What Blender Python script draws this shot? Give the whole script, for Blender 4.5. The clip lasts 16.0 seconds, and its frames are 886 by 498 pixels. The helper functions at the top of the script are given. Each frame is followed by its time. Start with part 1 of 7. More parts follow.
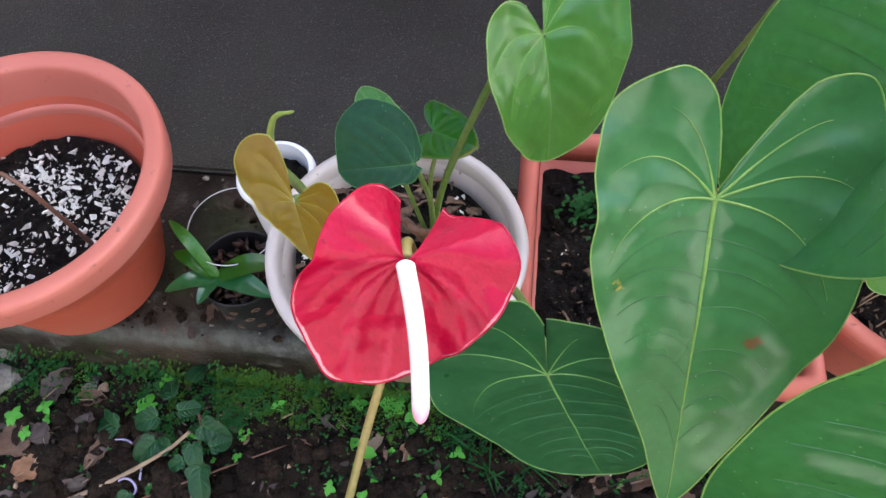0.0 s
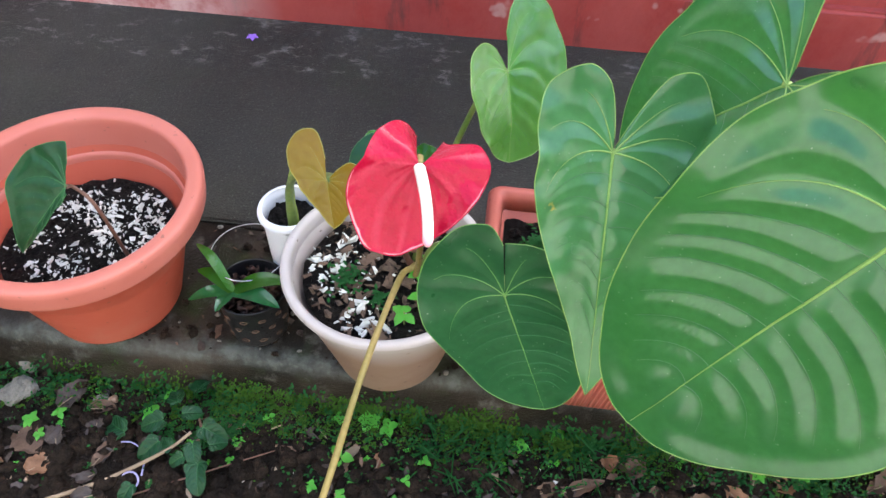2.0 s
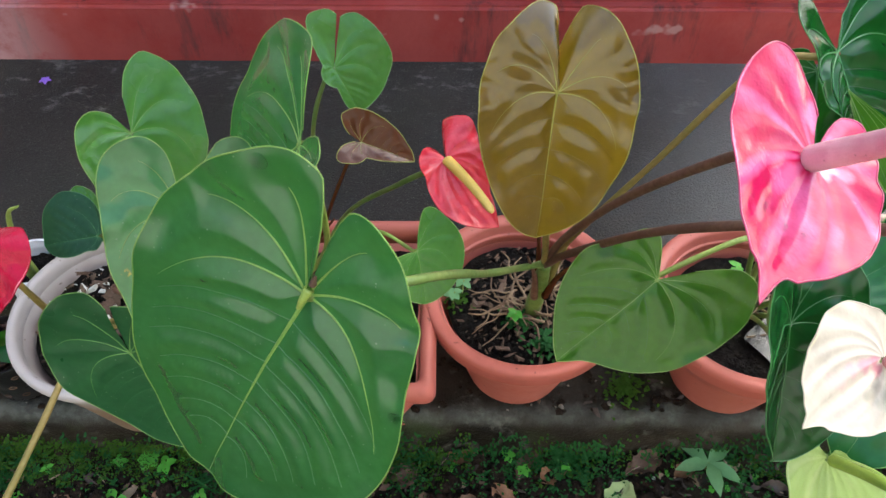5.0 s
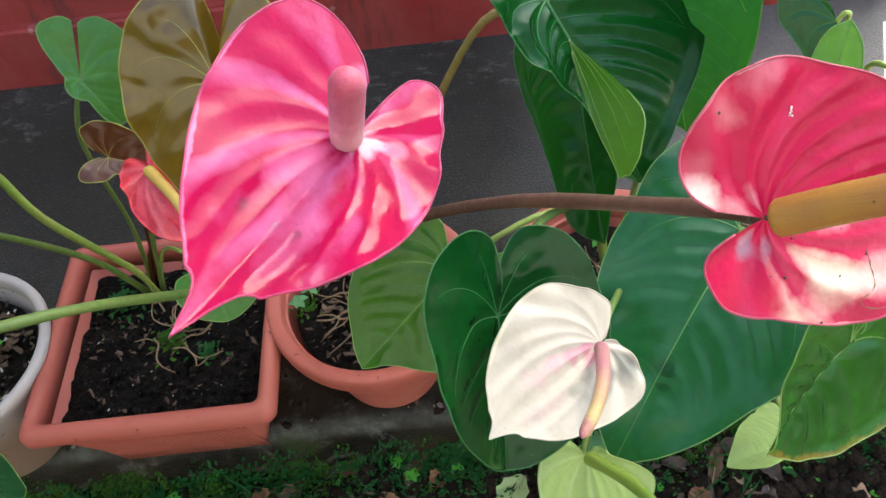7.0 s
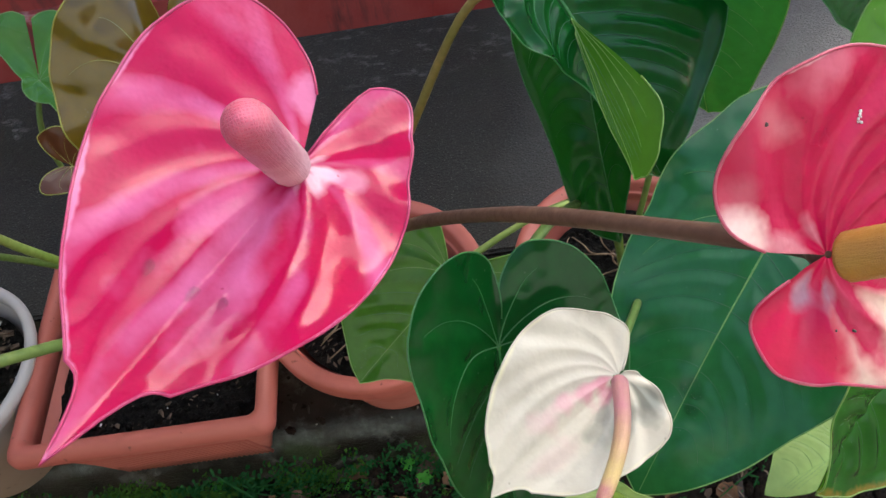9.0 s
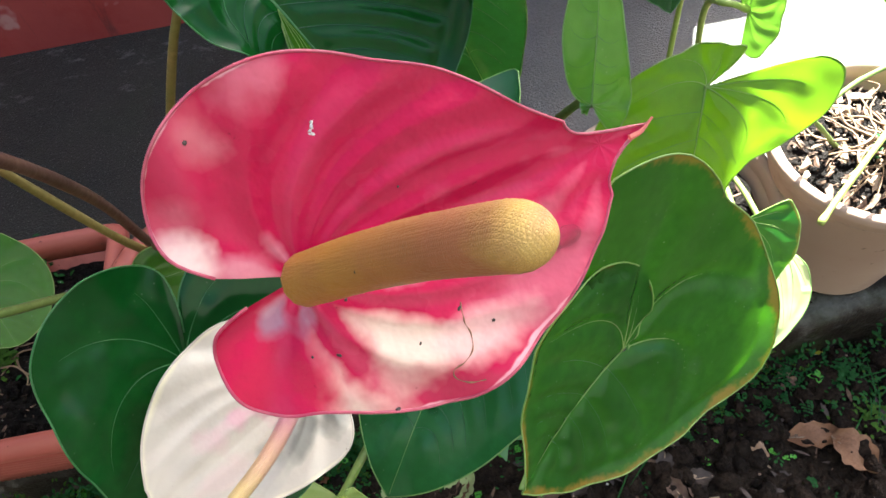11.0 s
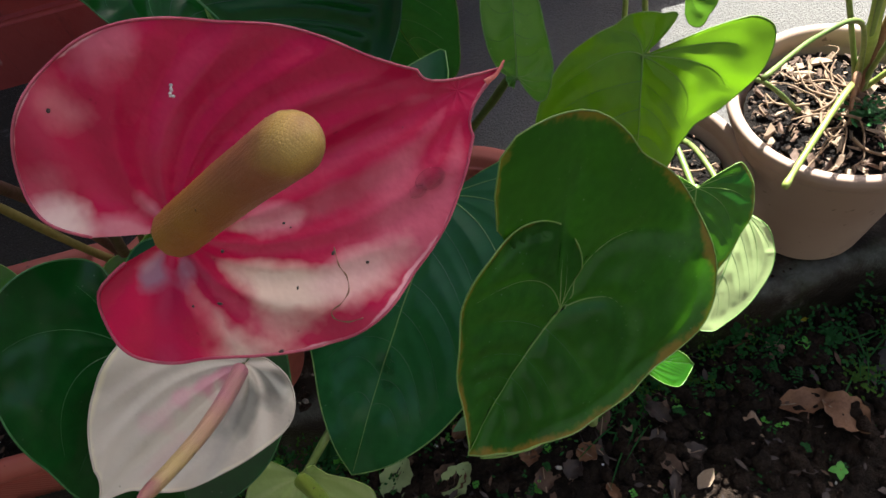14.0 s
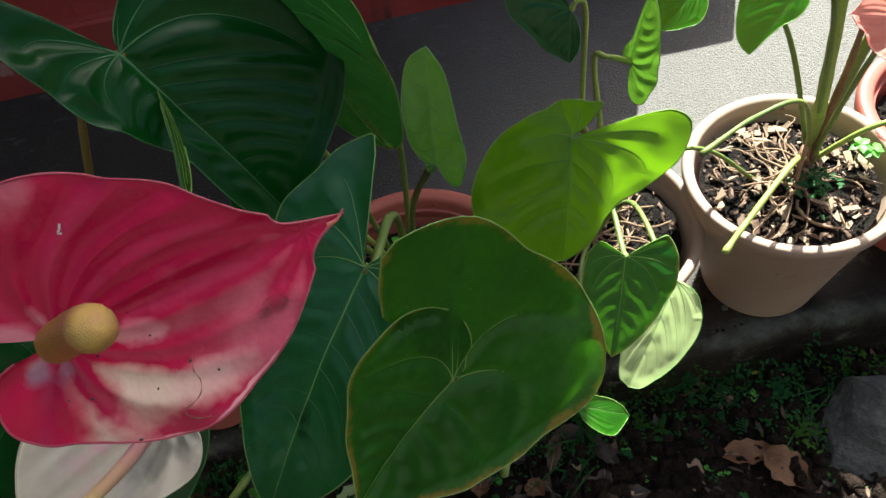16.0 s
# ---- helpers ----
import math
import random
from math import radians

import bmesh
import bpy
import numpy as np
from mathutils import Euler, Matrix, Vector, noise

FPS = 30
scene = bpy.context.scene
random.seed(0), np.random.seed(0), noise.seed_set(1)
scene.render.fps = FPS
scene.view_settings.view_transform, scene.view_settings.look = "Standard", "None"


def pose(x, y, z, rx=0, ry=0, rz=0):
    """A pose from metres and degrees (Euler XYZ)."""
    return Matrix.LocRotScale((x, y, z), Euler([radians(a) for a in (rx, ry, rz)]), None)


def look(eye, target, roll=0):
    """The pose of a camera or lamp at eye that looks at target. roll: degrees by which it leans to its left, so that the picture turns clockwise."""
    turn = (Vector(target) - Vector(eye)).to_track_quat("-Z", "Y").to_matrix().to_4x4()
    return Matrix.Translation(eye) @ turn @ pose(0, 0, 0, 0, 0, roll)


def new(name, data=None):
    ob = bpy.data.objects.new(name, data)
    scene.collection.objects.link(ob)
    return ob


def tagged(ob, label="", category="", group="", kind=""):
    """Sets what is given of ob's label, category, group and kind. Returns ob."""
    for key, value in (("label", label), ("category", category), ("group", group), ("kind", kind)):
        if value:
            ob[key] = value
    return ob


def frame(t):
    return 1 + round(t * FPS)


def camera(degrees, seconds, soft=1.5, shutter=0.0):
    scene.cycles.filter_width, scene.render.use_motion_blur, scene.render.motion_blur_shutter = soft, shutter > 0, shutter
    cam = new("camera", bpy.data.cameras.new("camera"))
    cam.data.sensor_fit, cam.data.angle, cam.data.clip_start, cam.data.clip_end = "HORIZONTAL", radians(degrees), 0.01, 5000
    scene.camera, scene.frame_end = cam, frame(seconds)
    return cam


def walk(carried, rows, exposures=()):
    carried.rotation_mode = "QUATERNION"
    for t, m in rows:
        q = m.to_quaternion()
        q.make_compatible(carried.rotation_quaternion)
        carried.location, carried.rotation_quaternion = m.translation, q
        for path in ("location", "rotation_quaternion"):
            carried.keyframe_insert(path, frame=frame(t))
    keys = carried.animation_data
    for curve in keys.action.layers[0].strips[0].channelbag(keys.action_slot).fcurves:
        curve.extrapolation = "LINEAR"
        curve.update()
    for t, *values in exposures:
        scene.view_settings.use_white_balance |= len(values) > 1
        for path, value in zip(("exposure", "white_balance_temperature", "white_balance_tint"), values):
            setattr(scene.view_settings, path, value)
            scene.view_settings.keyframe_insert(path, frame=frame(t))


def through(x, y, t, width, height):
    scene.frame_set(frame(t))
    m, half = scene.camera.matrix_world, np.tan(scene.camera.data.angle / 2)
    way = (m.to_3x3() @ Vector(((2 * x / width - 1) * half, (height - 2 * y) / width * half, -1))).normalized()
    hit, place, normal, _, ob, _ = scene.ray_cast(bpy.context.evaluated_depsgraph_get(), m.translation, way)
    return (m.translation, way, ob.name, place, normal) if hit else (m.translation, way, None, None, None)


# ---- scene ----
cam = camera(60.1, 16.0)
PATH = [
    (0, (0.248, 0.075, 0.893), (0.06, 1.045, -0.846), -5.2),
    (0.5, (0.237, 0.037, 0.894), (0.057, 1.042, -0.825), -2.6),
    (1, (0.223, -0.018, 0.913), (0.03, 1.066, -0.757), -0.9),
    (1.5, (0.224, -0.087, 0.932), (0.061, 1.089, -0.677), 0.8),
    (2, (0.255, -0.141, 0.966), (0.135, 1.153, -0.555), 2.1),
    (2.5, (0.332, -0.132, 0.972), (0.206, 1.121, -0.582), 1.4),
    (3, (0.424, -0.111, 0.996), (0.301, 1.161, -0.542), -0.6),
    (3.5, (0.487, -0.091, 0.997), (0.4, 1.157, -0.564), -1.5),
    (3.7, (0.503, -0.087, 0.997), (0.414, 1.158, -0.565), -1.6),
    (5.8, (0.553, -0.119, 1.035), (0.633, 1.178, -0.486), -0.9),
    (6, (0.57, -0.116, 1.026), (0.661, 1.156, -0.515), -1.5),
    (6.5, (0.649, -0.1, 1.01), (0.69, 1.169, -0.535), -2.0),
    (7, (0.723, -0.07, 0.977), (0.703, 1.19, -0.576), -6.9),
    (7.5, (0.742, -0.053, 0.971), (0.684, 1.203, -0.584), -8.3),
    (8, (0.738, -0.026, 0.95), (0.648, 1.177, -0.645), -10.9),
    (8.2, (0.734, -0.015, 0.947), (0.65, 1.191, -0.646), -10.8),
    (10.3, (0.792, -0.02, 0.945), (0.744, 1.173, -0.66), -11.3),
    (10.5, (0.81, -0.019, 0.941), (0.781, 1.161, -0.674), -10.6),
    (11, (0.865, -0.014, 0.927), (0.884, 1.135, -0.71), -10.0),
    (11.5, (0.891, -0.008, 0.913), (0.899, 1.123, -0.736), -12.2),
    (12, (0.9, -0.004, 0.911), (0.883, 1.128, -0.738), -14.0),
    (12.5, (0.9, -0.006, 0.91), (0.875, 1.129, -0.737), -14.7),
    (13, (0.9, -0.015, 0.91), (0.865, 1.125, -0.733), -15.4),
    (13.5, (0.901, -0.027, 0.915), (0.885, 1.131, -0.716), -15.6),
    (14, (0.898, -0.042, 0.922), (0.894, 1.131, -0.698), -15.3),
    (14.5, (0.894, -0.061, 0.938), (0.911, 1.149, -0.654), -14.5),
    (15, (0.897, -0.062, 0.943), (0.872, 1.176, -0.627), -15.0),
    (15.5, (0.917, -0.057, 0.942), (0.86, 1.145, -0.656), -13.4),
    (16, (0.963, -0.05, 0.972), (0.93, 1.145, -0.632), -13.0),
]
EXPOSURES = [(0, 4.62, 6050, 6), (1, 4.87, 6100, 5), (1.5, 5.29, 6100, 4), (2, 4.92, 6100, 2), (2.5, 4.97, 6050, 3), (3, 5.27, 6050, 1), (3.5, 4.87, 6100, 1), (6, 4.22, 6200, -1), (8.2, 3.82, 6050, -2), (10.3, 3.72, 6050, 0), (11, 3.72, 6100, 3), (11.5, 3.07, 6100, 4), (12.2, 3.03, 6100, 4), (13.4, 3.07, 6100, 6), (14, 2.30, 6150, 7), (14.5, 2.20, 6150, 8), (15, 2.80, 6150, 8), (15.5, 2.32, 6150, 5), (16, 2.27, 6200, 1)]
walk(cam, [(t, look(eye, target, roll)) for t, eye, target, roll in PATH], EXPOSURES)
SKY, SUN_POWER = 0.05, 5.0

# ---- light ----
SUN = Vector((0.25, 0.59, 0.77)).normalized()
world = bpy.data.worlds.new("sky")
scene.world = world
world.use_nodes = True
wn = world.node_tree.nodes
sky = wn.new("ShaderNodeTexSky")
sky.sky_type, sky.sun_disc = "NISHITA", False
sky.sun_elevation = math.asin(SUN.z)
sky.sun_rotation = math.atan2(SUN.x, SUN.y)
sky.dust_density, sky.air_density = 6.0, 0.7
wn["Background"].inputs["Strength"].default_value = SKY
world.node_tree.links.new(sky.outputs[0], wn["Background"].inputs["Color"])
sun = new("sun", bpy.data.lights.new("sun", "SUN"))
sun.data.energy, sun.data.angle, sun.data.color = SUN_POWER, radians(0.5), (1.0, 0.95, 0.86)
sun.matrix_world = look(SUN * 20, (0, 0, 0))


# ---- materials ----
# CORNER_X, UPPER_X: unseen wall ends, placed to set where sunlight begins
EDGE_Y, JOINT_Y, WALL_Y, LEDGE_Z, CORNER_X, UPPER_X = 0.376, 0.612, 1.155, 0.09, 1.62, 1.455
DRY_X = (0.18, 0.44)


def material(name, build):
    """A node material; build(nodes, links, bsdf, add) wires it."""
    m = bpy.data.materials.new(name)
    m.use_nodes = True
    nt = m.node_tree
    bsdf = nt.nodes["Principled BSDF"]

    def add(kind, ins=None, operation=None, data_type=None, blend_type=None):
        n = nt.nodes.new("ShaderNode" + kind)
        if operation:
            n.operation = operation
        if data_type:
            n.data_type, n.blend_type = data_type, blend_type
        for k, v in (ins or {}).items():
            if hasattr(v, "is_output"):
                nt.links.new(v, n.inputs[k])
            else:
                n.inputs[k].default_value = v
        return n

    build(nt.nodes, nt.links, bsdf, add)
    return m


def rgb(c):
    return (c[0], c[1], c[2], 1.0)


def coords(add):
    return add("TexCoord").outputs["Object"]


def noise_tex(add, vec, scale, detail=4.0, rough=0.55):
    return add("TexNoise", {"Vector": vec, "Scale": scale, "Detail": detail, "Roughness": rough}).outputs["Fac"]


def ramp(add, fac, lo, hi, a=(0, 0, 0), b=(1, 1, 1)):
    n = add("ValToRGB", {"Fac": fac})
    e = n.color_ramp.elements
    e[0].position, e[0].color, e[1].position, e[1].color = lo, rgb(a), hi, rgb(b)
    return n.outputs["Color"]


def mix(add, fac, a, b, mode="MIX"):
    n = add("Mix", data_type="RGBA", blend_type=mode)
    for sock, v in ((n.inputs[0], fac), (n.inputs[6], a), (n.inputs[7], b)):
        if hasattr(v, "is_output"):
            n.id_data.links.new(v, sock)
        else:
            sock.default_value = v if isinstance(v, float) else rgb(v)
    return n.outputs[2]


def bump(add, links, bsdf, height, strength, dist):
    links.new(add("Bump", {"Height": height, "Strength": strength, "Distance": dist}).outputs["Normal"], bsdf.inputs["Normal"])


def leaf_material(name, base, pale, rough=0.32, through=0.30, speck=0.0, glow=None, spec=0.4, patches=(), coat=0.0, edge=None):
    """A leathery blade: mottled green, paler along the ribs, with a clean cuticle gloss."""
    def build(nodes, links, bsdf, add):
        co = coords(add)
        big, fine = noise_tex(add, co, 11.0, 3.0), noise_tex(add, co, 160.0, 5.0)
        rnd = add("ObjectInfo").outputs["Random"]
        rib = add("Attribute")
        rib.attribute_name = "rib"
        rim = add("Attribute")
        rim.attribute_name = "rim"
        col = mix(add, ramp(add, big, 0.32, 0.72), base, pale)
        col = mix(add, add("Math", {0: rnd, 1: 0.3}, operation="MULTIPLY").outputs[0], col, pale)
        col = mix(add, ramp(add, fine, 0.3, 0.75, (0, 0, 0), (0.8, 0.8, 0.8)), col, [c * 0.8 for c in base])
        col = mix(add, add("Math", {0: rib.outputs["Fac"], 1: 0.24}, operation="MULTIPLY").outputs[0], col, [min(1, c * 1.9 + 0.006) for c in pale])
        if edge:
            worn = add("Math", {0: rim.outputs["Fac"], 1: add("Math", {0: add("Math", {0: noise_tex(add, co, 34.0, 4.0, 0.7), 1: 0.5}, operation="SUBTRACT").outputs[0], 1: 0.30}, operation="MULTIPLY").outputs[0]}, operation="ADD").outputs[0]
            col = mix(add, ramp(add, worn, 0.955, 1.04, (0, 0, 0), (0.8, 0.8, 0.8)), col, edge)
        if speck:
            spots = add("TexVoronoi", {"Vector": co, "Scale": 210.0}).outputs["Distance"]
            keep = add("Math", {0: ramp(add, spots, 0.05, 0.13, (1, 1, 1), (0, 0, 0)), 1: ramp(add, noise_tex(add, co, 60.0), 0.5, 0.62)}, operation="MULTIPLY").outputs[0]
            col = mix(add, add("Math", {0: keep, 1: speck}, operation="MULTIPLY").outputs[0], col, (0.5, 0.55, 0.42))
        for x, y, r, c in patches:
            d = add("VectorMath", {0: co, 1: (x, y, 0.0)}, operation="DISTANCE").outputs["Value"]
            d = add("Math", {0: d, 1: add("Math", {0: add("Math", {0: noise_tex(add, co, 260.0), 1: 0.5}, operation="SUBTRACT").outputs[0], 1: r * 3.0}, operation="MULTIPLY").outputs[0]}, operation="ADD").outputs[0]
            col = mix(add, ramp(add, add("Math", {0: d, 1: r}, operation="DIVIDE").outputs[0], 0.6, 1.0, (0.85,) * 3, (0, 0, 0)), col, c)
        links.new(col, bsdf.inputs["Base Color"])
        links.new(ramp(add, noise_tex(add, co, 20.0, 3.0), 0.25, 0.75, (rough * 0.85,) * 3, (rough * 1.2,) * 3), bsdf.inputs["Roughness"])
        bsdf.inputs["Specular IOR Level"].default_value = spec
        bsdf.inputs["Coat Weight"].default_value = coat
        bsdf.inputs["Coat Roughness"].default_value = 0.16
        relief = add("Math", {0: add("Math", {0: noise_tex(add, co, 40.0, 2.0), 1: 0.35}, operation="MULTIPLY").outputs[0], 1: add("Math", {0: fine, 1: 0.10}, operation="MULTIPLY").outputs[0]}, operation="ADD").outputs[0]
        bump(add, links, bsdf, relief, 0.5, 0.0022)
        tr = add("BsdfTranslucent", {"Color": rgb(glow or [min(1, c * 2.6) for c in pale])})
        sh = add("MixShader", {0: through, 1: bsdf.outputs[0], 2: tr.outputs[0]})
        links.new(sh.outputs[0], nodes["Material Output"].inputs["Surface"])

    return material(name, build)


def plain(name, base, alt, rough=0.6, scale=30.0, bumps=0.2, dist=0.002, spec=0.4, coat=0.0, fine_scale=None):
    """A surface of two colours, mottled at two scales."""
    def build(nodes, links, bsdf, add):
        co = coords(add)
        big, fine = noise_tex(add, co, scale, 4.0), noise_tex(add, co, fine_scale or scale * 9, 5.0)
        col = mix(add, ramp(add, big, 0.35, 0.68), base, alt)
        col = mix(add, ramp(add, fine, 0.35, 0.75, (0, 0, 0), (0.45, 0.45, 0.45)), col, [c * 0.55 for c in base])
        links.new(col, bsdf.inputs["Base Color"])
        links.new(ramp(add, fine, 0.2, 0.8, (rough * 0.8,) * 3, (min(1, rough * 1.25),) * 3), bsdf.inputs["Roughness"])
        bsdf.inputs["Specular IOR Level"].default_value = spec
        bsdf.inputs["Coat Weight"].default_value = coat
        bsdf.inputs["Coat Roughness"].default_value = 0.12
        bump(add, links, bsdf, fine, bumps, dist)

    return material(name, build)


def pot_material(name, base, alt, dirt, stain_scale=12.0, soiled=None):
    """Faded plastic with water marks and a little grime."""
    def build(nodes, links, bsdf, add):
        co = coords(add)
        stain = noise_tex(add, co, stain_scale, 6.0, 0.65)
        fine = noise_tex(add, co, 240.0, 4.0)
        col = mix(add, ramp(add, noise_tex(add, co, 5.0, 2.0), 0.3, 0.7), base, alt)
        col = mix(add, ramp(add, stain, 0.57, 0.72, (0, 0, 0), (0.6, 0.6, 0.6)), col, dirt)
        if soiled:
            z = add("SeparateXYZ", {"Vector": co}).outputs[2]
            z = add("Math", {0: z, 1: add("Math", {0: stain, 1: 0.09}, operation="MULTIPLY").outputs[0]}, operation="ADD").outputs[0]
            col = mix(add, ramp(add, z, soiled[0], soiled[1], (0.85, 0.85, 0.85), (0, 0, 0)), col, soiled[2])
        specks = noise_tex(add, co, 90.0, 2.0)
        col = mix(add, ramp(add, specks, 0.69, 0.74, (0, 0, 0), (0.7, 0.7, 0.7)), col, [c * 0.4 for c in dirt])
        links.new(col, bsdf.inputs["Base Color"])
        links.new(ramp(add, stain, 0.3, 0.7, (0.36,) * 3, (0.6,) * 3), bsdf.inputs["Roughness"])
        bsdf.inputs["Specular IOR Level"].default_value = 0.3
        bump(add, links, bsdf, fine, 0.08, 0.001)

    return material(name, build)


def soil_material(name, base, alt, wet=0.5, scale=26.0):
    def build(nodes, links, bsdf, add):
        co = coords(add)
        big, mid, fine = noise_tex(add, co, scale * 0.3, 4.0), noise_tex(add, co, scale * 3, 6.0, 0.7), noise_tex(add, co, 420.0, 4.0)
        col = mix(add, ramp(add, big, 0.35, 0.68), base, alt)
        col = mix(add, ramp(add, mid, 0.4, 0.7), col, [c * 0.4 for c in base])
        col = mix(add, ramp(add, fine, 0.62, 0.75, (0, 0, 0), (0.5, 0.5, 0.5)), col, [min(1, c * 2.4) for c in alt])
        links.new(col, bsdf.inputs["Base Color"])
        links.new(ramp(add, mid, 0.3, 0.7, (wet,) * 3, (0.95,) * 3), bsdf.inputs["Roughness"])
        bsdf.inputs["Specular IOR Level"].default_value = 0.15
        h = add("Math", {0: mid, 1: fine}, operation="ADD").outputs[0]
        bump(add, links, bsdf, h, 0.9, 0.006)

    return material(name, build)


def spathe_material(name, base, vein, edge, patches=(), rough=0.22, through=0.12, streak=0.6, coat=0.35, long=0.09, relief=1.0, hem_width=0.05, ribs=0.25, spec=0.2):
    """A waxy spathe: streaks that fan out from the stalk, a paler edge, and patches (x, y, radius, colour, strength) in its own plane."""
    def build(nodes, links, bsdf, add):
        co = coords(add)
        sep = add("SeparateXYZ", {"Vector": co})
        # arcs from the stalk to the tip: points that see both under the same angle
        far = add("Math", {0: long, 1: sep.outputs[0]}, operation="SUBTRACT").outputs[0]
        ang = add("Math", {0: add("Math", {0: sep.outputs[1], 1: sep.outputs[0]}, operation="ARCTAN2").outputs[0], 1: add("Math", {0: sep.outputs[1], 1: far}, operation="ARCTAN2").outputs[0]}, operation="ADD").outputs[0]
        wob = noise_tex(add, co, 22.0, 3.0)
        fan = add("Math", {0: ang, 1: 8.0}, operation="MULTIPLY").outputs[0]
        fan = add("Math", {0: fan, 1: add("Math", {0: wob, 1: 4.0}, operation="MULTIPLY").outputs[0]}, operation="ADD").outputs[0]
        fan = add("Math", {0: fan}, operation="SINE").outputs[0]
        blot = noise_tex(add, co, 30.0, 4.0, 0.6)
        col = mix(add, ramp(add, blot, 0.38, 0.68), base, [c * 0.88 for c in base])
        f = add("Math", {0: ramp(add, fan, 0.45, 0.98), 1: ramp(add, blot, 0.35, 0.65)}, operation="MULTIPLY").outputs[0]
        col = mix(add, add("Math", {0: f, 1: streak}, operation="MULTIPLY").outputs[0], col, vein)
        streaky = add("VectorMath", {0: co, 1: add("VectorMath", {0: add("TexNoise", {"Vector": co, "Scale": 40.0, "Detail": 4.0, "Roughness": 0.6}).outputs["Color"], 1: (0.5, 0.5, 0.5)}, operation="SUBTRACT").outputs[0]}, operation="ADD")
        streaky.operation = "MULTIPLY_ADD"
        links.new(streaky.inputs[1].links[0].from_socket, streaky.inputs[0])
        links.remove(streaky.inputs[1].links[0])
        streaky.inputs[1].default_value = (0.016, 0.012, 0.0)
        links.new(co, streaky.inputs[2])
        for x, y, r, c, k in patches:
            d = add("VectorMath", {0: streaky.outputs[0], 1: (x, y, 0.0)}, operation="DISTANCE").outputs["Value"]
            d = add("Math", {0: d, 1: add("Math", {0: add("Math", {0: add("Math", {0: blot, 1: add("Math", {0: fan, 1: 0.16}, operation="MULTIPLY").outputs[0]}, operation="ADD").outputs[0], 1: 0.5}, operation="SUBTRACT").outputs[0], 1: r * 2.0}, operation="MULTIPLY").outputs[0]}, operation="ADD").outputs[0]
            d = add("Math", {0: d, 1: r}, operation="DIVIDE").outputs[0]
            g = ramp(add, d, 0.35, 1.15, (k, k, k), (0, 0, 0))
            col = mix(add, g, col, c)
        tiny = noise_tex(add, co, 260.0, 2.0)
        col = mix(add, ramp(add, tiny, 0.74, 0.78, (0, 0, 0), (0.6, 0.6, 0.6)), col, [c * 0.35 for c in base])
        rim = add("Attribute")
        rim.attribute_name = "rim"
        hem = add("Math", {0: rim.outputs["Fac"], 1: add("Math", {0: add("Math", {0: blot, 1: 0.5}, operation="SUBTRACT").outputs[0], 1: 0.16}, operation="MULTIPLY").outputs[0]}, operation="ADD").outputs[0]
        col = mix(add, ramp(add, hem, 1.0 - hem_width, 1.01, (0, 0, 0), (0.85, 0.85, 0.85)), col, edge)
        rib = add("Attribute")
        rib.attribute_name = "rib"
        col = mix(add, add("Math", {0: rib.outputs["Fac"], 1: ribs}, operation="MULTIPLY").outputs[0], col, vein)
        links.new(col, bsdf.inputs["Base Color"])
        links.new(ramp(add, noise_tex(add, co, 45.0, 3.0), 0.3, 0.7, (rough * 0.75,) * 3, (rough * 1.3,) * 3), bsdf.inputs["Roughness"])
        bsdf.inputs["Coat Weight"].default_value = coat
        bsdf.inputs["Coat Roughness"].default_value = 0.13
        bsdf.inputs["Specular IOR Level"].default_value = spec
        blister = add("Math", {0: add("Math", {0: noise_tex(add, co, 75.0, 3.0), 1: add("Math", {0: noise_tex(add, co, 210.0, 2.0), 1: 0.35}, operation="MULTIPLY").outputs[0]}, operation="ADD").outputs[0], 1: add("Math", {0: fan, 1: 0.06}, operation="MULTIPLY").outputs[0]}, operation="ADD").outputs[0]
        bump(add, links, bsdf, blister, 0.6, 0.0035 * relief)
        tr = add("BsdfTranslucent", {"Color": rgb([min(1, c * 1.4 + 0.03) for c in base])})
        links.new(add("MixShader", {0: through, 1: bsdf.outputs[0], 2: tr.outputs[0]}).outputs[0], nodes["Material Output"].inputs["Surface"])

    return material(name, build)


def spadix_material(name, low, high, tip, length, cells=1500.0):
    """Rows of tiny flowers, tinted along the length (local z), each with a dark point."""
    def build(nodes, links, bsdf, add):
        co = coords(add)
        cell = add("TexVoronoi", {"Vector": co, "Scale": cells, "Randomness": 0.3})
        seam = add("TexVoronoi", {"Vector": co, "Scale": cells, "Randomness": 0.3})
        seam.feature = "DISTANCE_TO_EDGE"
        z = add("SeparateXYZ", {"Vector": co}).outputs[2]
        t = add("Math", {0: z, 1: 1.0 / length}, operation="MULTIPLY").outputs[0]
        t = add("Math", {0: t, 1: add("Math", {0: add("Math", {0: noise_tex(add, co, 90.0, 3.0), 1: 0.5}, operation="SUBTRACT").outputs[0], 1: 0.35}, operation="MULTIPLY").outputs[0]}, operation="ADD").outputs[0]
        col = mix(add, ramp(add, t, 0.25, 0.75), low, high)
        col = mix(add, ramp(add, t, 0.8, 0.98), col, tip)
        col = mix(add, ramp(add, noise_tex(add, co, 60.0), 0.4, 0.7, (0, 0, 0), (0.5, 0.5, 0.5)), col, [c * 0.7 for c in high])
        col = mix(add, ramp(add, seam.outputs["Distance"], 0.03, 0.20, (0.24, 0.24, 0.24), (0, 0, 0)), col, [c * 0.5 for c in low])
        col = mix(add, ramp(add, cell.outputs["Distance"], 0.12, 0.24, (0.55, 0.55, 0.55), (0, 0, 0)), col, [c * 0.28 for c in high])
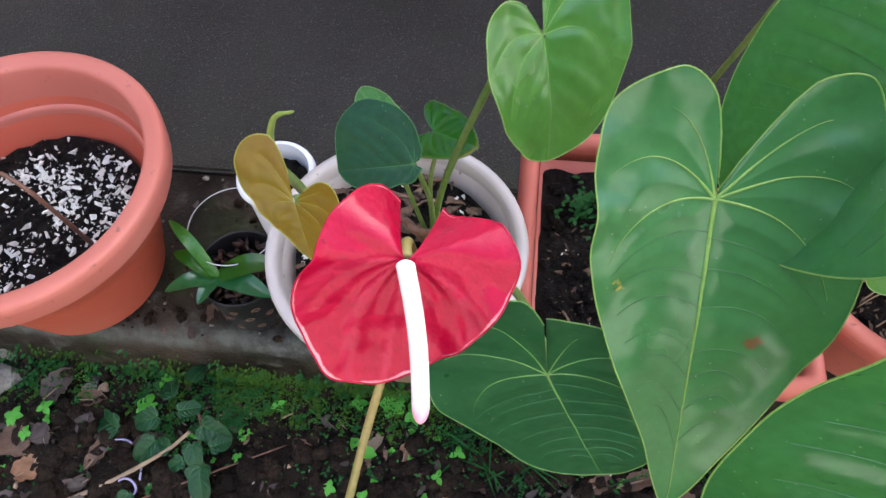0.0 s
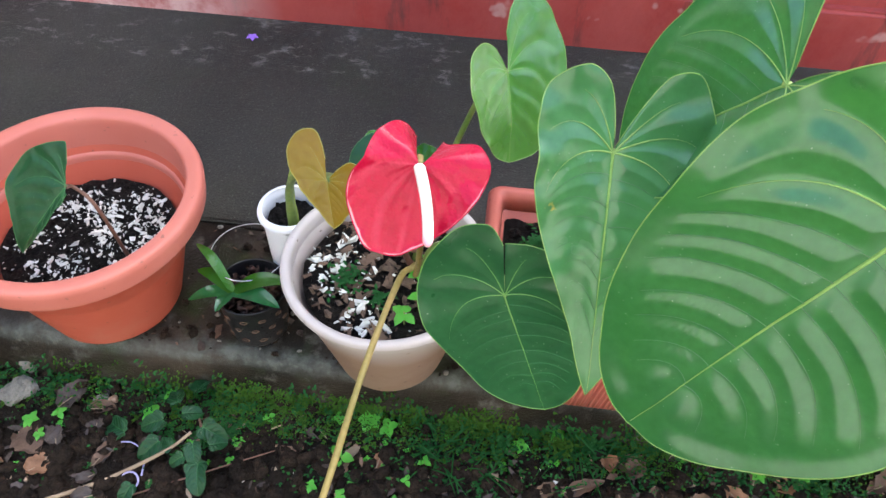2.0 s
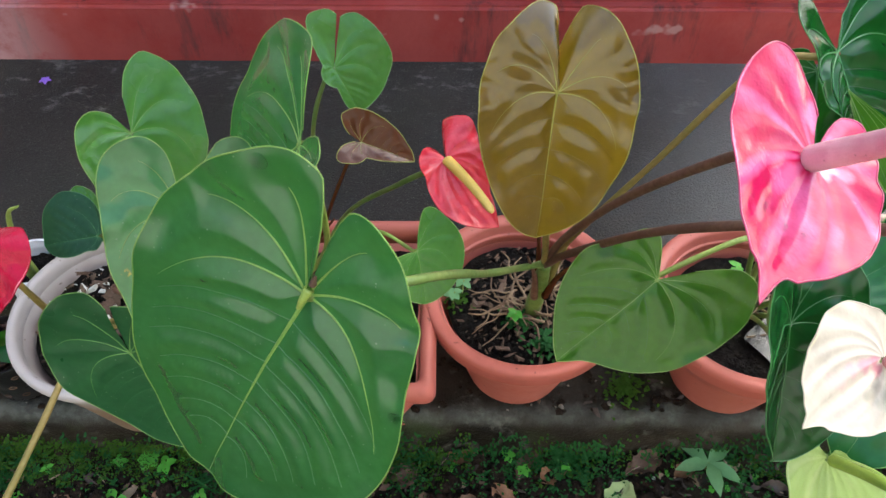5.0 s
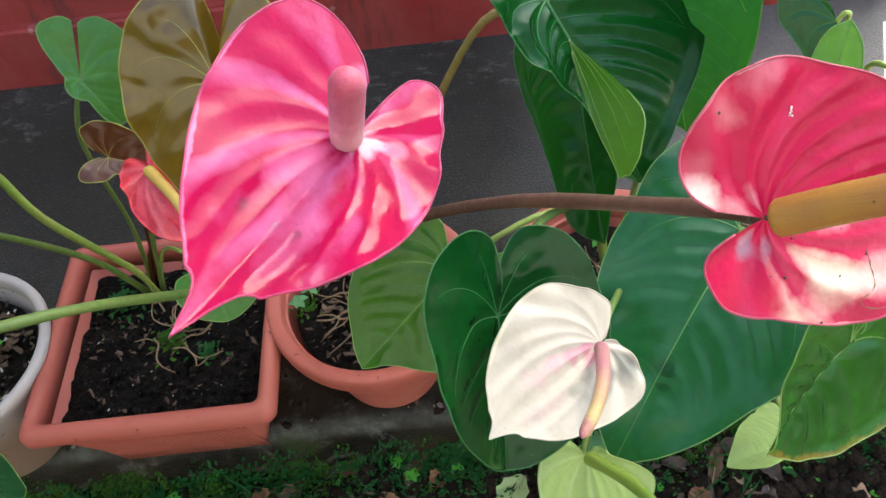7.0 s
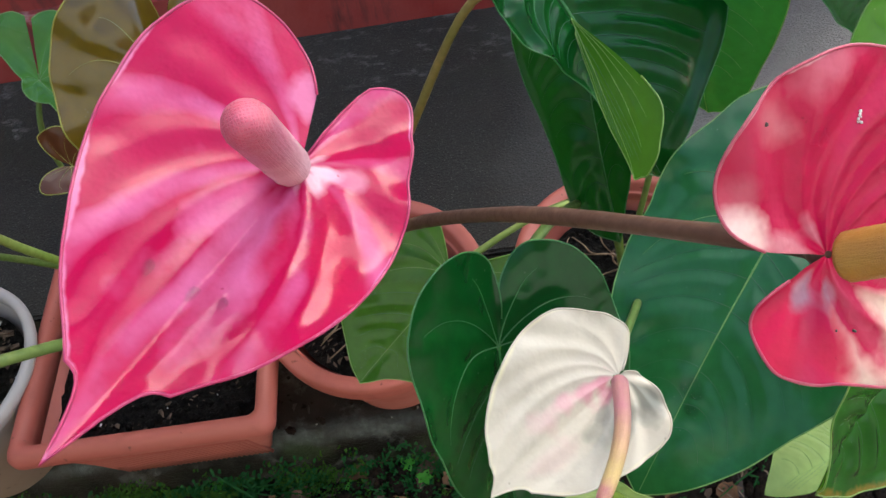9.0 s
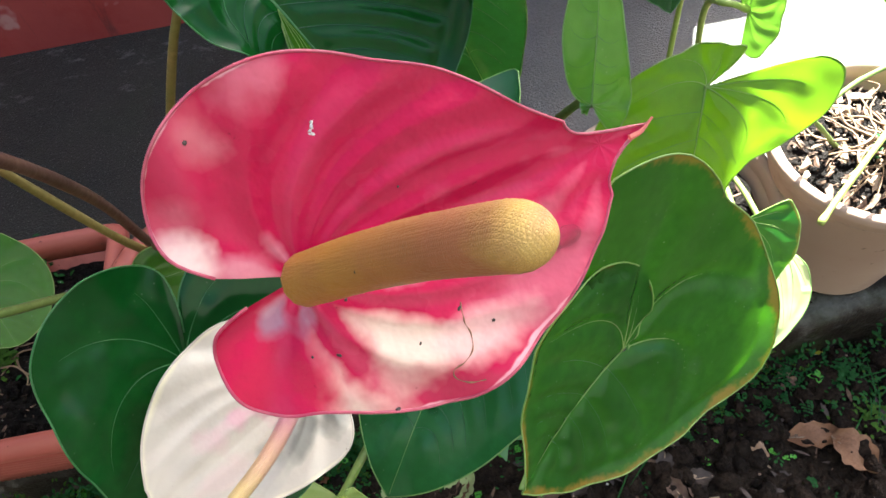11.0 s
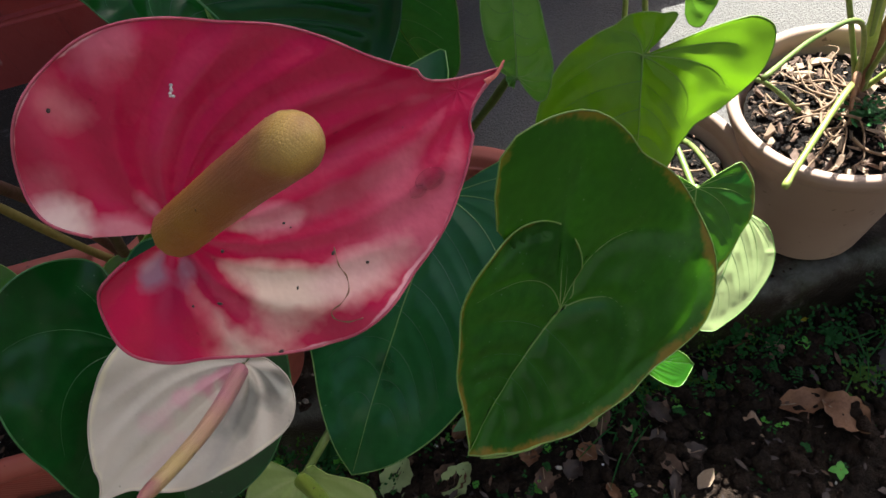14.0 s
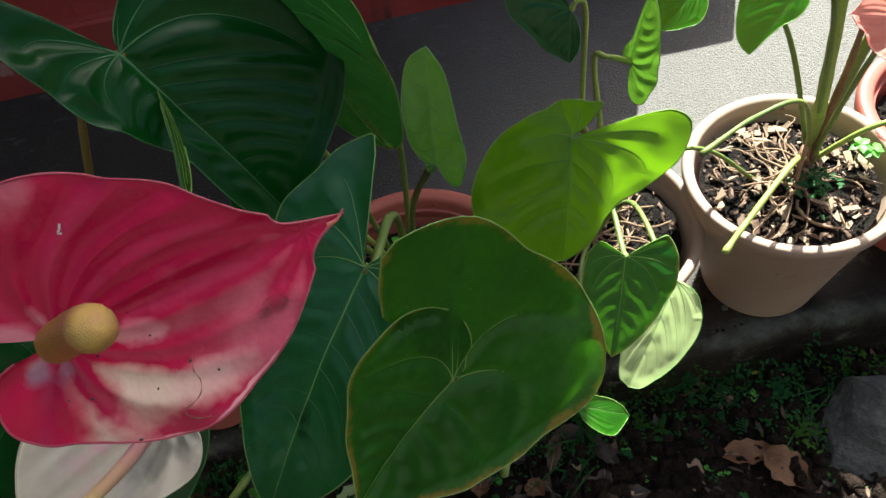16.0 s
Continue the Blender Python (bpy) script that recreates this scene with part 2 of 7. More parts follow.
        dirt = ramp(add, noise_tex(add, co, 330.0, 1.0), 0.76, 0.79, (0, 0, 0), (0.9, 0.9, 0.9))
        col = mix(add, dirt, col, (0.02, 0.015, 0.01))
        links.new(col, bsdf.inputs["Base Color"])
        bsdf.inputs["Roughness"].default_value = 0.42
        bump(add, links, bsdf, ramp(add, seam.outputs["Distance"], 0.0, 0.3), 0.35, 0.0004)

    return material(name, build)


def wall_material(name):
    """Dull red wash, with rain streaks, grime near the floor and flaked pale spots."""
    def build(nodes, links, bsdf, add):
        co = coords(add)
        st = add("Mapping", {"Vector": co, "Scale": (7.0, 7.0, 1.2)}).outputs[0]
        streak, big = noise_tex(add, st, 3.0, 6.0, 0.7), noise_tex(add, co, 3.5, 5.0, 0.6)
        col = mix(add, ramp(add, big, 0.35, 0.7), (0.24, 0.026, 0.024), (0.34, 0.052, 0.043))
        col = mix(add, ramp(add, streak, 0.55, 0.72), col, (0.06, 0.022, 0.02))
        x = add("SeparateXYZ", {"Vector": co}).outputs[0]
        left = ramp(add, add("Math", {0: x, 1: 1.2}, operation="ADD").outputs[0], 0.75, 1.5, (1.0, 1.0, 1.0), (0.05, 0.05, 0.05))
        wash = add("Math", {0: left, 1: ramp(add, noise_tex(add, co, 6.0, 6.0, 0.7), 0.34, 0.54)}, operation="MULTIPLY").outputs[0]
        col = mix(add, wash, col, (0.58, 0.38, 0.38))
        flake = noise_tex(add, co, 11.0, 3.0)
        col = mix(add, ramp(add, flake, 0.68, 0.72, (0, 0, 0), (0.7, 0.7, 0.7)), col, (0.45, 0.27, 0.25))
        links.new(col, bsdf.inputs["Base Color"])
        bsdf.inputs["Roughness"].default_value = 0.62
        bsdf.inputs["Specular IOR Level"].default_value = 0.2
        bump(add, links, bsdf, noise_tex(add, co, 70.0, 6.0), 0.35, 0.004)

    return material(name, build)


def floor_material(name):
    """Dark trowelled cement, worn and damp, with pale scuffs along the wall."""
    def build(nodes, links, bsdf, add):
        co = coords(add)
        big, mid, fine = noise_tex(add, co, 2.2, 5.0), noise_tex(add, co, 14.0, 6.0, 0.7), noise_tex(add, co, 330.0, 3.0)
        col = mix(add, ramp(add, big, 0.35, 0.7), (0.0225, 0.0200, 0.0165), (0.050, 0.0455, 0.038))
        col = mix(add, ramp(add, mid, 0.45, 0.75, (0, 0, 0), (0.5, 0.5, 0.5)), col, (0.016, 0.015, 0.014))
        grain = add("TexVoronoi", {"Vector": co, "Scale": 300.0})
        keep = ramp(add, add("SeparateXYZ", {"Vector": grain.outputs["Color"]}).outputs[0], 0.72, 0.86)
        sand = add("Math", {0: ramp(add, grain.outputs["Distance"], 0.16, 0.30, (1, 1, 1), (0, 0, 0)), 1: keep}, operation="MULTIPLY").outputs[0]
        col = mix(add, add("Math", {0: sand, 1: 0.75}, operation="MULTIPLY").outputs[0], col, (0.20, 0.20, 0.17))
        col = mix(add, ramp(add, noise_tex(add, co, 380.0, 3.0), 0.5, 0.72, (0, 0, 0), (0.6, 0.6, 0.6)), col, (0.098, 0.090, 0.078))
        col = mix(add, ramp(add, noise_tex(add, co, 5.0, 6.0, 0.75), 0.5, 0.66, (0, 0, 0), (0.45, 0.45, 0.45)), col, (0.032, 0.035, 0.022))
        y = add("SeparateXYZ", {"Vector": co}).outputs[1]
        band = ramp(add, y, 0.99, 1.09)
        scuff = add("Math", {0: band, 1: ramp(add, noise_tex(add, add("Mapping", {"Vector": co, "Scale": (5.0, 9.0, 1.0)}).outputs[0], 4.5, 8.0, 0.72), 0.55, 0.68, (0, 0, 0), (0.6, 0.6, 0.6))}, operation="MULTIPLY").outputs[0]
        col = mix(add, scuff, col, (0.22, 0.21, 0.19))
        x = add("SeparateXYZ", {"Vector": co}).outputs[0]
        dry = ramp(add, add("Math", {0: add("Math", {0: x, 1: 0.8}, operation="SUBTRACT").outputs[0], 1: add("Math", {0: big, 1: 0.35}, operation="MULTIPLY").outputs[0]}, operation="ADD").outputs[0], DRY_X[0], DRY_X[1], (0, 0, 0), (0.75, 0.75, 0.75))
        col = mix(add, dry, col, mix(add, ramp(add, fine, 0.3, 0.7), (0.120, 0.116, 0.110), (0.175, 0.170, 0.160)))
        # dark band at the wall foot: grime and a shadow line painted together
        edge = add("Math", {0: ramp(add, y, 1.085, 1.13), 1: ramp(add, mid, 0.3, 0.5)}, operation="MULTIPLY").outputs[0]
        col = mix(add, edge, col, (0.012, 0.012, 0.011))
        links.new(col, bsdf.inputs["Base Color"])
        links.new(ramp(add, big, 0.3, 0.7, (0.5,) * 3, (0.7,) * 3), bsdf.inputs["Roughness"])
        bsdf.inputs["Specular IOR Level"].default_value = 0.2
        bump(add, links, bsdf, add("Math", {0: mid, 1: add("Math", {0: fine, 1: 1.4}, operation="MULTIPLY").outputs[0]}, operation="ADD").outputs[0], 0.9, 0.004)

    return material(name, build)


def ledge_material(name):
    """Damp brown cement of the edging, green with algae."""
    def build(nodes, links, bsdf, add):
        co = coords(add)
        big, mid, fine = noise_tex(add, co, 7.0, 5.0), noise_tex(add, co, 30.0, 6.0, 0.7), noise_tex(add, co, 260.0, 4.0)
        col = mix(add, ramp(add, big, 0.35, 0.7), (0.007, 0.0057, 0.0045), (0.042, 0.031, 0.023))
        # grey patches: highlights of the wet cement put into the colour
        col = mix(add, ramp(add, mid, 0.54, 0.68), col, (0.085, 0.080, 0.070))
        col = mix(add, ramp(add, noise_tex(add, co, 12.0), 0.55, 0.68, (0, 0, 0), (0.6, 0.6, 0.6)), col, (0.024, 0.040, 0.012))
        y = add("SeparateXYZ", {"Vector": co}).outputs[1]
        y = add("Math", {0: y, 1: add("Math", {0: add("Math", {0: noise_tex(add, co, 16.0, 5.0, 0.7), 1: 0.5}, operation="SUBTRACT").outputs[0], 1: 0.06}, operation="MULTIPLY").outputs[0]}, operation="ADD").outputs[0]
        worn = add("Math", {0: ramp(add, y, EDGE_Y + 0.012, EDGE_Y + 0.026, (1, 1, 1), (0, 0, 0)), 1: add("Math", {0: ramp(add, mid, 0.36, 0.60, (0.1, 0.1, 0.1), (0.9, 0.9, 0.9)), 1: ramp(add, add("SeparateXYZ", {"Vector": co}).outputs[2], LEDGE_Z - 0.022, LEDGE_Z - 0.008)}, operation="MULTIPLY").outputs[0]}, operation="MULTIPLY").outputs[0]
        col = mix(add, worn, col, (0.085, 0.090, 0.080))
        wet = ramp(add, noise_tex(add, co, 9.0, 3.0), 0.5, 0.62, (0, 0, 0), (0.7, 0.7, 0.7))
        col = mix(add, wet, col, (0.012, 0.009, 0.007))
        links.new(col, bsdf.inputs["Base Color"])
        links.new(ramp(add, mid, 0.3, 0.7, (0.28,) * 3, (0.7,) * 3), bsdf.inputs["Roughness"])
        bsdf.inputs["Specular IOR Level"].default_value = 0.18
        bump(add, links, bsdf, add("Math", {0: mid, 1: fine}, operation="ADD").outputs[0], 0.5, 0.004)

    return material(name, build)


def clear_material(name, tint, rough=0.08):
    def build(nodes, links, bsdf, add):
        bsdf.inputs["Base Color"].default_value = rgb(tint)
        bsdf.inputs["Transmission Weight"].default_value = 1.0
        bsdf.inputs["Roughness"].default_value = rough
        bsdf.inputs["IOR"].default_value = 1.15

    return material(name, build)


MAT = {
    "mid": leaf_material("leaf_mid_green", (0.015, 0.074, 0.025), (0.034, 0.115, 0.038), 0.20, 0.14, 0.3, (0.14, 0.48, 0.06), 0.5, (), 0.25),
    "spotted": leaf_material("leaf_green_with_rust_spots", (0.032, 0.112, 0.036), (0.058, 0.165, 0.052), 0.24, 0.16, 0.3, (0.14, 0.48, 0.08), 0.5, ((0.071, 0.026, 0.0045, (0.16, 0.035, 0.02)), (0.082, 0.023, 0.003, (0.16, 0.035, 0.02)), (0.039, -0.042, 0.0045, (0.42, 0.33, 0.05))), 0.25),
    "grey": leaf_material("leaf_dull_green", (0.012, 0.062, 0.022), (0.026, 0.095, 0.032), 0.30, 0.10, 0.6, None, 0.4),
    "dark": leaf_material("leaf_dark_green", (0.0026, 0.033, 0.006), (0.0066, 0.058, 0.009), 0.18, 0.10, 0.1, (0.05, 0.26, 0.02), 0.3),
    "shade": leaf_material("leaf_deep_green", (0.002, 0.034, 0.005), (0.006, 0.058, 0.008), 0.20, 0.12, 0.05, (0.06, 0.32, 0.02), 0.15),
    "rich": leaf_material("leaf_rich_green", (0.010, 0.068, 0.022), (0.021, 0.112, 0.034), 0.20, 0.12, 0.15, (0.08, 0.36, 0.03), 0.35),
    "bright": leaf_material("leaf_bright_green", (0.034, 0.125, 0.020), (0.066, 0.19, 0.032), 0.25, 0.22, 0.25, (0.24, 0.55, 0.04), 0.4),
    "lime": leaf_material("leaf_lime_green", (0.012, 0.080, 0.003), (0.034, 0.150, 0.005), 0.18, 0.28, 0.1, (0.34, 0.72, 0.015), 0.35),
    "olive": leaf_material("leaf_olive_green", (0.005, 0.050, 0.005), (0.027, 0.130, 0.010), 0.22, 0.20, 0.2, (0.13, 0.45, 0.015), 0.3, ((-0.045, 0.075, 0.006, (0.26, 0.13, 0.02)), (-0.02, 0.09, 0.004, (0.3, 0.16, 0.03))), 0.0, (0.24, 0.13, 0.02)),
    "bronze": leaf_material("leaf_bronze", (0.055, 0.032, 0.004), (0.120, 0.074, 0.008), 0.20, 0.24, 0.1, (0.5, 0.34, 0.02), 0.6, (), 0.4),
    "fresh": leaf_material("leaf_fresh_green", (0.014, 0.068, 0.006), (0.036, 0.115, 0.011), 0.22, 0.20, 0.2, (0.22, 0.50, 0.03), 0.4),
    "amber": leaf_material("leaf_amber", (0.15, 0.072, 0.012), (0.17, 0.14, 0.018), 0.25, 0.28, 0.1, (0.6, 0.42, 0.03), 0.35),
    "brown": leaf_material("leaf_red_brown", (0.070, 0.020, 0.010), (0.12, 0.042, 0.016), 0.20, 0.25, 0.0),
    "underside": leaf_material("leaf_underside", (0.13, 0.20, 0.060), (0.19, 0.26, 0.085), 0.5, 0.2, 0.0, None, 0.2),
    "pale": leaf_material("leaf_pale_green", (0.30, 0.42, 0.16), (0.45, 0.52, 0.24), 0.4, 0.3, 0.0),
    "young": leaf_material("sprout_green", (0.07, 0.30, 0.03), (0.13, 0.42, 0.05), 0.45, 0.3, 0.0),
    "moss": leaf_material("moss_green", (0.018, 0.058, 0.006), (0.075, 0.15, 0.016), 0.7, 0.12, 0.0, None, 0.15),
    "herb": leaf_material("herb_green", (0.010, 0.060, 0.014), (0.030, 0.115, 0.024), 0.6, 0.15, 0.0, None, 0.15),
    "pale_herb": leaf_material("grey_green_leaf", (0.10, 0.26, 0.10), (0.18, 0.34, 0.16), 0.5, 0.25, 0.0),
    "yellow": leaf_material("yellow_leaf", (0.55, 0.48, 0.04), (0.62, 0.55, 0.06), 0.5, 0.25, 0.0),
    "weed": leaf_material("weed_dark_green", (0.006, 0.034, 0.012), (0.017, 0.066, 0.022), 0.30, 0.15, 0.25, None, 0.25),
    "vein": plain("vein_pale", (0.13, 0.27, 0.07), (0.19, 0.33, 0.09), 0.4, 60.0, 0.05),
    "vein_lime": plain("vein_lime", (0.16, 0.29, 0.055), (0.22, 0.35, 0.075), 0.4, 60.0, 0.05),
    "vein_dark": plain("vein_dark_green", (0.03, 0.13, 0.035), (0.06, 0.18, 0.05), 0.38, 60.0, 0.05),
    "vein_bronze": plain("vein_bronze", (0.27, 0.25, 0.04), (0.36, 0.33, 0.06), 0.35, 60.0, 0.05),
    "fine": plain("fine_vein", (0.030, 0.105, 0.038), (0.050, 0.145, 0.050), 0.35, 60.0, 0.05),
    "fine_lime": plain("fine_lime_vein", (0.040, 0.130, 0.040), (0.065, 0.170, 0.048), 0.35, 60.0, 0.05),
    "fine_dark": plain("fine_dark_vein", (0.008, 0.060, 0.016), (0.016, 0.085, 0.022), 0.35, 60.0, 0.05),
    "fine_bronze": plain("fine_bronze_vein", (0.15, 0.10, 0.012), (0.21, 0.15, 0.02), 0.35, 60.0, 0.05),
    "stalk": plain("stalk_green", (0.10, 0.17, 0.036), (0.16, 0.20, 0.05), 0.45, 25.0, 0.1),
    "stalk_lime": plain("stalk_lime", (0.24, 0.34, 0.06), (0.31, 0.37, 0.09), 0.45, 25.0, 0.1),
    "stalk_tan": plain("stalk_tan", (0.21, 0.17, 0.045), (0.28, 0.19, 0.06), 0.5, 25.0, 0.1),
    "stalk_brown": plain("stalk_brown", (0.10, 0.045, 0.03), (0.15, 0.075, 0.05), 0.5, 25.0, 0.15),
    "terracotta": pot_material("terracotta_plastic", (0.34, 0.080, 0.060), (0.42, 0.125, 0.098), (0.23, 0.065, 0.05)),
    "orange_pot": pot_material("orange_plastic", (0.37, 0.062, 0.034), (0.42, 0.092, 0.058), (0.42, 0.16, 0.115), 7.0),
    "orange_rim": pot_material("faded_orange_plastic", (0.41, 0.112, 0.083), (0.48, 0.16, 0.125), (0.47, 0.205, 0.16), 7.0),
    "white_pot": pot_material("white_plastic", (0.36, 0.315, 0.305), (0.46, 0.41, 0.40), (0.22, 0.145, 0.11), 6.0, (0.150, 0.215, (0.19, 0.105, 0.062))),
    "beige_pot": pot_material("beige_plastic", (0.34, 0.235, 0.18), (0.42, 0.315, 0.245), (0.23, 0.145, 0.105), 8.0),
    "cup": pot_material("white_tub_plastic", (0.62, 0.62, 0.68), (0.70, 0.70, 0.74), (0.35, 0.33, 0.4), 20.0),
    "black": plain("black_plastic", (0.010, 0.010, 0.012), (0.024, 0.022, 0.024), 0.3, 20.0, 0.15, 0.002, 0.2),
    "wet": plain("wet_black_plastic", (0.010, 0.010, 0.011), (0.020, 0.019, 0.020), 0.08, 40.0, 0.3, 0.003, 0.5),
    "soil": soil_material("garden_soil", (0.009, 0.0060, 0.0043), (0.032, 0.0205, 0.0135)),
    "potsoil": soil_material("potting_soil", (0.005, 0.0036, 0.003), (0.013, 0.0085, 0.006), 0.5, 40.0),
    "clod": soil_material("soil_clods", (0.013, 0.0082, 0.0056), (0.042, 0.026, 0.017), 0.6, 60.0),
    "perlite": plain("perlite_white", (0.72, 0.71, 0.68), (0.6, 0.56, 0.5), 0.9, 120.0, 0.4),
    "chip": plain("bark_chips", (0.055, 0.034, 0.023), (0.17, 0.11, 0.075), 0.85, 90.0, 0.5),
    "bark": plain("wet_red_bark", (0.022, 0.010, 0.007), (0.060, 0.022, 0.014), 0.5, 60.0, 0.5),
    "root": plain("dry_roots", (0.27, 0.185, 0.115), (0.15, 0.09, 0.055), 0.8, 60.0, 0.4),
    "dead": plain("dead_leaf_brown", (0.075, 0.042, 0.027), (0.16, 0.095, 0.062), 0.7, 35.0, 0.4),
    "dead_orange": plain("dead_leaf_orange", (0.15, 0.070, 0.034), (0.26, 0.135, 0.072), 0.65, 35.0, 0.4),
    "dead_dark": plain("dead_leaf_dark", (0.035, 0.025, 0.022), (0.08, 0.055, 0.045), 0.6, 35.0, 0.4),
    "stone": plain("grey_stone", (0.13, 0.12, 0.105), (0.21, 0.19, 0.165), 0.85, 30.0, 0.6, 0.004),
    "stone_brown": plain("brown_stone", (0.26, 0.16, 0.10), (0.36, 0.25, 0.17), 0.85, 30.0, 0.6, 0.004),
    "rock": plain("dark_rock", (0.05, 0.05, 0.05), (0.11, 0.11, 0.105), 0.85, 14.0, 0.8, 0.008),
    "twig": plain("dry_twig", (0.30, 0.22, 0.15), (0.22, 0.15, 0.10), 0.8, 50.0, 0.4),
    "tie": plain("lilac_tie_plastic", (0.30, 0.27, 0.48), (0.36, 0.33, 0.55), 0.35, 30.0, 0.05),
    "violet": plain("violet_petal", (0.28, 0.12, 0.6), (0.35, 0.2, 0.65), 0.6, 30.0, 0.1),
    "film": clear_material("clear_plastic", (0.9, 0.88, 0.86)),
    "water": clear_material("water", (0.85, 0.9, 0.88), 0.02),
    "bag": plain("pale_blue_bag_plastic", (0.42, 0.50, 0.52), (0.50, 0.56, 0.58), 0.35, 12.0, 0.1),
    "bag_dark": plain("bag_purple_print", (0.16, 0.03, 0.14), (0.2, 0.05, 0.18), 0.35, 12.0, 0.1),
    "red": spathe_material("spathe_red", (0.34, 0.0012, 0.026), (0.44, 0.030, 0.07), (0.72, 0.26, 0.28), (), 0.30, 0.02, 0.40, 0.40, 0.08, 1.6, 0.012, 0.0, 0.05),
    "coral": spathe_material("spathe_coral", (0.62, 0.022, 0.045), (0.74, 0.13, 0.16), (0.7, 0.1, 0.1), (), 0.24, 0.10, 0.5, 0.7),
    # pink: streaks and patches mix own markings with sky sheen painted as colour
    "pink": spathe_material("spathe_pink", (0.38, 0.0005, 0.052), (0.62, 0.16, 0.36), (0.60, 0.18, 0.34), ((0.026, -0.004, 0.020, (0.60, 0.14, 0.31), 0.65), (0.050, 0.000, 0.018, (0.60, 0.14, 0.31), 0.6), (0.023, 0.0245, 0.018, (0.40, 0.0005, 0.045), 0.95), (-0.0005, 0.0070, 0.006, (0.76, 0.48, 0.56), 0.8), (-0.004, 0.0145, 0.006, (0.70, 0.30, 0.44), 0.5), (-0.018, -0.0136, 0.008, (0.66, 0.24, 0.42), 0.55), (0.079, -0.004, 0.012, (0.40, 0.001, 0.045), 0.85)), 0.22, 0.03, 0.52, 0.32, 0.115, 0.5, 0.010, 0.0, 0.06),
    "rose": spathe_material("spathe_rose_mottled", (0.43, 0.0045, 0.048), (0.56, 0.075, 0.14), (0.68, 0.34, 0.36), (
        (0.052, -0.024, 0.026, (0.58, 0.15, 0.20), 0.6), (0.014, -0.030, 0.022, (0.74, 0.57, 0.44), 0.9), (0.038, -0.036, 0.018, (0.68, 0.42, 0.37), 0.8), (-0.017, -0.021, 0.015, (0.50, 0.006, 0.052), 0.97),
        (-0.0095, -0.0082, 0.007, (0.27, 0.20, 0.26), 0.75), (-0.001, -0.010, 0.005, (0.30, 0.20, 0.25), 0.5), (0.0275, -0.0402, 0.005, (0.40, 0.17, 0.15), 0.6), (-0.013, 0.043, 0.011, (0.60, 0.26, 0.26), 0.5), (0.004, 0.051, 0.010, (0.56, 0.20, 0.24), 0.45), (-0.0225, 0.0145, 0.009, (0.78, 0.60, 0.52), 0.85), (-0.012, 0.006, 0.008, (0.66, 0.34, 0.36), 0.5), (0.024, -0.0085, 0.009, (0.66, 0.26, 0.30), 0.6),
        (-0.020, 0.026, 0.009, (0.56, 0.17, 0.20), 0.4)), 0.24, 0.03, 0.35, 0.20, 0.085, 0.6, 0.008, 0.0, 0.12),
    "white": spathe_material("spathe_cream", (0.53, 0.465, 0.375), (0.63, 0.565, 0.47), (0.66, 0.60, 0.40), (
        (0.010, -0.002, 0.007, (0.50, 0.16, 0.23), 0.8), (0.020, -0.004, 0.007, (0.52, 0.20, 0.26), 0.8), (0.031, -0.006, 0.008, (0.54, 0.26, 0.30), 0.7), (0.044, -0.006, 0.009, (0.56, 0.34, 0.34), 0.6), (0.050, 0.006, 0.012, (0.56, 0.40, 0.36), 0.5),
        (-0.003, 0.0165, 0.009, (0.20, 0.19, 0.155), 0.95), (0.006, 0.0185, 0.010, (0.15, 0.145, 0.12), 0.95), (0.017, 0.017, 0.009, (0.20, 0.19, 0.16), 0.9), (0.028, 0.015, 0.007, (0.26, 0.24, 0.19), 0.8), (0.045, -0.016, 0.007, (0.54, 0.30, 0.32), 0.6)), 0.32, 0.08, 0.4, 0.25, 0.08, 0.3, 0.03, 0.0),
    "pale_spathe": spathe_material("spathe_pale_green", (0.34, 0.46, 0.13), (0.52, 0.58, 0.26), (0.5, 0.6, 0.3), (), 0.35, 0.3, 0.5, 0.15),
    "peach": spathe_material("spathe_peach", (0.74, 0.24, 0.20), (0.82, 0.45, 0.36), (0.8, 0.5, 0.4), (), 0.3, 0.3, 0.4, 0.2),
    "sp_white": spadix_material("spadix_white", (0.80, 0.76, 0.68), (0.82, 0.72, 0.68), (0.72, 0.22, 0.30), 0.066),
    "sp_pink": spadix_material("spadix_pink", (0.62, 0.42, 0.46), (0.50, 0.14, 0.22), (0.56, 0.06, 0.12), 0.088),
    "sp_yellow": spadix_material("spadix_yellow", (0.66, 0.42, 0.08), (0.72, 0.50, 0.12), (0.70, 0.46, 0.12), 0.06),
    "sp_gold": spadix_material("spadix_gold", (0.38, 0.19, 0.03), (0.38, 0.145, 0.06), (0.62, 0.40, 0.10), 0.092),
    "sp_cream": spadix_material("spadix_cream", (0.42, 0.15, 0.19), (0.56, 0.40, 0.16), (0.36, 0.07, 0.13), 0.084),
    "sp_green": spadix_material("spadix_green", (0.22, 0.30, 0.04), (0.16, 0.25, 0.03), (0.13, 0.2, 0.03), 0.08),
    "rim_pink": plain("spathe_hem_pink", (0.40, 0.02, 0.09), (0.48, 0.08, 0.17), 0.35, 60.0, 0.05),
    "rim_rose": plain("spathe_hem_rose", (0.40, 0.03, 0.08), (0.48, 0.12, 0.15), 0.35, 60.0, 0.05),
    "garden_plaster": plain("weathered_pale_plaster", (0.075, 0.072, 0.066), (0.105, 0.10, 0.09), 0.9, 2.0, 0.3, 0.003),
    "plaster": plain("pale_plaster", (0.62, 0.58, 0.50), (0.70, 0.66, 0.58), 0.85, 4.0, 0.3, 0.003),
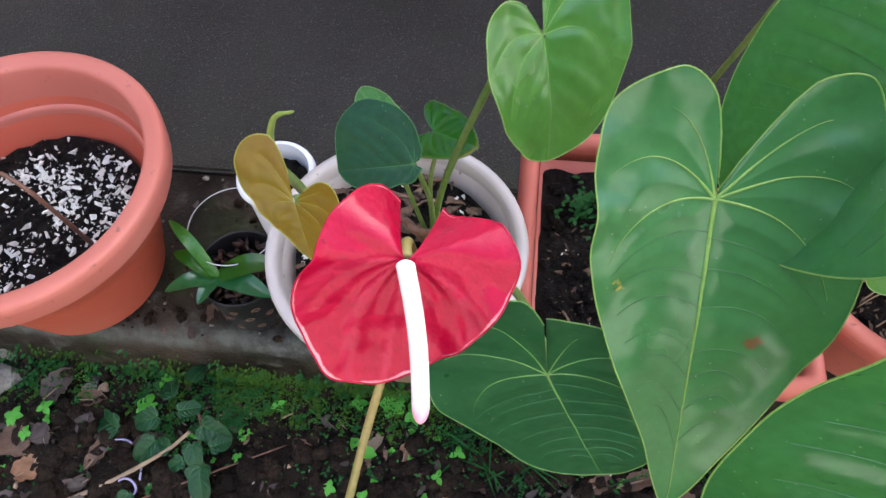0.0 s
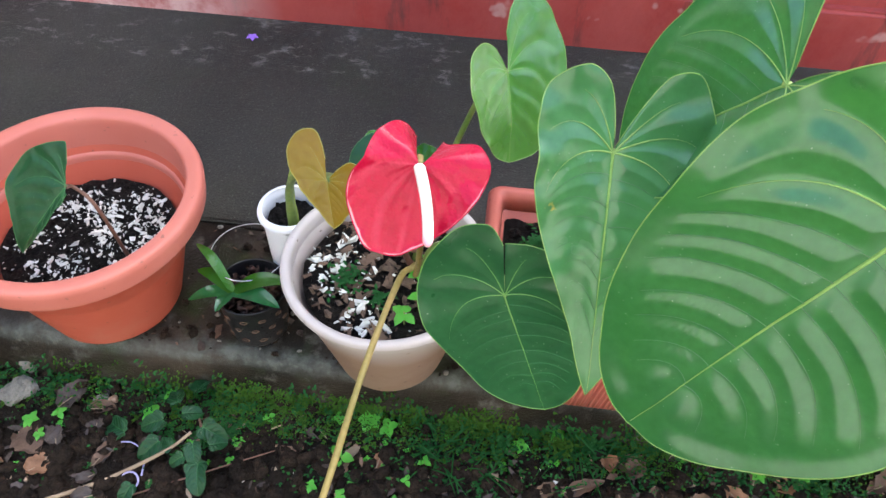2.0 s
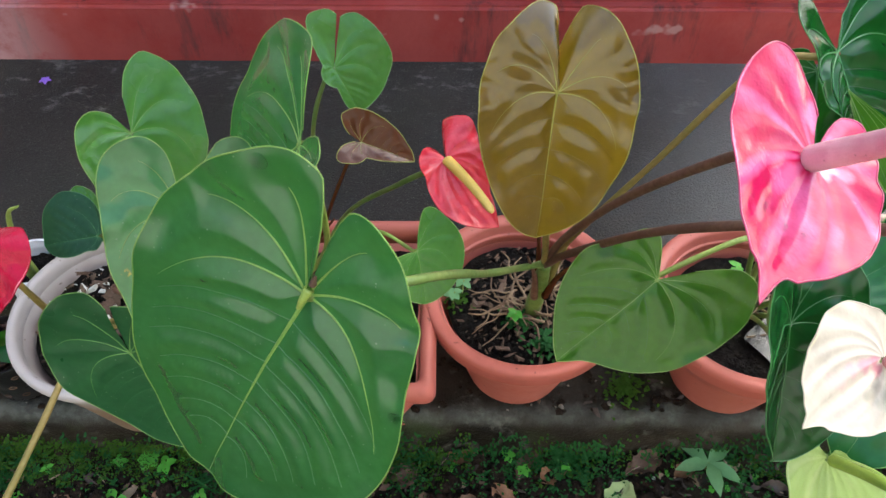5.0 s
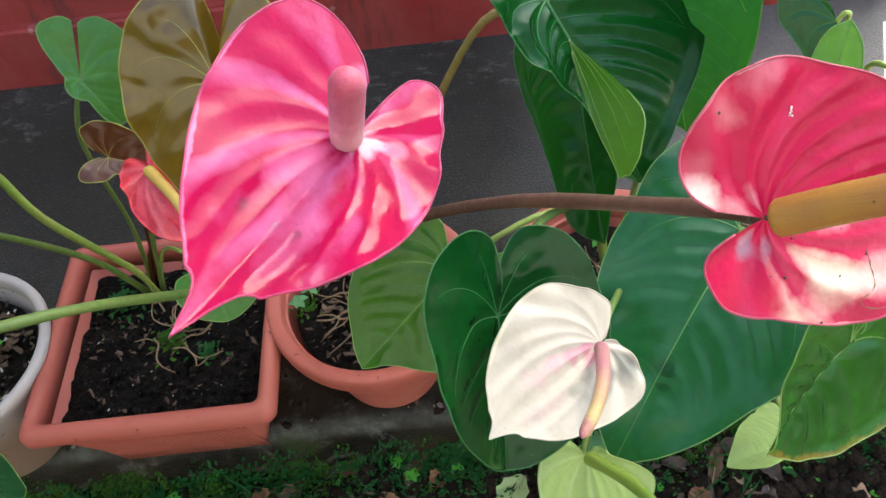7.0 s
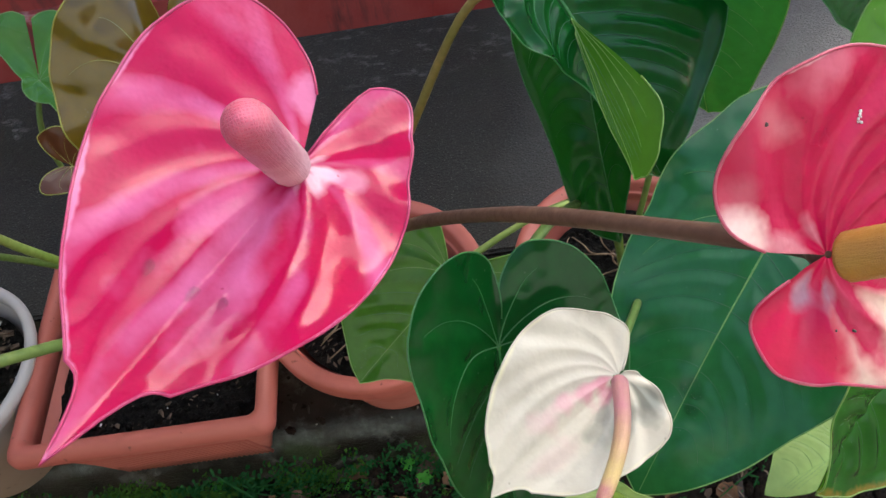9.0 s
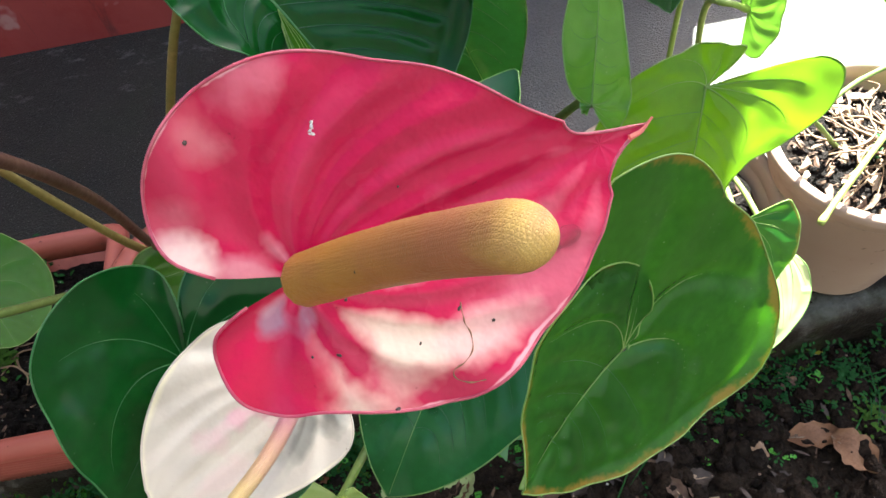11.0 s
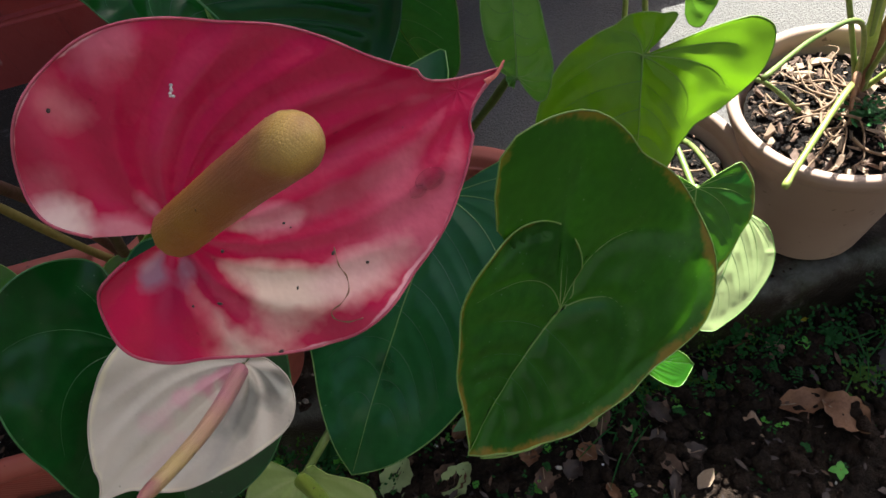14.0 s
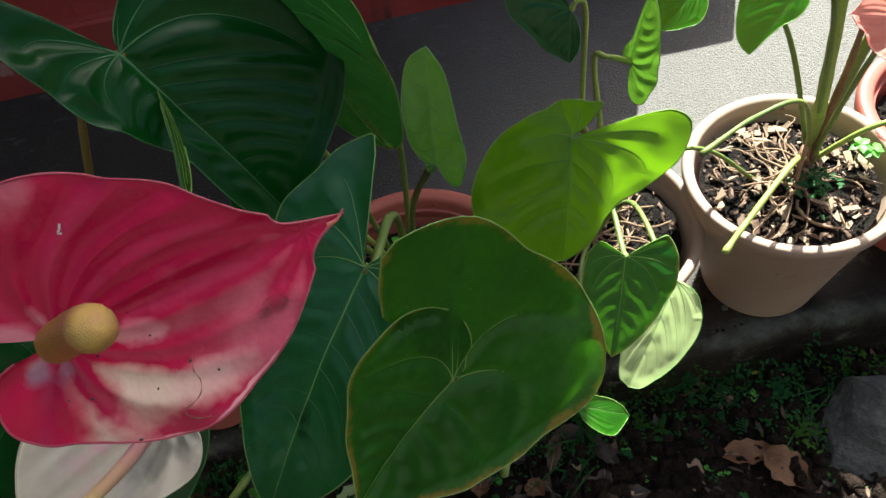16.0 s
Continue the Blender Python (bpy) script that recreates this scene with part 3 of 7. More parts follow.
    "wall": wall_material("red_wall_wash"), "floor": floor_material("dark_cement"), "ledge": ledge_material("damp_edging_cement"),
}


# ---- mesh helpers ----
def mesh_object(name, verts, faces, mat, parent=None, label="", matrix=None, smooth=True):
    me = bpy.data.meshes.new(name)
    me.from_pydata([tuple(v) for v in verts], [], [tuple(f) for f in faces])
    me.materials.append(mat)
    if smooth:
        me.polygons.foreach_set("use_smooth", [True] * len(me.polygons))
    ob = new(name, me)
    if parent:
        ob.parent = parent
        ob.matrix_basis = (parent.matrix_basis.inverted() @ matrix) if matrix and not parent.parent else (matrix or Matrix())
    elif matrix:
        ob.matrix_basis = matrix
    if label:
        ob["label"] = label
    return ob


def thing(name, place, label, category, group=""):
    ob = tagged(new(name), label, category, group)
    ob.empty_display_size = 0.02
    ob.matrix_basis = Matrix.Translation(place)
    return ob


def grid_faces(rows, cols, wrap=False):
    f = []
    for i in range(rows - 1):
        for j in range(cols if wrap else cols - 1):
            k = (j + 1) % cols
            f.append((i * cols + j, i * cols + k, (i + 1) * cols + k, (i + 1) * cols + j))
    return f


def smooth_path(points, n):
    """Points along a Catmull-Rom curve through the given ones."""
    p = np.array(points, float)
    if len(p) == 2:
        return p[0] + np.linspace(0, 1, n)[:, None] * (p[1] - p[0])
    q = np.vstack([2 * p[0] - p[1], p, 2 * p[-1] - p[-2]])
    out = []
    for s in np.linspace(0, len(p) - 1 - 1e-6, n):
        i, t = int(s), s - int(s)
        a, b, c, d = q[i:i + 4]
        out.append(0.5 * (2 * b + (c - a) * t + (2 * a - 5 * b + 4 * c - d) * t * t + (3 * b - a - 3 * c + d) * t ** 3))
    return np.array(out)


def tube_mesh(path, radii, sides=10):
    """Verts and faces of a closed round tube along path."""
    verts, n = [], len(path)
    tang = np.gradient(path, axis=0)
    tang /= np.linalg.norm(tang, axis=1)[:, None] + 1e-12
    ref = np.array((0.0, 0.0, 1.0)) if abs(tang[0][2]) < 0.8 else np.array((1.0, 0.0, 0.0))
    side = np.cross(tang[0], ref)
    for i in range(n):
        side = side - tang[i] * (side @ tang[i])
        side /= np.linalg.norm(side) + 1e-12
        up = np.cross(tang[i], side)
        for k in range(sides):
            a = 2 * math.pi * k / sides
            verts.append(path[i] + radii[i] * (math.cos(a) * side + math.sin(a) * up))
    faces = grid_faces(n, sides, True)
    faces += [tuple(range(sides - 1, -1, -1)), tuple(range((n - 1) * sides, n * sides))]
    return verts, faces


def tube(name, points, r0, r1, mat, parent=None, label="", n=26, sides=10, knees=False, matrix=None):
    path = smooth_path(points, n)
    s = np.linspace(0, 1, n)
    rad = r0 + (r1 - r0) * s
    if knees:
        rad = rad * (1 + 0.35 * np.exp(-((s - 0.97) / 0.05) ** 2) + 0.25 * np.exp(-(s / 0.05) ** 2))
    rad = rad * (1 + 0.05 * np.sin(s * 37 + r0 * 9000))
    v, f = tube_mesh(path, rad, sides)
    return mesh_object(name, v, f, MAT[mat], parent, label, matrix or Matrix())


def lathe(profile, n=64):
    """Verts and faces of a profile of (radius, height) turned about z."""
    verts = [(r * math.cos(2 * math.pi * k / n), r * math.sin(2 * math.pi * k / n), z) for r, z in profile for k in range(n)]
    return verts, grid_faces(len(profile), n, True)


def rounded(profile, steps=3):
    """A profile with its corners cut round."""
    out = [profile[0]]
    for a, b, c in zip(profile, profile[1:], profile[2:]):
        a, b, c = np.array(a), np.array(b), np.array(c)
        la, lc = np.linalg.norm(a - b), np.linalg.norm(c - b)
        d = min(0.004, la * 0.45, lc * 0.45)
        p, q = b + (a - b) / la * d, b + (c - b) / lc * d
        for i in range(steps + 1):
            t = i / steps
            out.append(tuple((1 - t) ** 2 * p + 2 * t * (1 - t) * b + t * t * q))
    return out + [profile[-1]]


# ---- setting ----


def ground_height(x, y):
    h = 0.010 * noise.noise((x * 5, y * 5, 0.3)) + 0.007 * noise.noise((x * 17, y * 17, 1.7)) + 0.004 * noise.noise((x * 46, y * 46, 4.1))
    near = max(0.0, 1 - abs(x - 0.4) / 6) * max(0.0, 1 - abs(y) / 6)
    return h * near


def spaced(fine_lo, fine_hi, step, far):
    mid = np.arange(fine_lo, fine_hi + step / 2, step)
    out = [fine_hi]
    d = step
    while out[-1] < far:
        d *= 1.45
        out.append(out[-1] + d)
    lo = [fine_lo]
    d = step
    while lo[-1] > -far:
        d *= 1.45
        lo.append(lo[-1] - d)
    return np.concatenate([lo[:0:-1], mid, out[1:]])


gx, gy = spaced(-0.75, 1.75, 0.010, 60.0), spaced(-0.05, 0.45, 0.010, 60.0)
gv = [(x, y, ground_height(x, y)) for x in gx for y in gy]
ground = tagged(mesh_object("ground", gv, [f[::-1] for f in grid_faces(len(gx), len(gy))], MAT["soil"]), "damp dark brown garden soil with small clods", "soil", kind="structure")


def block(name, x0, x1, y0, y1, z0, z1, mat, label, category, bevel=0.006, cuts=0):
    bm = bmesh.new()
    bmesh.ops.create_cube(bm, size=1.0)
    for v in bm.verts:
        v.co = Vector((x0 + (v.co.x + 0.5) * (x1 - x0), y0 + (v.co.y + 0.5) * (y1 - y0), z0 + (v.co.z + 0.5) * (z1 - z0)))
    if bevel:
        bmesh.ops.bevel(bm, geom=list(bm.edges), offset=bevel, segments=3, affect="EDGES")
    me = bpy.data.meshes.new(name)
    bm.to_mesh(me)
    bm.free()
    me.materials.append(MAT[mat])
    return tagged(new(name, me), label, category, kind="structure")


def worn_edging():
    """The cement edging under the pots, its front arris chipped and uneven."""
    xs = np.concatenate([np.linspace(-6, -0.8, 12), np.arange(-0.79, 1.8, 0.012), np.linspace(1.82, 8, 14)])
    prof = [(EDGE_Y - 0.012, -0.06), (EDGE_Y - 0.008, 0.05), (EDGE_Y - 0.003, LEDGE_Z - 0.016), (EDGE_Y + 0.004, LEDGE_Z - 0.005), (EDGE_Y + 0.016, LEDGE_Z), (0.45, LEDGE_Z), (0.53, LEDGE_Z), (JOINT_Y - 0.004, LEDGE_Z - 0.001), (JOINT_Y, LEDGE_Z - 0.02)]
    v = []
    for x in xs:
        for y, z in prof:
            n1, n2 = noise.noise((x * 9, y * 9, 2.0)), noise.noise((x * 40, y * 30, z * 30))
            front = 1.0 if y < EDGE_Y + 0.02 else 0.25
            v.append((x, y + 0.006 * front * n1 + 0.003 * front * n2, z + 0.002 * n1 * (1 if front < 1 else 1.6)))
    return mesh_object("edging", v, [f[::-1] for f in grid_faces(len(xs), len(prof))], MAT["ledge"])


tagged(worn_edging(), "damp brown cement edging with algae and chipped front", "edging", kind="structure")
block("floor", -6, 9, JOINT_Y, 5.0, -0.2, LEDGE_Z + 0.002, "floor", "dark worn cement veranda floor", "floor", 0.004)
block("wall_red_plinth", -6, CORNER_X, WALL_Y, WALL_Y + 0.30, LEDGE_Z - 0.05, 0.215, "wall", "stained dark red plinth at the foot of the wall", "wall", 0.007)
block("wall_red", -6, CORNER_X - 0.02, WALL_Y + 0.022, WALL_Y + 0.30, 0.2, 0.452, "wall", "maroon painted house wall with damp stains", "wall", 0.004)


# added out of view: pale wall to block the sun and bounce light
block("wall_upper", -6, UPPER_X, WALL_Y + 0.03, WALL_Y + 0.30, 0.45, 3.4, "plaster", "added unseen pale upper wall that blocks the sun", "wall", 0.004)
# added out of view: front wall to limit the sky and be reflected
block("wall_garden", -5, 7, -2.9, -2.7, -0.1, 3.4, "garden_plaster", "added unseen dark wall that shapes light and reflections", "wall", 0.01)
# added out of view: dark wall to close off sky on the left
block("wall_side", -3.4, -3.2, -2.7, WALL_Y, -0.1, 2.6, "rock", "added unseen dark wall that narrows the sky", "wall", 0.01)


# ---- pots ----
def round_pot(place, r, z_top, mat, label, group="flower pots", base=0.68, rim=0.030, lip=0.012, wall=0.006, soil_drop=0.035, steps=True, rim_mat=None, step=0.0):
    h = z_top - LEDGE_Z - 0.002
    pot = thing("flower_pot", (place[0], place[1], LEDGE_Z + 0.002), label, "flower pot", group)
    ro = r - lip
    rb = ro * base
    prof = [(0.002, 0.001), (rb - 0.004, 0.0), (rb, 0.004), (rb + (ro - rb) * 0.55, h * 0.55), (ro - 0.002, h - rim - 0.006), (ro + 0.001, h - rim)]
    body = prof + [(ro - wall, h - rim), (rb + (ro - rb) * 0.5 - wall, h * 0.5), (rb - wall, 0.008), (0.002, 0.008)]
    v, f = lathe(rounded(body), 72)
    mesh_object("body", v, f, MAT[mat], pot, matrix=pot.matrix_basis)
    band = [(ro - wall - 0.001, h - rim - 0.008), (ro + 0.0015, h - rim - 0.004), (r - 0.003, h - rim + 0.002), (r, h - 0.008), (r - 0.002, h - 0.001), (r - 0.008, h), (ro - wall, h - 0.003), (ro - wall - 0.002, h - 0.012)]
    if step:
        band += [(ro - wall - 0.005, h - step + 0.004), (ro - wall - 0.012, h - step), (ro - wall - 0.014, h - step - 0.022)]
    elif steps:
        band += [(ro - wall - 0.003, h - rim * 0.6), (ro - wall - 0.006, h - rim * 0.62), (ro - wall - 0.006, h - rim * 0.8)]
    band += [(ro - wall - 0.001, h - rim - 0.008)]
    v, f = lathe(rounded(band), 72)
    mesh_object("rim", v, f, MAT[rim_mat or mat], pot, matrix=pot.matrix_basis)
    return (place[0], place[1], z_top - soil_drop, ro - wall - 0.004 - soil_drop * (1 - base) * ro / h)


def soil_fill(spot, mat="potsoil", label="dark crumbly potting soil in a pot", lumps=260, seed=1, extra="soil"):
    """A heap of potting soil: a lumpy disc with crumbs on it."""
    rnd = random.Random(seed)
    cx, cy, z, r = spot
    v, f = [], []
    rings, sides = 16, 48
    for i in range(rings):
        for k in range(sides):
            a, q = 2 * math.pi * k / sides, r * (i + 0.02) / (rings - 1)
            x, y = q * math.cos(a), q * math.sin(a)
            v.append((x, y, 0.006 * noise.noise(((x + cx) * 40, (y + cy) * 40, 0)) + 0.005 * noise.noise(((x + cx) * 110, (y + cy) * 110, 3))))
    f += grid_faces(rings, sides, True)
    crumbs(v, f, [(rnd.random() ** 0.5 * r * 0.96, rnd.random() * 6.283) for _ in range(lumps)], rnd, 0.0022, 0.0065)
    ob = mesh_object("potting_soil", v, f, MAT[mat], matrix=Matrix.Translation((cx, cy, z)))
    return tagged(ob, label, "soil", "pot fillings", kind="stuff")


def crumbs(v, f, polar, rnd, lo, hi, flat=0.8, z=0.0):
    """Adds angular lumps at polar places to the lists of a mesh."""
    for q, a in polar:
        lump(v, f, (q * math.cos(a), q * math.sin(a), z), rnd.uniform(lo, hi), rnd, flat)


def lump(v, f, place, size, rnd, flat=0.8):
    t = (1 + 5 ** 0.5) / 2
    base = [(-1, t, 0), (1, t, 0), (-1, -t, 0), (1, -t, 0), (0, -1, t), (0, 1, t), (0, -1, -t), (0, 1, -t), (t, 0, -1), (t, 0, 1), (-t, 0, -1), (-t, 0, 1)]
    tri = [(0, 11, 5), (0, 5, 1), (0, 1, 7), (0, 7, 10), (0, 10, 11), (1, 5, 9), (5, 11, 4), (11, 10, 2), (10, 7, 6), (7, 1, 8), (3, 9, 4), (3, 4, 2), (3, 2, 6), (3, 6, 8), (3, 8, 9), (4, 9, 5), (2, 4, 11), (6, 2, 10), (8, 6, 7), (9, 8, 1)]
    o = len(v)
    turn = Euler((rnd.uniform(0, 6), rnd.uniform(0, 6), rnd.uniform(0, 6))).to_matrix()
    sx, sy, sz = rnd.uniform(0.7, 1.3), rnd.uniform(0.6, 1.1), rnd.uniform(0.5, 0.9)
    for b in base:
        p = turn @ Vector((b[0] * sx, b[1] * sy, b[2] * sz)) * (size / 1.9) * rnd.uniform(0.8, 1.15)
        v.append((place[0] + p.x, place[1] + p.y, place[2] + p.z * flat))
    f += [(a + o, b + o, c + o) for a, b, c in tri]


def shard(v, f, place, size, rnd, flat=0.8):
    """Adds an angular broken bit: a box with every corner moved at will."""
    o = len(v)
    turn = Euler((rnd.uniform(-0.5, 0.5), rnd.uniform(-0.5, 0.5), rnd.uniform(0, 6.3))).to_matrix()
    for x in (-1, 1):
        for y in (-1, 1):
            for z in (-1, 1):
                p = turn @ Vector((x * rnd.uniform(0.05, 1.5), y * rnd.uniform(0.02, 0.62), z * rnd.uniform(0.1, 1.0) * flat)) * size * 0.5
                v.append((place[0] + p.x, place[1] + p.y, place[2] + p.z))
    f += [tuple(i + o for i in g) for g in ((0, 1, 3, 2), (4, 6, 7, 5), (0, 4, 5, 1), (2, 3, 7, 6), (0, 2, 6, 4), (1, 5, 7, 3))]


def flakes(name, spot, n, mat, label, category, lo, hi, seed, thin=0.4, where=None):
    """Loose bits on a pot's soil, as one mesh."""
    rnd = random.Random(seed)
    v, f = [], []
    for _ in range(n):
        if where:
            x, y = rnd.gauss(where[0], where[2]), rnd.gauss(where[1], where[2])
            if math.hypot(x, y) > spot[3] * 0.97:
                continue
        else:
            q, a = rnd.random() ** 0.5 * spot[3] * 0.95, rnd.random() * 6.283
            x, y = q * math.cos(a), q * math.sin(a)
        shard(v, f, (x, y, 0.003 + rnd.random() * 0.004), lo * (hi / lo) ** (rnd.random() ** 1.4), rnd, thin)
    ob = mesh_object(name, v, f, MAT[mat], matrix=Matrix.Translation(spot[:3]), smooth=False)
    return tagged(ob, label, category, "pot fillings", kind="stuff")


def planter(x0, x1, y0, y1, z_top):
    """A rectangular trough with a rolled rim and ribbed sides."""
    cx, cy, h = (x0 + x1) / 2, (y0 + y1) / 2, z_top - LEDGE_Z - 0.002
    pot = thing("planter", (cx, cy, LEDGE_Z + 0.002), "rectangular terracotta plastic planter with ribbed sides", "planter")
    hx, hy = (x1 - x0) / 2, (y1 - y0) / 2

    def ring(sx, sy, z, r, k=7):
        pts = []
        for qx, qy, a0 in ((1, 1, 0), (-1, 1, 90), (-1, -1, 180), (1, -1, 270)):
            for i in range(k):
                a = radians(a0 + 90 * i / (k - 1))
                pts.append((qx * (sx - 0.55 * r) + 0.55 * r * math.cos(a), qy * (sy - 0.55 * r) + 0.55 * r * math.sin(a), z))
        return pts

    lo = 0.052
    body = [(hx - lo, hy - lo, 0.0, 0.02), (hx - lo + 0.002, hy - lo + 0.002, 0.006, 0.02), (hx - 0.012, hy - 0.012, h - 0.028, 0.022), (hx - 0.012, hy - 0.012, h - 0.02, 0.022), (hx - 0.018, hy - 0.018, h - 0.02, 0.018), (hx - lo - 0.006, hy - lo - 0.006, 0.008, 0.016), (0.002, 0.002, 0.008, 0.001)]
    v = [p for sx, sy, z, r in body for p in ring(sx, sy, z, r)]
    mesh_object("body", v, grid_faces(len(body), 28, True), MAT["terracotta"], pot, matrix=pot.matrix_basis)
    lip = [(hx - 0.014, hy - 0.014, h - 0.026, 0.02), (hx - 0.002, hy - 0.002, h - 0.026, 0.024), (hx, hy, h - 0.022, 0.025), (hx, hy, h - 0.012, 0.025), (hx - 0.003, hy - 0.003, h - 0.006, 0.024), (hx - 0.006, hy - 0.006, h - 0.002, 0.023), (hx - 0.011, hy - 0.011, h, 0.02), (hx - 0.016, hy - 0.016, h - 0.002, 0.017), (hx - 0.019, hy - 0.019, h - 0.009, 0.015), (hx - 0.021, hy - 0.021, h - 0.03, 0.014), (hx - 0.014, hy - 0.014, h - 0.026, 0.02)]
    v = [p for sx, sy, z, r in lip for p in ring(sx, sy, z, r)]
    mesh_object("rim", v, grid_faces(len(lip), 28, True), MAT["terracotta"], pot, matrix=pot.matrix_basis)
    rib = None
    for i in range(29):
        x = -hx + 0.050 + i * (2 * hx - 0.10) / 28
        if rib is None:
            vv, ff = tube_mesh(np.array(smooth_path([(0, -hy + lo - 0.0005, 0.004), (0, -hy + 0.0118, h - 0.03)], 4)), [0.0024] * 4, 8)
            rib = mesh_object("rib", vv, ff, MAT["terracotta"], pot, matrix=pot.matrix_basis @ Matrix.Translation((x, 0, 0)))
        else:
            o = new("rib", rib.data)
            o.parent, o.matrix_basis = pot, Matrix.Translation((x, 0, 0))
    return (cx, cy, z_top - 0.045, hx - 0.024, hy - 0.024)


def trough_soil(spot, seed):
    rnd = random.Random(seed)
    cx, cy, z, hx, hy = spot
    v, nx, ny = [], 34, 34
    for i in range(nx):
        for j in range(ny):
            x, y = -hx + 2 * hx * i / (nx - 1), -hy + 2 * hy * j / (ny - 1)
            v.append((x, y, 0.007 * noise.noise((x * 35 + 9, y * 35, 0)) + 0.004 * noise.noise((x * 120, y * 120, 3))))
    f = [g[::-1] for g in grid_faces(nx, ny)]
    for _ in range(420):
        lump(v, f, (rnd.uniform(-hx, hx) * 0.95, rnd.uniform(-hy, hy) * 0.95, 0.001), rnd.uniform(0.002, 0.008), rnd, 0.8)
    ob = mesh_object("potting_soil", v, f, MAT["potsoil"], matrix=Matrix.Translation((cx, cy, z)))
    return tagged(ob, "dark damp potting soil filling the planter", "soil", "pot fillings", kind="stuff")


spot_orange = round_pot((-0.260, 0.458), 0.161, 0.297, "orange_pot", "large orange plastic flower pot with a broad rolled rim", rim=0.036, lip=0.016, base=0.62, soil_drop=0.090, rim_mat="orange_rim", step=0.058)
spot_white = round_pot((0.137, 0.420), 0.124, 0.280, "white_pot", "off-white plastic flower pot stained brown below the rim", rim=0.016, lip=0.006, base=0.60, soil_drop=0.032, steps=False)
spot_tub = round_pot((-0.002, 0.504), 0.042, 0.260, "cup", "small white plastic tub with a blue-black lower band", "small tubs", rim=0.012, lip=0.004, base=0.84, soil_drop=0.022, steps=False, wall=0.002)
spot_planter = planter(0.246, 0.520, 0.312, 0.578, 0.268)
spot_a = round_pot((0.628, 0.460), 0.126, 0.270, "terracotta", "round terracotta plastic flower pot", rim=0.03, lip=0.012, base=0.58, soil_drop=0.035)
spot_b = round_pot((0.911, 0.450), 0.130, 0.265, "terracotta", "round terracotta plastic flower pot holding water", rim=0.03, lip=0.012, base=0.58, soil_drop=0.04)
spot_c = round_pot((1.125, 0.482), 0.127, 0.250, "beige_pot", "beige plastic flower pot full of dry roots", rim=0.018, lip=0.006, soil_drop=0.03, steps=False)
spot_d = round_pot((1.344, 0.464), 0.118, 0.300, "beige_pot", "tall beige plastic flower pot with a rolled rim", rim=0.02, lip=0.007, base=0.64, soil_drop=0.028, steps=False)
spot_e = round_pot((1.56, 0.50), 0.115, 0.30, "terracotta", "round terracotta plastic flower pot beside the beige one", soil_drop=0.04)
for i, s in enumerate((spot_orange, spot_white, spot_tub, spot_a, spot_b, spot_c, spot_d, spot_e)):
    soil_fill(s, lumps=60 if s is spot_tub else 340, seed=11 + i)
trough_soil(spot_planter, 5)
flakes("leaf_litter", (0.383, 0.445, spot_planter[2], 0.112), 260, "chip", "brown crumbs and bits of leaf on the planter soil", "leaf litter", 0.0018, 0.010, 75, 0.4)
flakes("perlite", (0.383, 0.445, spot_planter[2], 0.112), 26, "perlite", "a few pale grains on the planter soil", "perlite", 0.0012, 0.004, 76, 0.5)
for i, (x, y, r, n) in enumerate(((-0.005, 0.050, 0.016, 110), (0.020, 0.015, 0.014, 80), (0.070, 0.040, 0.016, 90), (0.075, -0.010, 0.010, 45), (-0.045, 0.045, 0.010, 40), (0.010, -0.035, 0.020, 45), (0.045, 0.075, 0.012, 40), (-0.06, -0.02, 0.018, 40), (-0.02, -0.07, 0.02, 60))):
    flakes("perlite", spot_orange, int(n * 1.5), "perlite", "white perlite crumbs clumped on the soil", "perlite", 0.0012, 0.0105, 30 + i, 0.6, (x, y, r))
flakes("perlite", spot_orange, 70, "perlite", "white perlite crumbs scattered on the soil", "perlite", 0.0010, 0.0050, 4, 0.6)
flakes("perlite", spot_white, 70, "perlite", "white foam chips lying on the soil", "perlite", 0.003, 0.017, 6, 0.6, (-0.058, 0.0, 0.022))
flakes("perlite", spot_white, 26, "perlite", "white foam chips by the rim", "perlite", 0.005, 0.018, 61, 0.7, (-0.02, -0.075, 0.014))
flakes("perlite", spot_white, 50, "perlite", "white foam crumbs scattered on the soil", "perlite", 0.002, 0.008, 16, 0.6)
flakes("bark_chips", spot_white, 300, "chip", "brown bark chips and dry leaf bits", "bark chips", 0.003, 0.018, 7, 0.4)
flakes("leaf_litter", spot_white, 70, "dead", "flat brown pieces of dry leaf", "leaf litter", 0.010, 0.028, 71, 0.12)
flakes("bark_chips", spot_a, 130, "chip", "brown bark chips and dry leaf bits", "bark chips", 0.003, 0.013, 8, 0.35)
flakes("bark_chips", spot_d, 260, "chip", "pale brown bark chips and leaf bits", "bark chips", 0.003, 0.009, 9, 0.4)
flakes("bark_chips", spot_c, 120, "chip", "pale brown bark chips and leaf bits", "bark chips", 0.003, 0.009, 10, 0.4)


def roots(spot, n, seed, spread=0.8, r=0.0016):
    """Dry aerial roots tangled over the soil."""
    rnd = random.Random(seed)
    v, f = [], []
    for _ in range(n):
        a, q = rnd.random() * 6.283, rnd.random() * spot[3] * 0.5
        x, y = q * math.cos(a), q * math.sin(a)
        b = rnd.random() * 6.283
        pts, z = [], rnd.uniform(0.004, 0.02)
        for k in range(5):
            pts.append((x, y, z))
            b += rnd.uniform(-0.7, 0.7)
            step = spot[3] * 0.18
            nx, ny = x + step * math.cos(b), y + step * math.sin(b)
            if math.hypot(nx, ny) > spot[3] * 0.97:
                b += 2.2
                nx, ny = x + step * math.cos(b), y + step * math.sin(b)
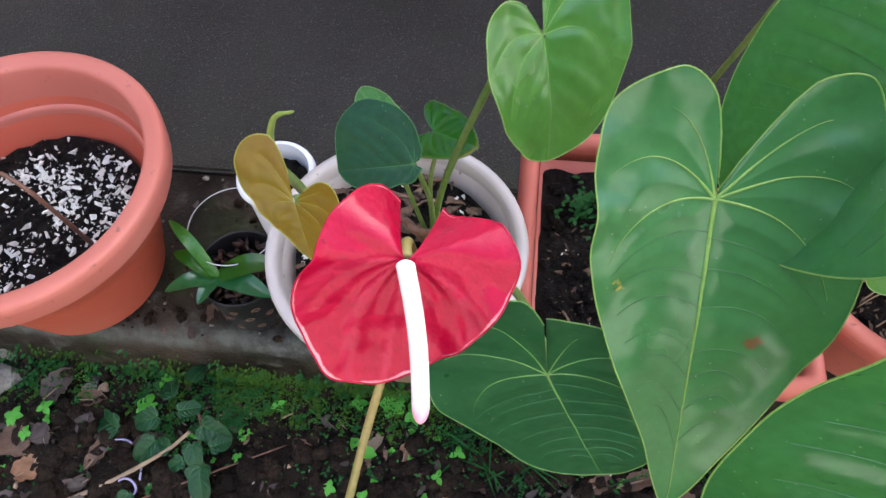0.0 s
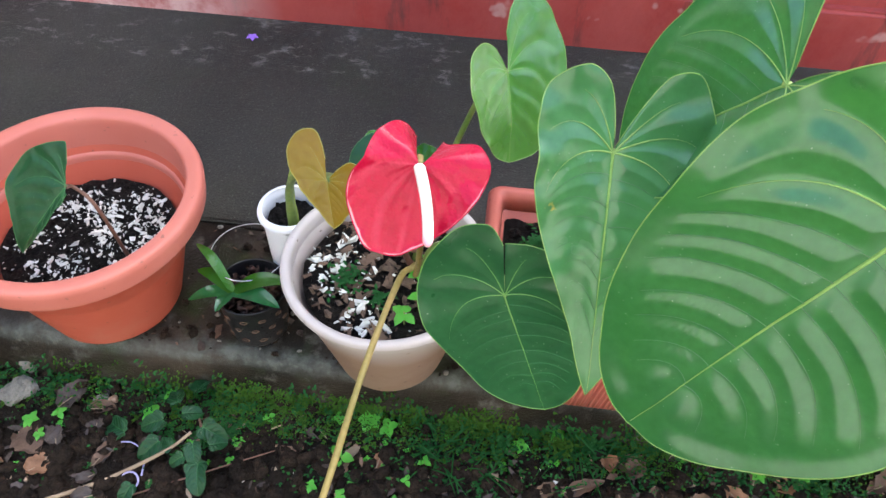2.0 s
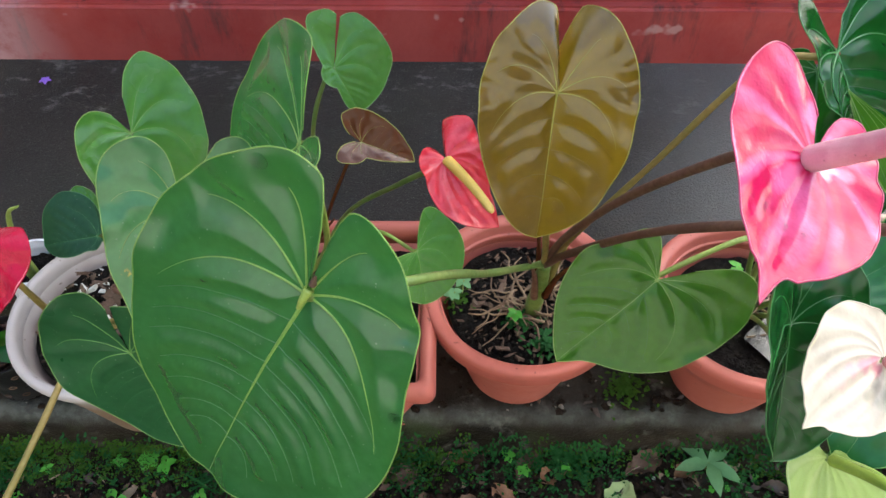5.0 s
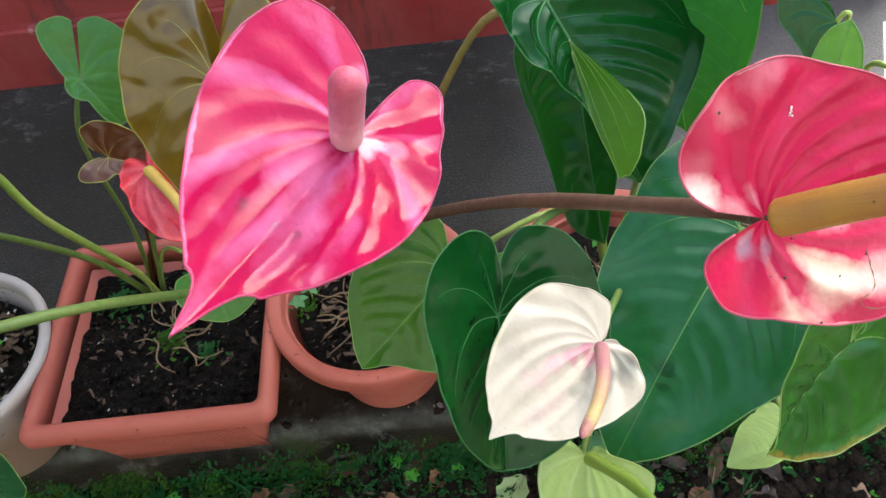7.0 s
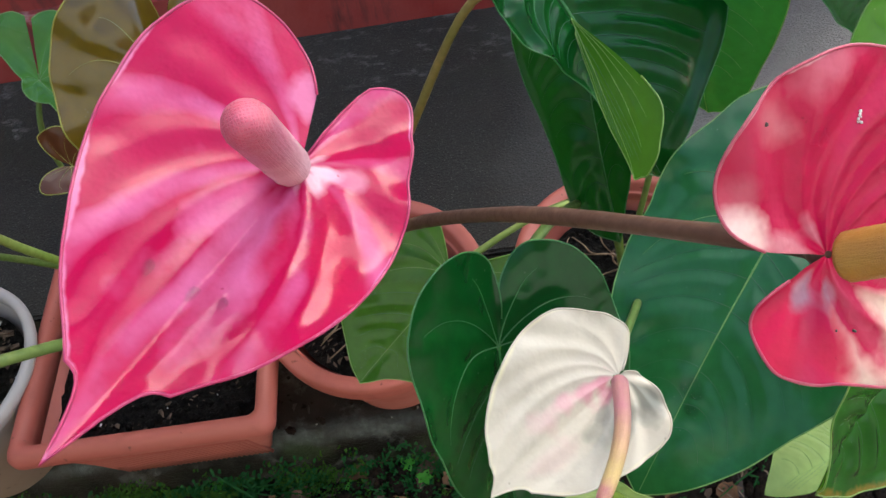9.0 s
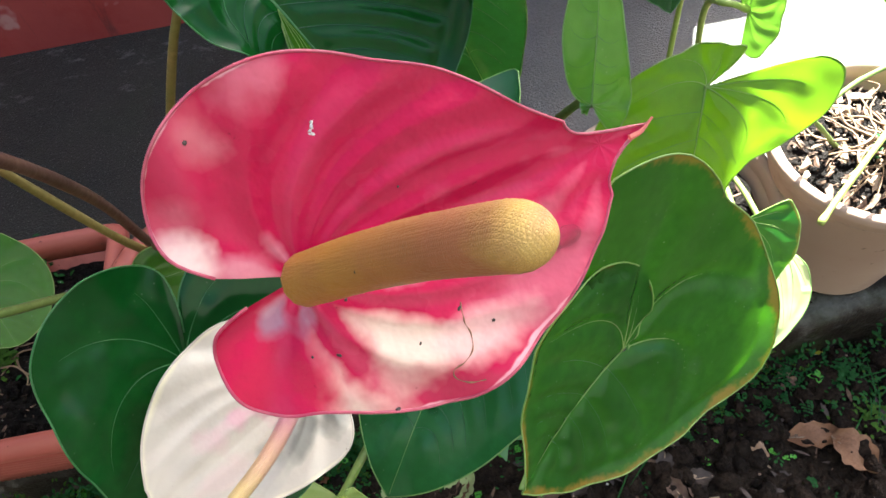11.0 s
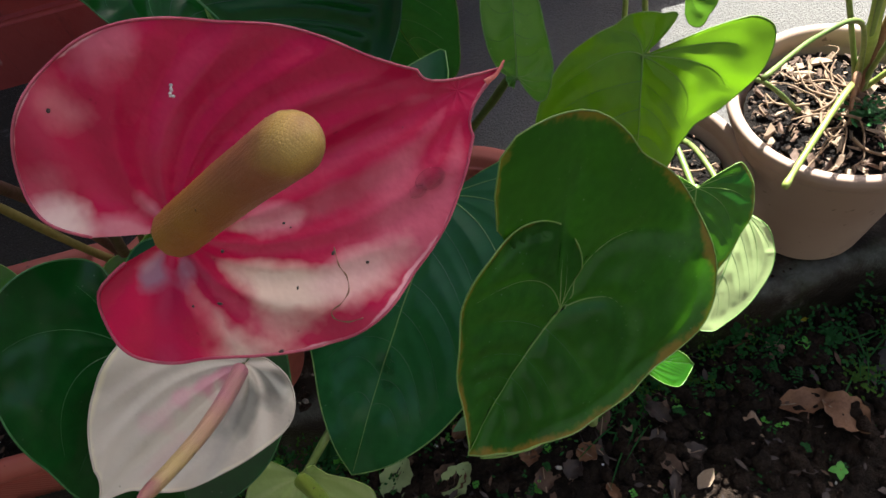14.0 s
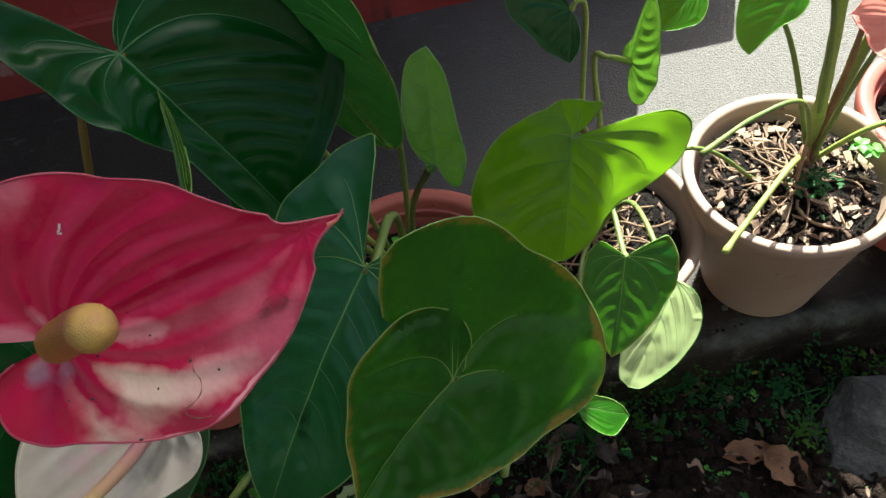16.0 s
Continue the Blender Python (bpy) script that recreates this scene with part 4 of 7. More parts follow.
            x, y, z = nx, ny, max(0.003, z + rnd.uniform(-0.008, 0.006))
        o = len(v)
        tv, tf = tube_mesh(smooth_path(pts, 14), np.linspace(r, r * 0.5, 14) * rnd.uniform(0.7, 1.3), 6)
        v += [tuple(p) for p in tv]
        f += [tuple(i + o for i in g) for g in tf]
    ob = mesh_object("dry_roots", v, f, MAT["root"], matrix=Matrix.Translation(spot[:3]))
    return tagged(ob, "pale dry roots and stalks tangled on the soil", "roots", "pot fillings", kind="stuff")


roots(spot_c, 44, 1)
roots(spot_d, 34, 2)
flakes("leaf_litter", spot_d, 150, "dead", "brown bits of dry leaf and husk", "leaf litter", 0.004, 0.016, 72, 0.3)
flakes("leaf_litter", spot_d, 110, "twig", "pale dry straws and husks in the sun", "leaf litter", 0.005, 0.024, 82, 0.25)
flakes("leaf_litter", spot_c, 90, "dead", "brown bits of dry leaf and husk", "leaf litter", 0.004, 0.016, 73, 0.3)
flakes("leaf_litter", spot_a, 90, "dead", "brown shreds of dry leaf", "leaf litter", 0.004, 0.020, 74, 0.2)
roots(spot_a, 34, 3)
roots(spot_b, 14, 4)
roots((0.39, 0.46, spot_planter[2], 0.085), 16, 5, r=0.0013)


# ---- leaves and spathes ----
FRACTIONS = (0, 0.05, 0.12, 0.22, 0.34, 0.48, 0.62, 0.75, 0.87, 0.95, 1)


def hermite(x, xs, ys):
    """Monotone cubic through (xs, ys)."""
    xs, ys = np.array(xs, float), np.array(ys, float)
    d = np.diff(ys) / np.diff(xs)
    m = np.zeros(len(xs))
    m[0], m[-1] = d[0], d[-1]
    for i in range(1, len(xs) - 1):
        m[i] = 0 if d[i - 1] * d[i] <= 0 else 2 * d[i - 1] * d[i] / (d[i - 1] + d[i])
    x = np.clip(x, xs[0], xs[-1])
    i = np.clip(np.searchsorted(xs, x) - 1, 0, len(xs) - 2)
    h = xs[i + 1] - xs[i]
    t = (x - xs[i]) / h
    return (2 * t ** 3 - 3 * t ** 2 + 1) * ys[i] + (t ** 3 - 2 * t ** 2 + t) * h * m[i] + (-2 * t ** 3 + 3 * t ** 2) * ys[i + 1] + (t ** 3 - t ** 2) * h * m[i + 1]


class Shape:
    """A heart-shaped blade: where the stalk joins, the tip, the way it faces, and half by half the radii (mm) from the joint,
    from the tip round to the notch; the first number of a half is the angle at the notch."""

    def __init__(self, joint, tip, face, right, left, fold=0.10, droop=0.10, cup=0.0, wave=0.012, emboss=0.006, curl=0.0, seed=0, arched=False, tail=1.0, lobes=0.0, roof=0.0):
        self.joint, e1 = Vector(joint), Vector(tip) - Vector(joint)
        self.length = e1.length
        e1.normalize()
        n = Vector(face)
        n = (n - e1 * n.dot(e1)).normalized()
        e2 = n.cross(e1)
        self.frame = Matrix(((e1.x, e2.x, n.x, joint[0]), (e1.y, e2.y, n.y, joint[1]), (e1.z, e2.z, n.z, joint[2]), (0, 0, 0, 1)))
        self.right, self.left = right, left
        self.fold, self.droop, self.cup, self.wave, self.emboss, self.curl, self.seed, self.arched, self.tail, self.lobes, self.roof = fold, droop, cup, wave, emboss, curl, seed, arched, tail, lobes, roof
        self.veins = self.make_veins()
        pts = [smooth_path([(*q, 0.0) for q in v[1]], max(12, int(100 * math.dist(v[1][0], v[1][-1]) / self.length)))[:, :2] for v in self.veins]
        self.vein_points = np.vstack(pts)
        self.vein_strength = np.concatenate([np.full(len(p), v[2]) * np.linspace(1, 0.45, len(p)) for p, v in zip(pts, self.veins)])

    def radius(self, a):
        """Outline radius at signed angles (degrees; plus is the right half)."""
        a = np.asarray(a, float)
        r = hermite(np.abs(a) / self.right[0], FRACTIONS, self.right[1:])
        l = hermite(np.abs(a) / self.left[0], FRACTIONS, self.left[1:])
        if self.tail > 1:
            q = [np.clip(np.abs(a) / h[0] / 0.05, 0, 1) for h in (self.right, self.left)]
            r = np.where(q[0] < 1, self.right[2] + (self.right[1] - self.right[2]) * (1 - q[0]) ** self.tail, r)
            l = np.where(q[1] < 1, self.left[2] + (self.left[1] - self.left[2]) * (1 - q[1]) ** self.tail, l)
        return np.where(a >= 0, r, l) / 1000

    def make_veins(self):
        ln, out = self.radius(0.0), []
        mid = [(ln * 0.985 * t, 0.004 * ln * math.sin(5 * t + self.seed)) for t in np.linspace(0, 1, 26)]
        out.append(("midrib", mid, 1.0))
        for sg, half in ((1, self.right), (-1, self.left)):
            end = half[0]

            def rim(fr, k):
                a = sg * fr * end
                r = float(self.radius(a)) * k
                return np.array((r * math.cos(radians(a)), r * math.sin(radians(a))))

            if self.arched:
                for fr, to in ((0.86, 0.62), (0.66, 0.36), (0.48, 0.20), (0.33, 0.10), (0.18, 0.04)):
                    c, e = rim(fr, 0.62), rim(to, 0.95)
                    out.append(("basal", [tuple(2 * t * (1 - t) * c + t * t * e) for t in np.linspace(0, 1, 20)], 0.7))
                continue
            rnd = random.Random(self.seed * 7 + sg)
            for fc, fr, k in ((0.90, 0.84, 0.74), (0.76, 0.60, 0.84), (0.56, 0.30, 0.86)):
                c, e = rim(fc + rnd.uniform(-0.02, 0.02), 0.62), rim(fr + rnd.uniform(-0.02, 0.02), k)
                out.append(("basal", [tuple(2 * t * (1 - t) * c + t * t * e) for t in np.linspace(0, 1, 26)], 0.8))
            spread = ((0.09, 0.285), (0.19, 0.24), (0.30, 0.195), (0.41, 0.15), (0.52, 0.112), (0.63, 0.08), (0.74, 0.054)) if ln > 0.135 else ((0.16, 0.25), (0.34, 0.18), (0.52, 0.11), (0.68, 0.06))
            for s0, fr in spread:
                s0, fr = s0 + rnd.uniform(-0.02, 0.02), fr + rnd.uniform(-0.009, 0.009)
                p0, e = np.array((ln * s0, 0.0)), rim(fr, rnd.uniform(0.84, 0.9))
                c = p0 * 0.4 + e * 0.6 + np.array((-0.10, 0.0)) * ln
                out.append(("lateral", [tuple((1 - t) ** 2 * p0 + 2 * t * (1 - t) * c + t * t * e) for t in np.linspace(0, 1, 22)], 0.6))
            out.append(("collective", [tuple(rim(fr, 0.9)) for fr in np.linspace(0.53, 0.04, 40)], 0.35))
        return out

    def height(self, u, v, s, a, seam=None):
        ln = self.length
        h = self.fold * np.abs(v) - self.droop * np.clip(u, 0, None) ** 2 / ln - self.cup * (u * u + v * v) / ln
        h = h + self.curl * ln * np.clip(s - 0.72, 0, None) ** 2 * 8
        h = h + self.roof * np.clip(v, None, 0)
        ph = self.seed * 1.7
        h = h + self.wave * ln * s ** 3 * (np.sin(np.radians(a) * 5 + ph) + 0.6 * np.sin(np.radians(a) * 11 + 2 * ph))
        h = h + 0.022 * ln * np.array([noise.noise((x * 2.2 / ln, y * 2.2 / ln, self.seed * 3.1)) for x, y in zip(u, v)]) * np.clip(s * 2, 0, 1)
        h = h + 0.007 * ln * np.array([noise.noise((x * 7.5 / ln, y * 7.5 / ln, self.seed * 1.3)) for x, y in zip(u, v)])
        end = np.where(a >= 0, self.right[0], self.left[0])
        over = np.clip(np.abs(a) / end - 0.6, 0, None)
        h = h - self.lobes * ln * np.clip(np.abs(a) / end - 0.45, 0, None) ** 2 * s ** 2
        if self.right[0] + self.left[0] > 350:
            h = h + np.where(a >= 0, -1, 1) * over ** 2 * 0.12 * ln * s
        d = np.full(len(u), 1e9)
        e = np.zeros(len(u))
        w = 0.045 * ln
        for k in range(0, len(u), 600):
            dd = np.hypot(u[k:k + 600, None] - self.vein_points[None, :, 0], v[k:k + 600, None] - self.vein_points[None, :, 1])
            e[k:k + 600] = (self.vein_strength[None] * np.exp(-(dd / w) ** 2)).max(1)
            d[k:k + 600] = dd.min(1)
        self.ribs = e
        swell = np.clip(d / (0.09 * ln), 0, 1)
        h = h - self.emboss * ln * 1.4 * e + self.emboss * ln * 2.0 * swell * swell * (3 - 2 * swell)
        return h

    def polar(self, p):
        p = np.asarray(p, float)
        a = np.degrees(np.arctan2(p[:, 1], p[:, 0]))
        return a, np.clip(np.hypot(p[:, 0], p[:, 1]) / np.maximum(self.radius(a), 1e-4), 0, 1)

    def at(self, p):
        """Points of the surface above (u, v)."""
        p = np.asarray(p, float)
        a, s = self.polar(p)
        return np.c_[p, self.height(p[:, 0], p[:, 1], s, a)]


def blade_mesh(shape, rings=0, half=0):
    rings, half = rings or (40 if shape.length > 0.085 else 28), half or (104 if shape.length > 0.085 else 64)
    al = -shape.left[0] * np.linspace(1, 0, half) ** 1.15
    ar = shape.right[0] * np.linspace(0, 1, half) ** 1.15
    a = np.concatenate([al, ar[1:]])
    r = shape.radius(a)
    s = np.linspace(0.012, 1, rings) ** 0.85
    S, A = np.meshgrid(s, a, indexing="ij")
    Rr = S * r[None]
    u, v = (Rr * np.cos(np.radians(A))).ravel(), (Rr * np.sin(np.radians(A))).ravel()
    h = shape.height(u, v, S.ravel(), A.ravel())
    shape.marks = (("rib", shape.ribs.copy()), ("rim", S.ravel()))
    return np.c_[u, v, h], grid_faces(rings, len(a)), len(a), rings


def ribbon(shape, path, w0, w1, lift=0.0022):
    """A low ridge along a vein."""
    p = np.asarray(path, float)
    q = shape.at(p)
    t = np.gradient(p, axis=0)
    t /= np.linalg.norm(t, axis=1)[:, None] + 1e-9
    side = np.c_[-t[:, 1], t[:, 0], 0 * t[:, 0]]
    w = (w1 + (w0 - w1) * np.linspace(1, 0, len(p)) ** 1.6)[:, None]
    up = np.array((0, 0, shape.length))
    top = lift + w / shape.length * 0.3
    rows = np.stack([q + side * w - up * 0.002, q + side * w * 0.6 + up * top, q - side * w * 0.6 + up * top, q - side * w - up * 0.002], 1)
    return rows.reshape(-1, 3), grid_faces(len(p), 4)


def mark(blade, shape):
    """Gives a blade's mesh how near each point lies to a rib and to the rim."""
    for name, values in shape.marks:
        blade.data.attributes.new(name, "FLOAT", "POINT").data.foreach_set("value", np.asarray(values, np.float32))


def leaf(plant, shape, mat, vein, label, width=1.0, edge=True, name="leaf"):
    """A blade with its raised veins and thin rolled margin."""
    v, f, cols, rings = blade_mesh(shape)
    blade = mesh_object(name, v, f, MAT[mat], plant, label, shape.frame)
    mark(blade, shape)
    k = shape.length * width
    for kind, path, strength in shape.veins:
        if kind == "collective":
            continue
        w0, w1 = {"midrib": (0.0070, 0.0012), "basal": (0.0045, 0.0005), "lateral": (0.0015, 0.0004)}[kind]
        mesh_object("midrib" if kind == "midrib" else "vein", *ribbon(shape, path, w0 * k, w1 * k), MAT[vein if kind in ("midrib", "basal") else vein.replace("vein", "fine")], blade)
    if edge:
        rim = v[(rings - 1) * cols:]
        tv, tf = tube_mesh(rim, np.full(len(rim), 0.00042), 5)
        mesh_object("margin", tv, tf, MAT[vein], blade)
    return blade


def spathe(plant, shape, mat, label, rim_mat=None, name="spathe"):
    v, f, cols, rings = blade_mesh(shape, 40, 96)
    ob = mesh_object(name, v, f, MAT[mat], plant, label, shape.frame)
    mark(ob, shape)
    rim = v[(rings - 1) * cols:]
    tv, tf = tube_mesh(rim, np.full(len(rim), 0.00045), 6)
    mesh_object("margin", tv, tf, MAT[rim_mat or mat], ob)
    return ob


def spadix(plant, base, tip, r, mat, label, bend=0.04, taper=0.75, name="spadix"):
    """A blunt finger from base to tip, its own z along its length."""
    base, tip = Vector(base), Vector(tip)
    ln = (tip - base).length
    n = 90
    s = np.linspace(0, 1, n)
    rad = r * (1 - (1 - taper) * s) * np.sqrt(np.clip(1 - np.clip((s - 0.9) / 0.1, 0, 1) ** 2, 0.0, 1)) * np.sqrt(np.clip(0.45 + s / 0.03, 0, 1))
    path = np.c_[bend * ln * np.sin(s * math.pi), 0 * s, s * ln]
    v, sides = [], 36
    for i in range(n):
        for k in range(sides):
            a = 2 * math.pi * (k + 0.5 * (i % 2)) / sides
            q = max(rad[i], 0.0004) * (1 + (0.022 if s[i] < 0.93 else 0.0) * math.sin(k * 2 * math.pi / 3 + i * 1.1) * math.cos(i * 1.3))
            v.append((path[i][0] + q * math.cos(a), q * math.sin(a), path[i][2]))
    f = grid_faces(n, sides, True) + [tuple(range(sides - 1, -1, -1)), tuple(range((n - 1) * sides, n * sides))]
    m = Matrix.Translation(base) @ (tip - base).to_track_quat("Z", "Y").to_matrix().to_4x4()
    return mesh_object(name, v, f, MAT[mat], plant, label, m)


# ---- plants ----
def stalk(plant, points, r0, r1, mat="stalk", label="", name="petiole"):
    return tube(name, points, r0, r1, mat, plant, label, 30, 10, True)


def back(shape, d=0.006):
    """Just behind the joint of a blade, where its stalk meets it."""
    n = shape.frame.col[2].xyz
    return tuple(shape.joint - n * d * 0.3), tuple(shape.joint - n * d * 2.2)


SHAPES = {}


def blemishes(blade, shape):
    """Specks of dirt, a pale scab and a brown scar on an old spathe."""
    rnd = random.Random(9)
    for u, w, size in ((-0.0115, 0.0409, 0.0016), (0.0071, -0.0094, 0.0013), (0.0000, -0.0210, 0.0016), (0.0249, -0.0102, 0.0012), (0.0661, -0.0021, 0.0008), (0.0328, -0.0235, 0.0018), (0.020, -0.027, 0.0011), (0.026, -0.012, 0.001), (-0.006, -0.018, 0.0011), (0.030, 0.012, 0.0008), (0.040, -0.030, 0.0012), (0.008, -0.040, 0.0012)):
        v, f = [], []
        lump(v, f, tuple(shape.at([(u, w)])[0] + np.array((0, 0, 0.0002))), size * rnd.uniform(0.3, 0.7), rnd, 0.4)
        mesh_object("speck", v, f, MAT["dead_dark"], blade, "dark speck of dirt")
    v, f = [], []
    for k in range(9):
        u, w = 0.0160 + 0.0005 * (k - 4) * 0.3 + rnd.gauss(0, 0.0003), 0.0330 + 0.0003 * (k - 4) + rnd.gauss(0, 0.0002)
        lump(v, f, tuple(shape.at([(u, w)])[0] + np.array((0, 0, 0.0002))), rnd.uniform(0.0003, 0.0007), rnd, 0.25)
    mesh_object("scab", v, f, MAT["perlite"], blade, "pale dry scab")
    line = shape.at(smooth_path([(0.0338, -0.0222, 0), (0.0330, -0.0250, 0), (0.0326, -0.0275, 0), (0.0331, -0.0305, 0), (0.0318, -0.0340, 0), (0.0285, -0.0358, 0), (0.0251, -0.0366, 0), (0.0248, -0.0390, 0), (0.0275, -0.0412, 0), (0.0317, -0.0419, 0)], 50)[:, :2])
    tv, tf = tube_mesh(line + np.array((0, 0, 0.0001)), 0.00017 * (1 + 0.5 * np.sin(np.arange(50) * 0.9)), 6)
    mesh_object("scar", tv, tf, MAT["dead_orange"], blade, "thin brown scar")

# orange pot: one cutting
sh = Shape((-0.2299, 0.4225, 0.3421), (-0.2972, 0.374, 0.2717), (-0.309, -0.619, 0.722), (63, 109, 95, 75, 53, 28, 24, 20, 17, 14, 11, 10), (148, 109, 100, 89, 81, 76, 66, 58, 51, 50, 50, 26), fold=0.22, droop=0.1, seed=3)
p = thing("anthurium_cutting", (-0.20, 0.45, spot_orange[2]), "single-leaf cutting with a dark green leaf in the orange pot", "plant")
leaf(p, sh, "weed", "vein_dark", "drooping dark green heart-shaped leaf")
stalk(p, [(-0.195, 0.43, spot_orange[2]), (-0.205, 0.425, 0.31), *back(sh)[::-1]], 0.0024, 0.002, "stalk_brown")

# white tub: one bronze leaf
sh = Shape((0.1083, 0.3219, 0.4957), (0.115, 0.3016, 0.4562), (-0.254, -0.876, 0.409), (131, 45, 42, 39, 35, 34, 32, 34, 38, 38, 33, 15), (184, 45, 37, 30, 26, 24, 26, 35, 44, 49, 46, 20), fold=0.18, droop=0.06, seed=1, emboss=0.0035)
p = thing("anthurium_seedling", (0.0, 0.494, spot_tub[2]), "young plant with a bronze leaf in a white tub", "plant")
leaf(p, sh, "amber", "vein_bronze", "glossy bronze heart-shaped young leaf")
stalk(p, [(0.004, 0.49, spot_tub[2] - 0.004), (0.012, 0.475, 0.31), (0.045, 0.42, 0.40), *back(sh)[::-1]], 0.006, 0.0025, "stalk")
tube("leaf_sheath", [(0.006, 0.492, spot_tub[2]), (0.010, 0.488, 0.31), (0.030, 0.48, 0.375), (0.055, 0.47, 0.40)], 0.006, 0.0012, "stalk_lime", p, "curled pale green unopened sheath")

# off-white pot
p = thing("anthurium", (0.165, 0.44, spot_white[2]), "red-flowered anthurium with heart-shaped leaves in the off-white pot", "plant", "anthuriums")
wb = (0.165, 0.445, spot_white[2] - 0.004)
sh = Shape((0.2547, 0.3965, 0.5731), (0.2733, 0.3553, 0.5099), (0.721, -0.464, 0.515), (176, 78, 79, 82, 76, 69, 65, 67, 71, 72, 56, 31), (146, 78, 75, 71, 65, 60, 56, 53, 50, 43, 32, 23), fold=0.16, droop=0.18, seed=4, wave=0.015, emboss=0.004)
leaf(p, sh, "bright", "vein_lime", "fresh green heart-shaped leaf")
stalk(p, [wb, (0.185, 0.44, 0.36), (0.225, 0.43, 0.50), *back(sh)[::-1]], 0.0032, 0.0024)
sh = Shape((0.271, 0.2274, 0.4844), (0.3208, 0.1973, 0.3466), (0.009, -0.976, 0.216), (166, 150, 141, 118, 88, 66, 58, 53, 56, 55, 51, 49), (193, 150, 133, 112, 87, 75, 70, 69, 72, 75, 71, 51), fold=0.05, droop=0.1, seed=5, wave=0.008, emboss=0.0025)
leaf(p, sh, "grey", "vein", "broad dull dark green leaf with a pale speckled bloom", 0.8)
stalk(p, [(0.175, 0.435, spot_white[2]), (0.20, 0.38, 0.36), (0.25, 0.29, 0.46), *back(sh)[::-1]], 0.003, 0.0024)
sh = Shape((0.1648, 0.4138, 0.4148), (0.1048, 0.4065, 0.4105), (0.0, -0.507, 0.862), (156, 61, 56, 47, 32, 18, 15, 12, 9, 8, 8, 7), (147, 61, 62, 65, 69, 67, 52, 34, 18, 12, 8, 5), fold=0.05, droop=0.2, seed=6, emboss=0.0035)
leaf(p, sh, "weed", "vein_dark", "small dark green leaf with pale veins")
stalk(p, [(0.168, 0.45, spot_white[2]), (0.172, 0.43, 0.34), *back(sh)[::-1]], 0.0024, 0.002)
sh = Shape((0.172, 0.47, 0.385), (0.215, 0.445, 0.40), (0.1, -0.5, 0.85), (150, 46, 44, 40, 34, 28, 24, 24, 26, 26, 18, 4), (150, 46, 44, 40, 32, 27, 24, 24, 25, 25, 18, 4), seed=7)
leaf(p, sh, "olive", "vein_dark", "small olive green young leaf")
stalk(p, [(0.166, 0.452, spot_white[2]), (0.168, 0.46, 0.33), *back(sh)[::-1]], 0.0022, 0.0018)
sh = Shape((0.13, 0.47, 0.39), (0.105, 0.50, 0.405), (-0.2, -0.5, 0.85), (150, 38, 36, 32, 27, 23, 20, 20, 21, 21, 15, 4), (150, 38, 36, 32, 27, 23, 20, 20, 21, 21, 15, 4), seed=8)
leaf(p, sh, "bright", "vein", "small pale green young leaf")
stalk(p, [(0.160, 0.452, spot_white[2]), (0.142, 0.462, 0.33), *back(sh)[::-1]], 0.0022, 0.0018)
red = Shape((0.2043, 0.2184, 0.6238), (0.1957, 0.1899, 0.5695), (0.054, -0.887, 0.458), (135, 62, 57, 53, 47, 43, 42, 44, 46, 41, 20, 17), (151, 62, 64, 64, 58, 52, 44, 35, 35, 32, 25, 13), lobes=1.7, fold=0.14, droop=0.05, cup=-0.10, wave=0.03, curl=0.05, emboss=0.004, arched=True, seed=2)
spathe(p, red, "red", "glossy bright red heart-shaped spathe")
n = red.frame.col[2].xyz
spadix(p, red.joint + n * 0.001, (0.2186, 0.154, 0.6197), 0.0039, "sp_white", "white spadix with a pink tip", 0.03, 0.85)
stalk(p, [(0.17, 0.44, spot_white[2]), (0.18, 0.36, 0.33), (0.195, 0.278, 0.45), (0.204, 0.243, 0.56), *back(red)[::-1]], 0.003, 0.0022, "stalk_tan", "", "flower_stalk")
stalk(p, [(0.168, 0.44, spot_white[2]), (0.172, 0.38, 0.315), (0.171, 0.311, 0.380), (0.155, 0.22, 0.370), (0.146, 0.10, 0.376), (0.135, -0.06, 0.40)], 0.0034, 0.003, "stalk_tan", "long tan flower stalk leaning outward", "flower_stalk")
stalk(p, [(0.163, 0.44, spot_white[2]), (0.150, 0.425, 0.31), (0.158, 0.41, 0.325), (0.17, 0.42, 0.30)], 0.004, 0.0035, "stalk_brown", "withered curled brown stub", "stub")

# rectangular planter
pb = (0.340, 0.525, spot_planter[2] - 0.004)
p = thing("anthurium", pb, "tall anthurium with large glossy leaves in the rectangular planter", "plant", "anthuriums")
sh = Shape((0.3339, 0.2706, 0.6049), (0.3426, 0.1533, 0.4584), (0.084, -0.775, 0.626), (155, 188, 150, 120, 96, 80, 71, 69, 71, 76, 64, 5), (182, 188, 130, 97, 74, 61, 53, 59, 67, 64, 49, 10), fold=0.12, droop=0.12, seed=9, wave=0.012, emboss=0.004)
leaf(p, sh, "spotted", "vein_lime", "long arrow-heart green leaf with rust spots")
stalk(p, [pb, (0.335, 0.47, 0.36), (0.325, 0.36, 0.54), *back(sh)[::-1]], 0.0038, 0.0028)
sh = Shape((0.4296, 0.2761, 0.6708), (0.3403, 0.3188, 0.554), (-0.812, -0.217, 0.542), (169, 153, 141, 123, 96, 72, 58, 52, 55, 55, 47, 7), (137, 153, 150, 143, 127, 111, 98, 92, 83, 74, 66, 11), fold=0.22, droop=0.1, seed=10)
leaf(p, sh, "mid", "vein_lime", "large glossy green leaf folded along its midrib")
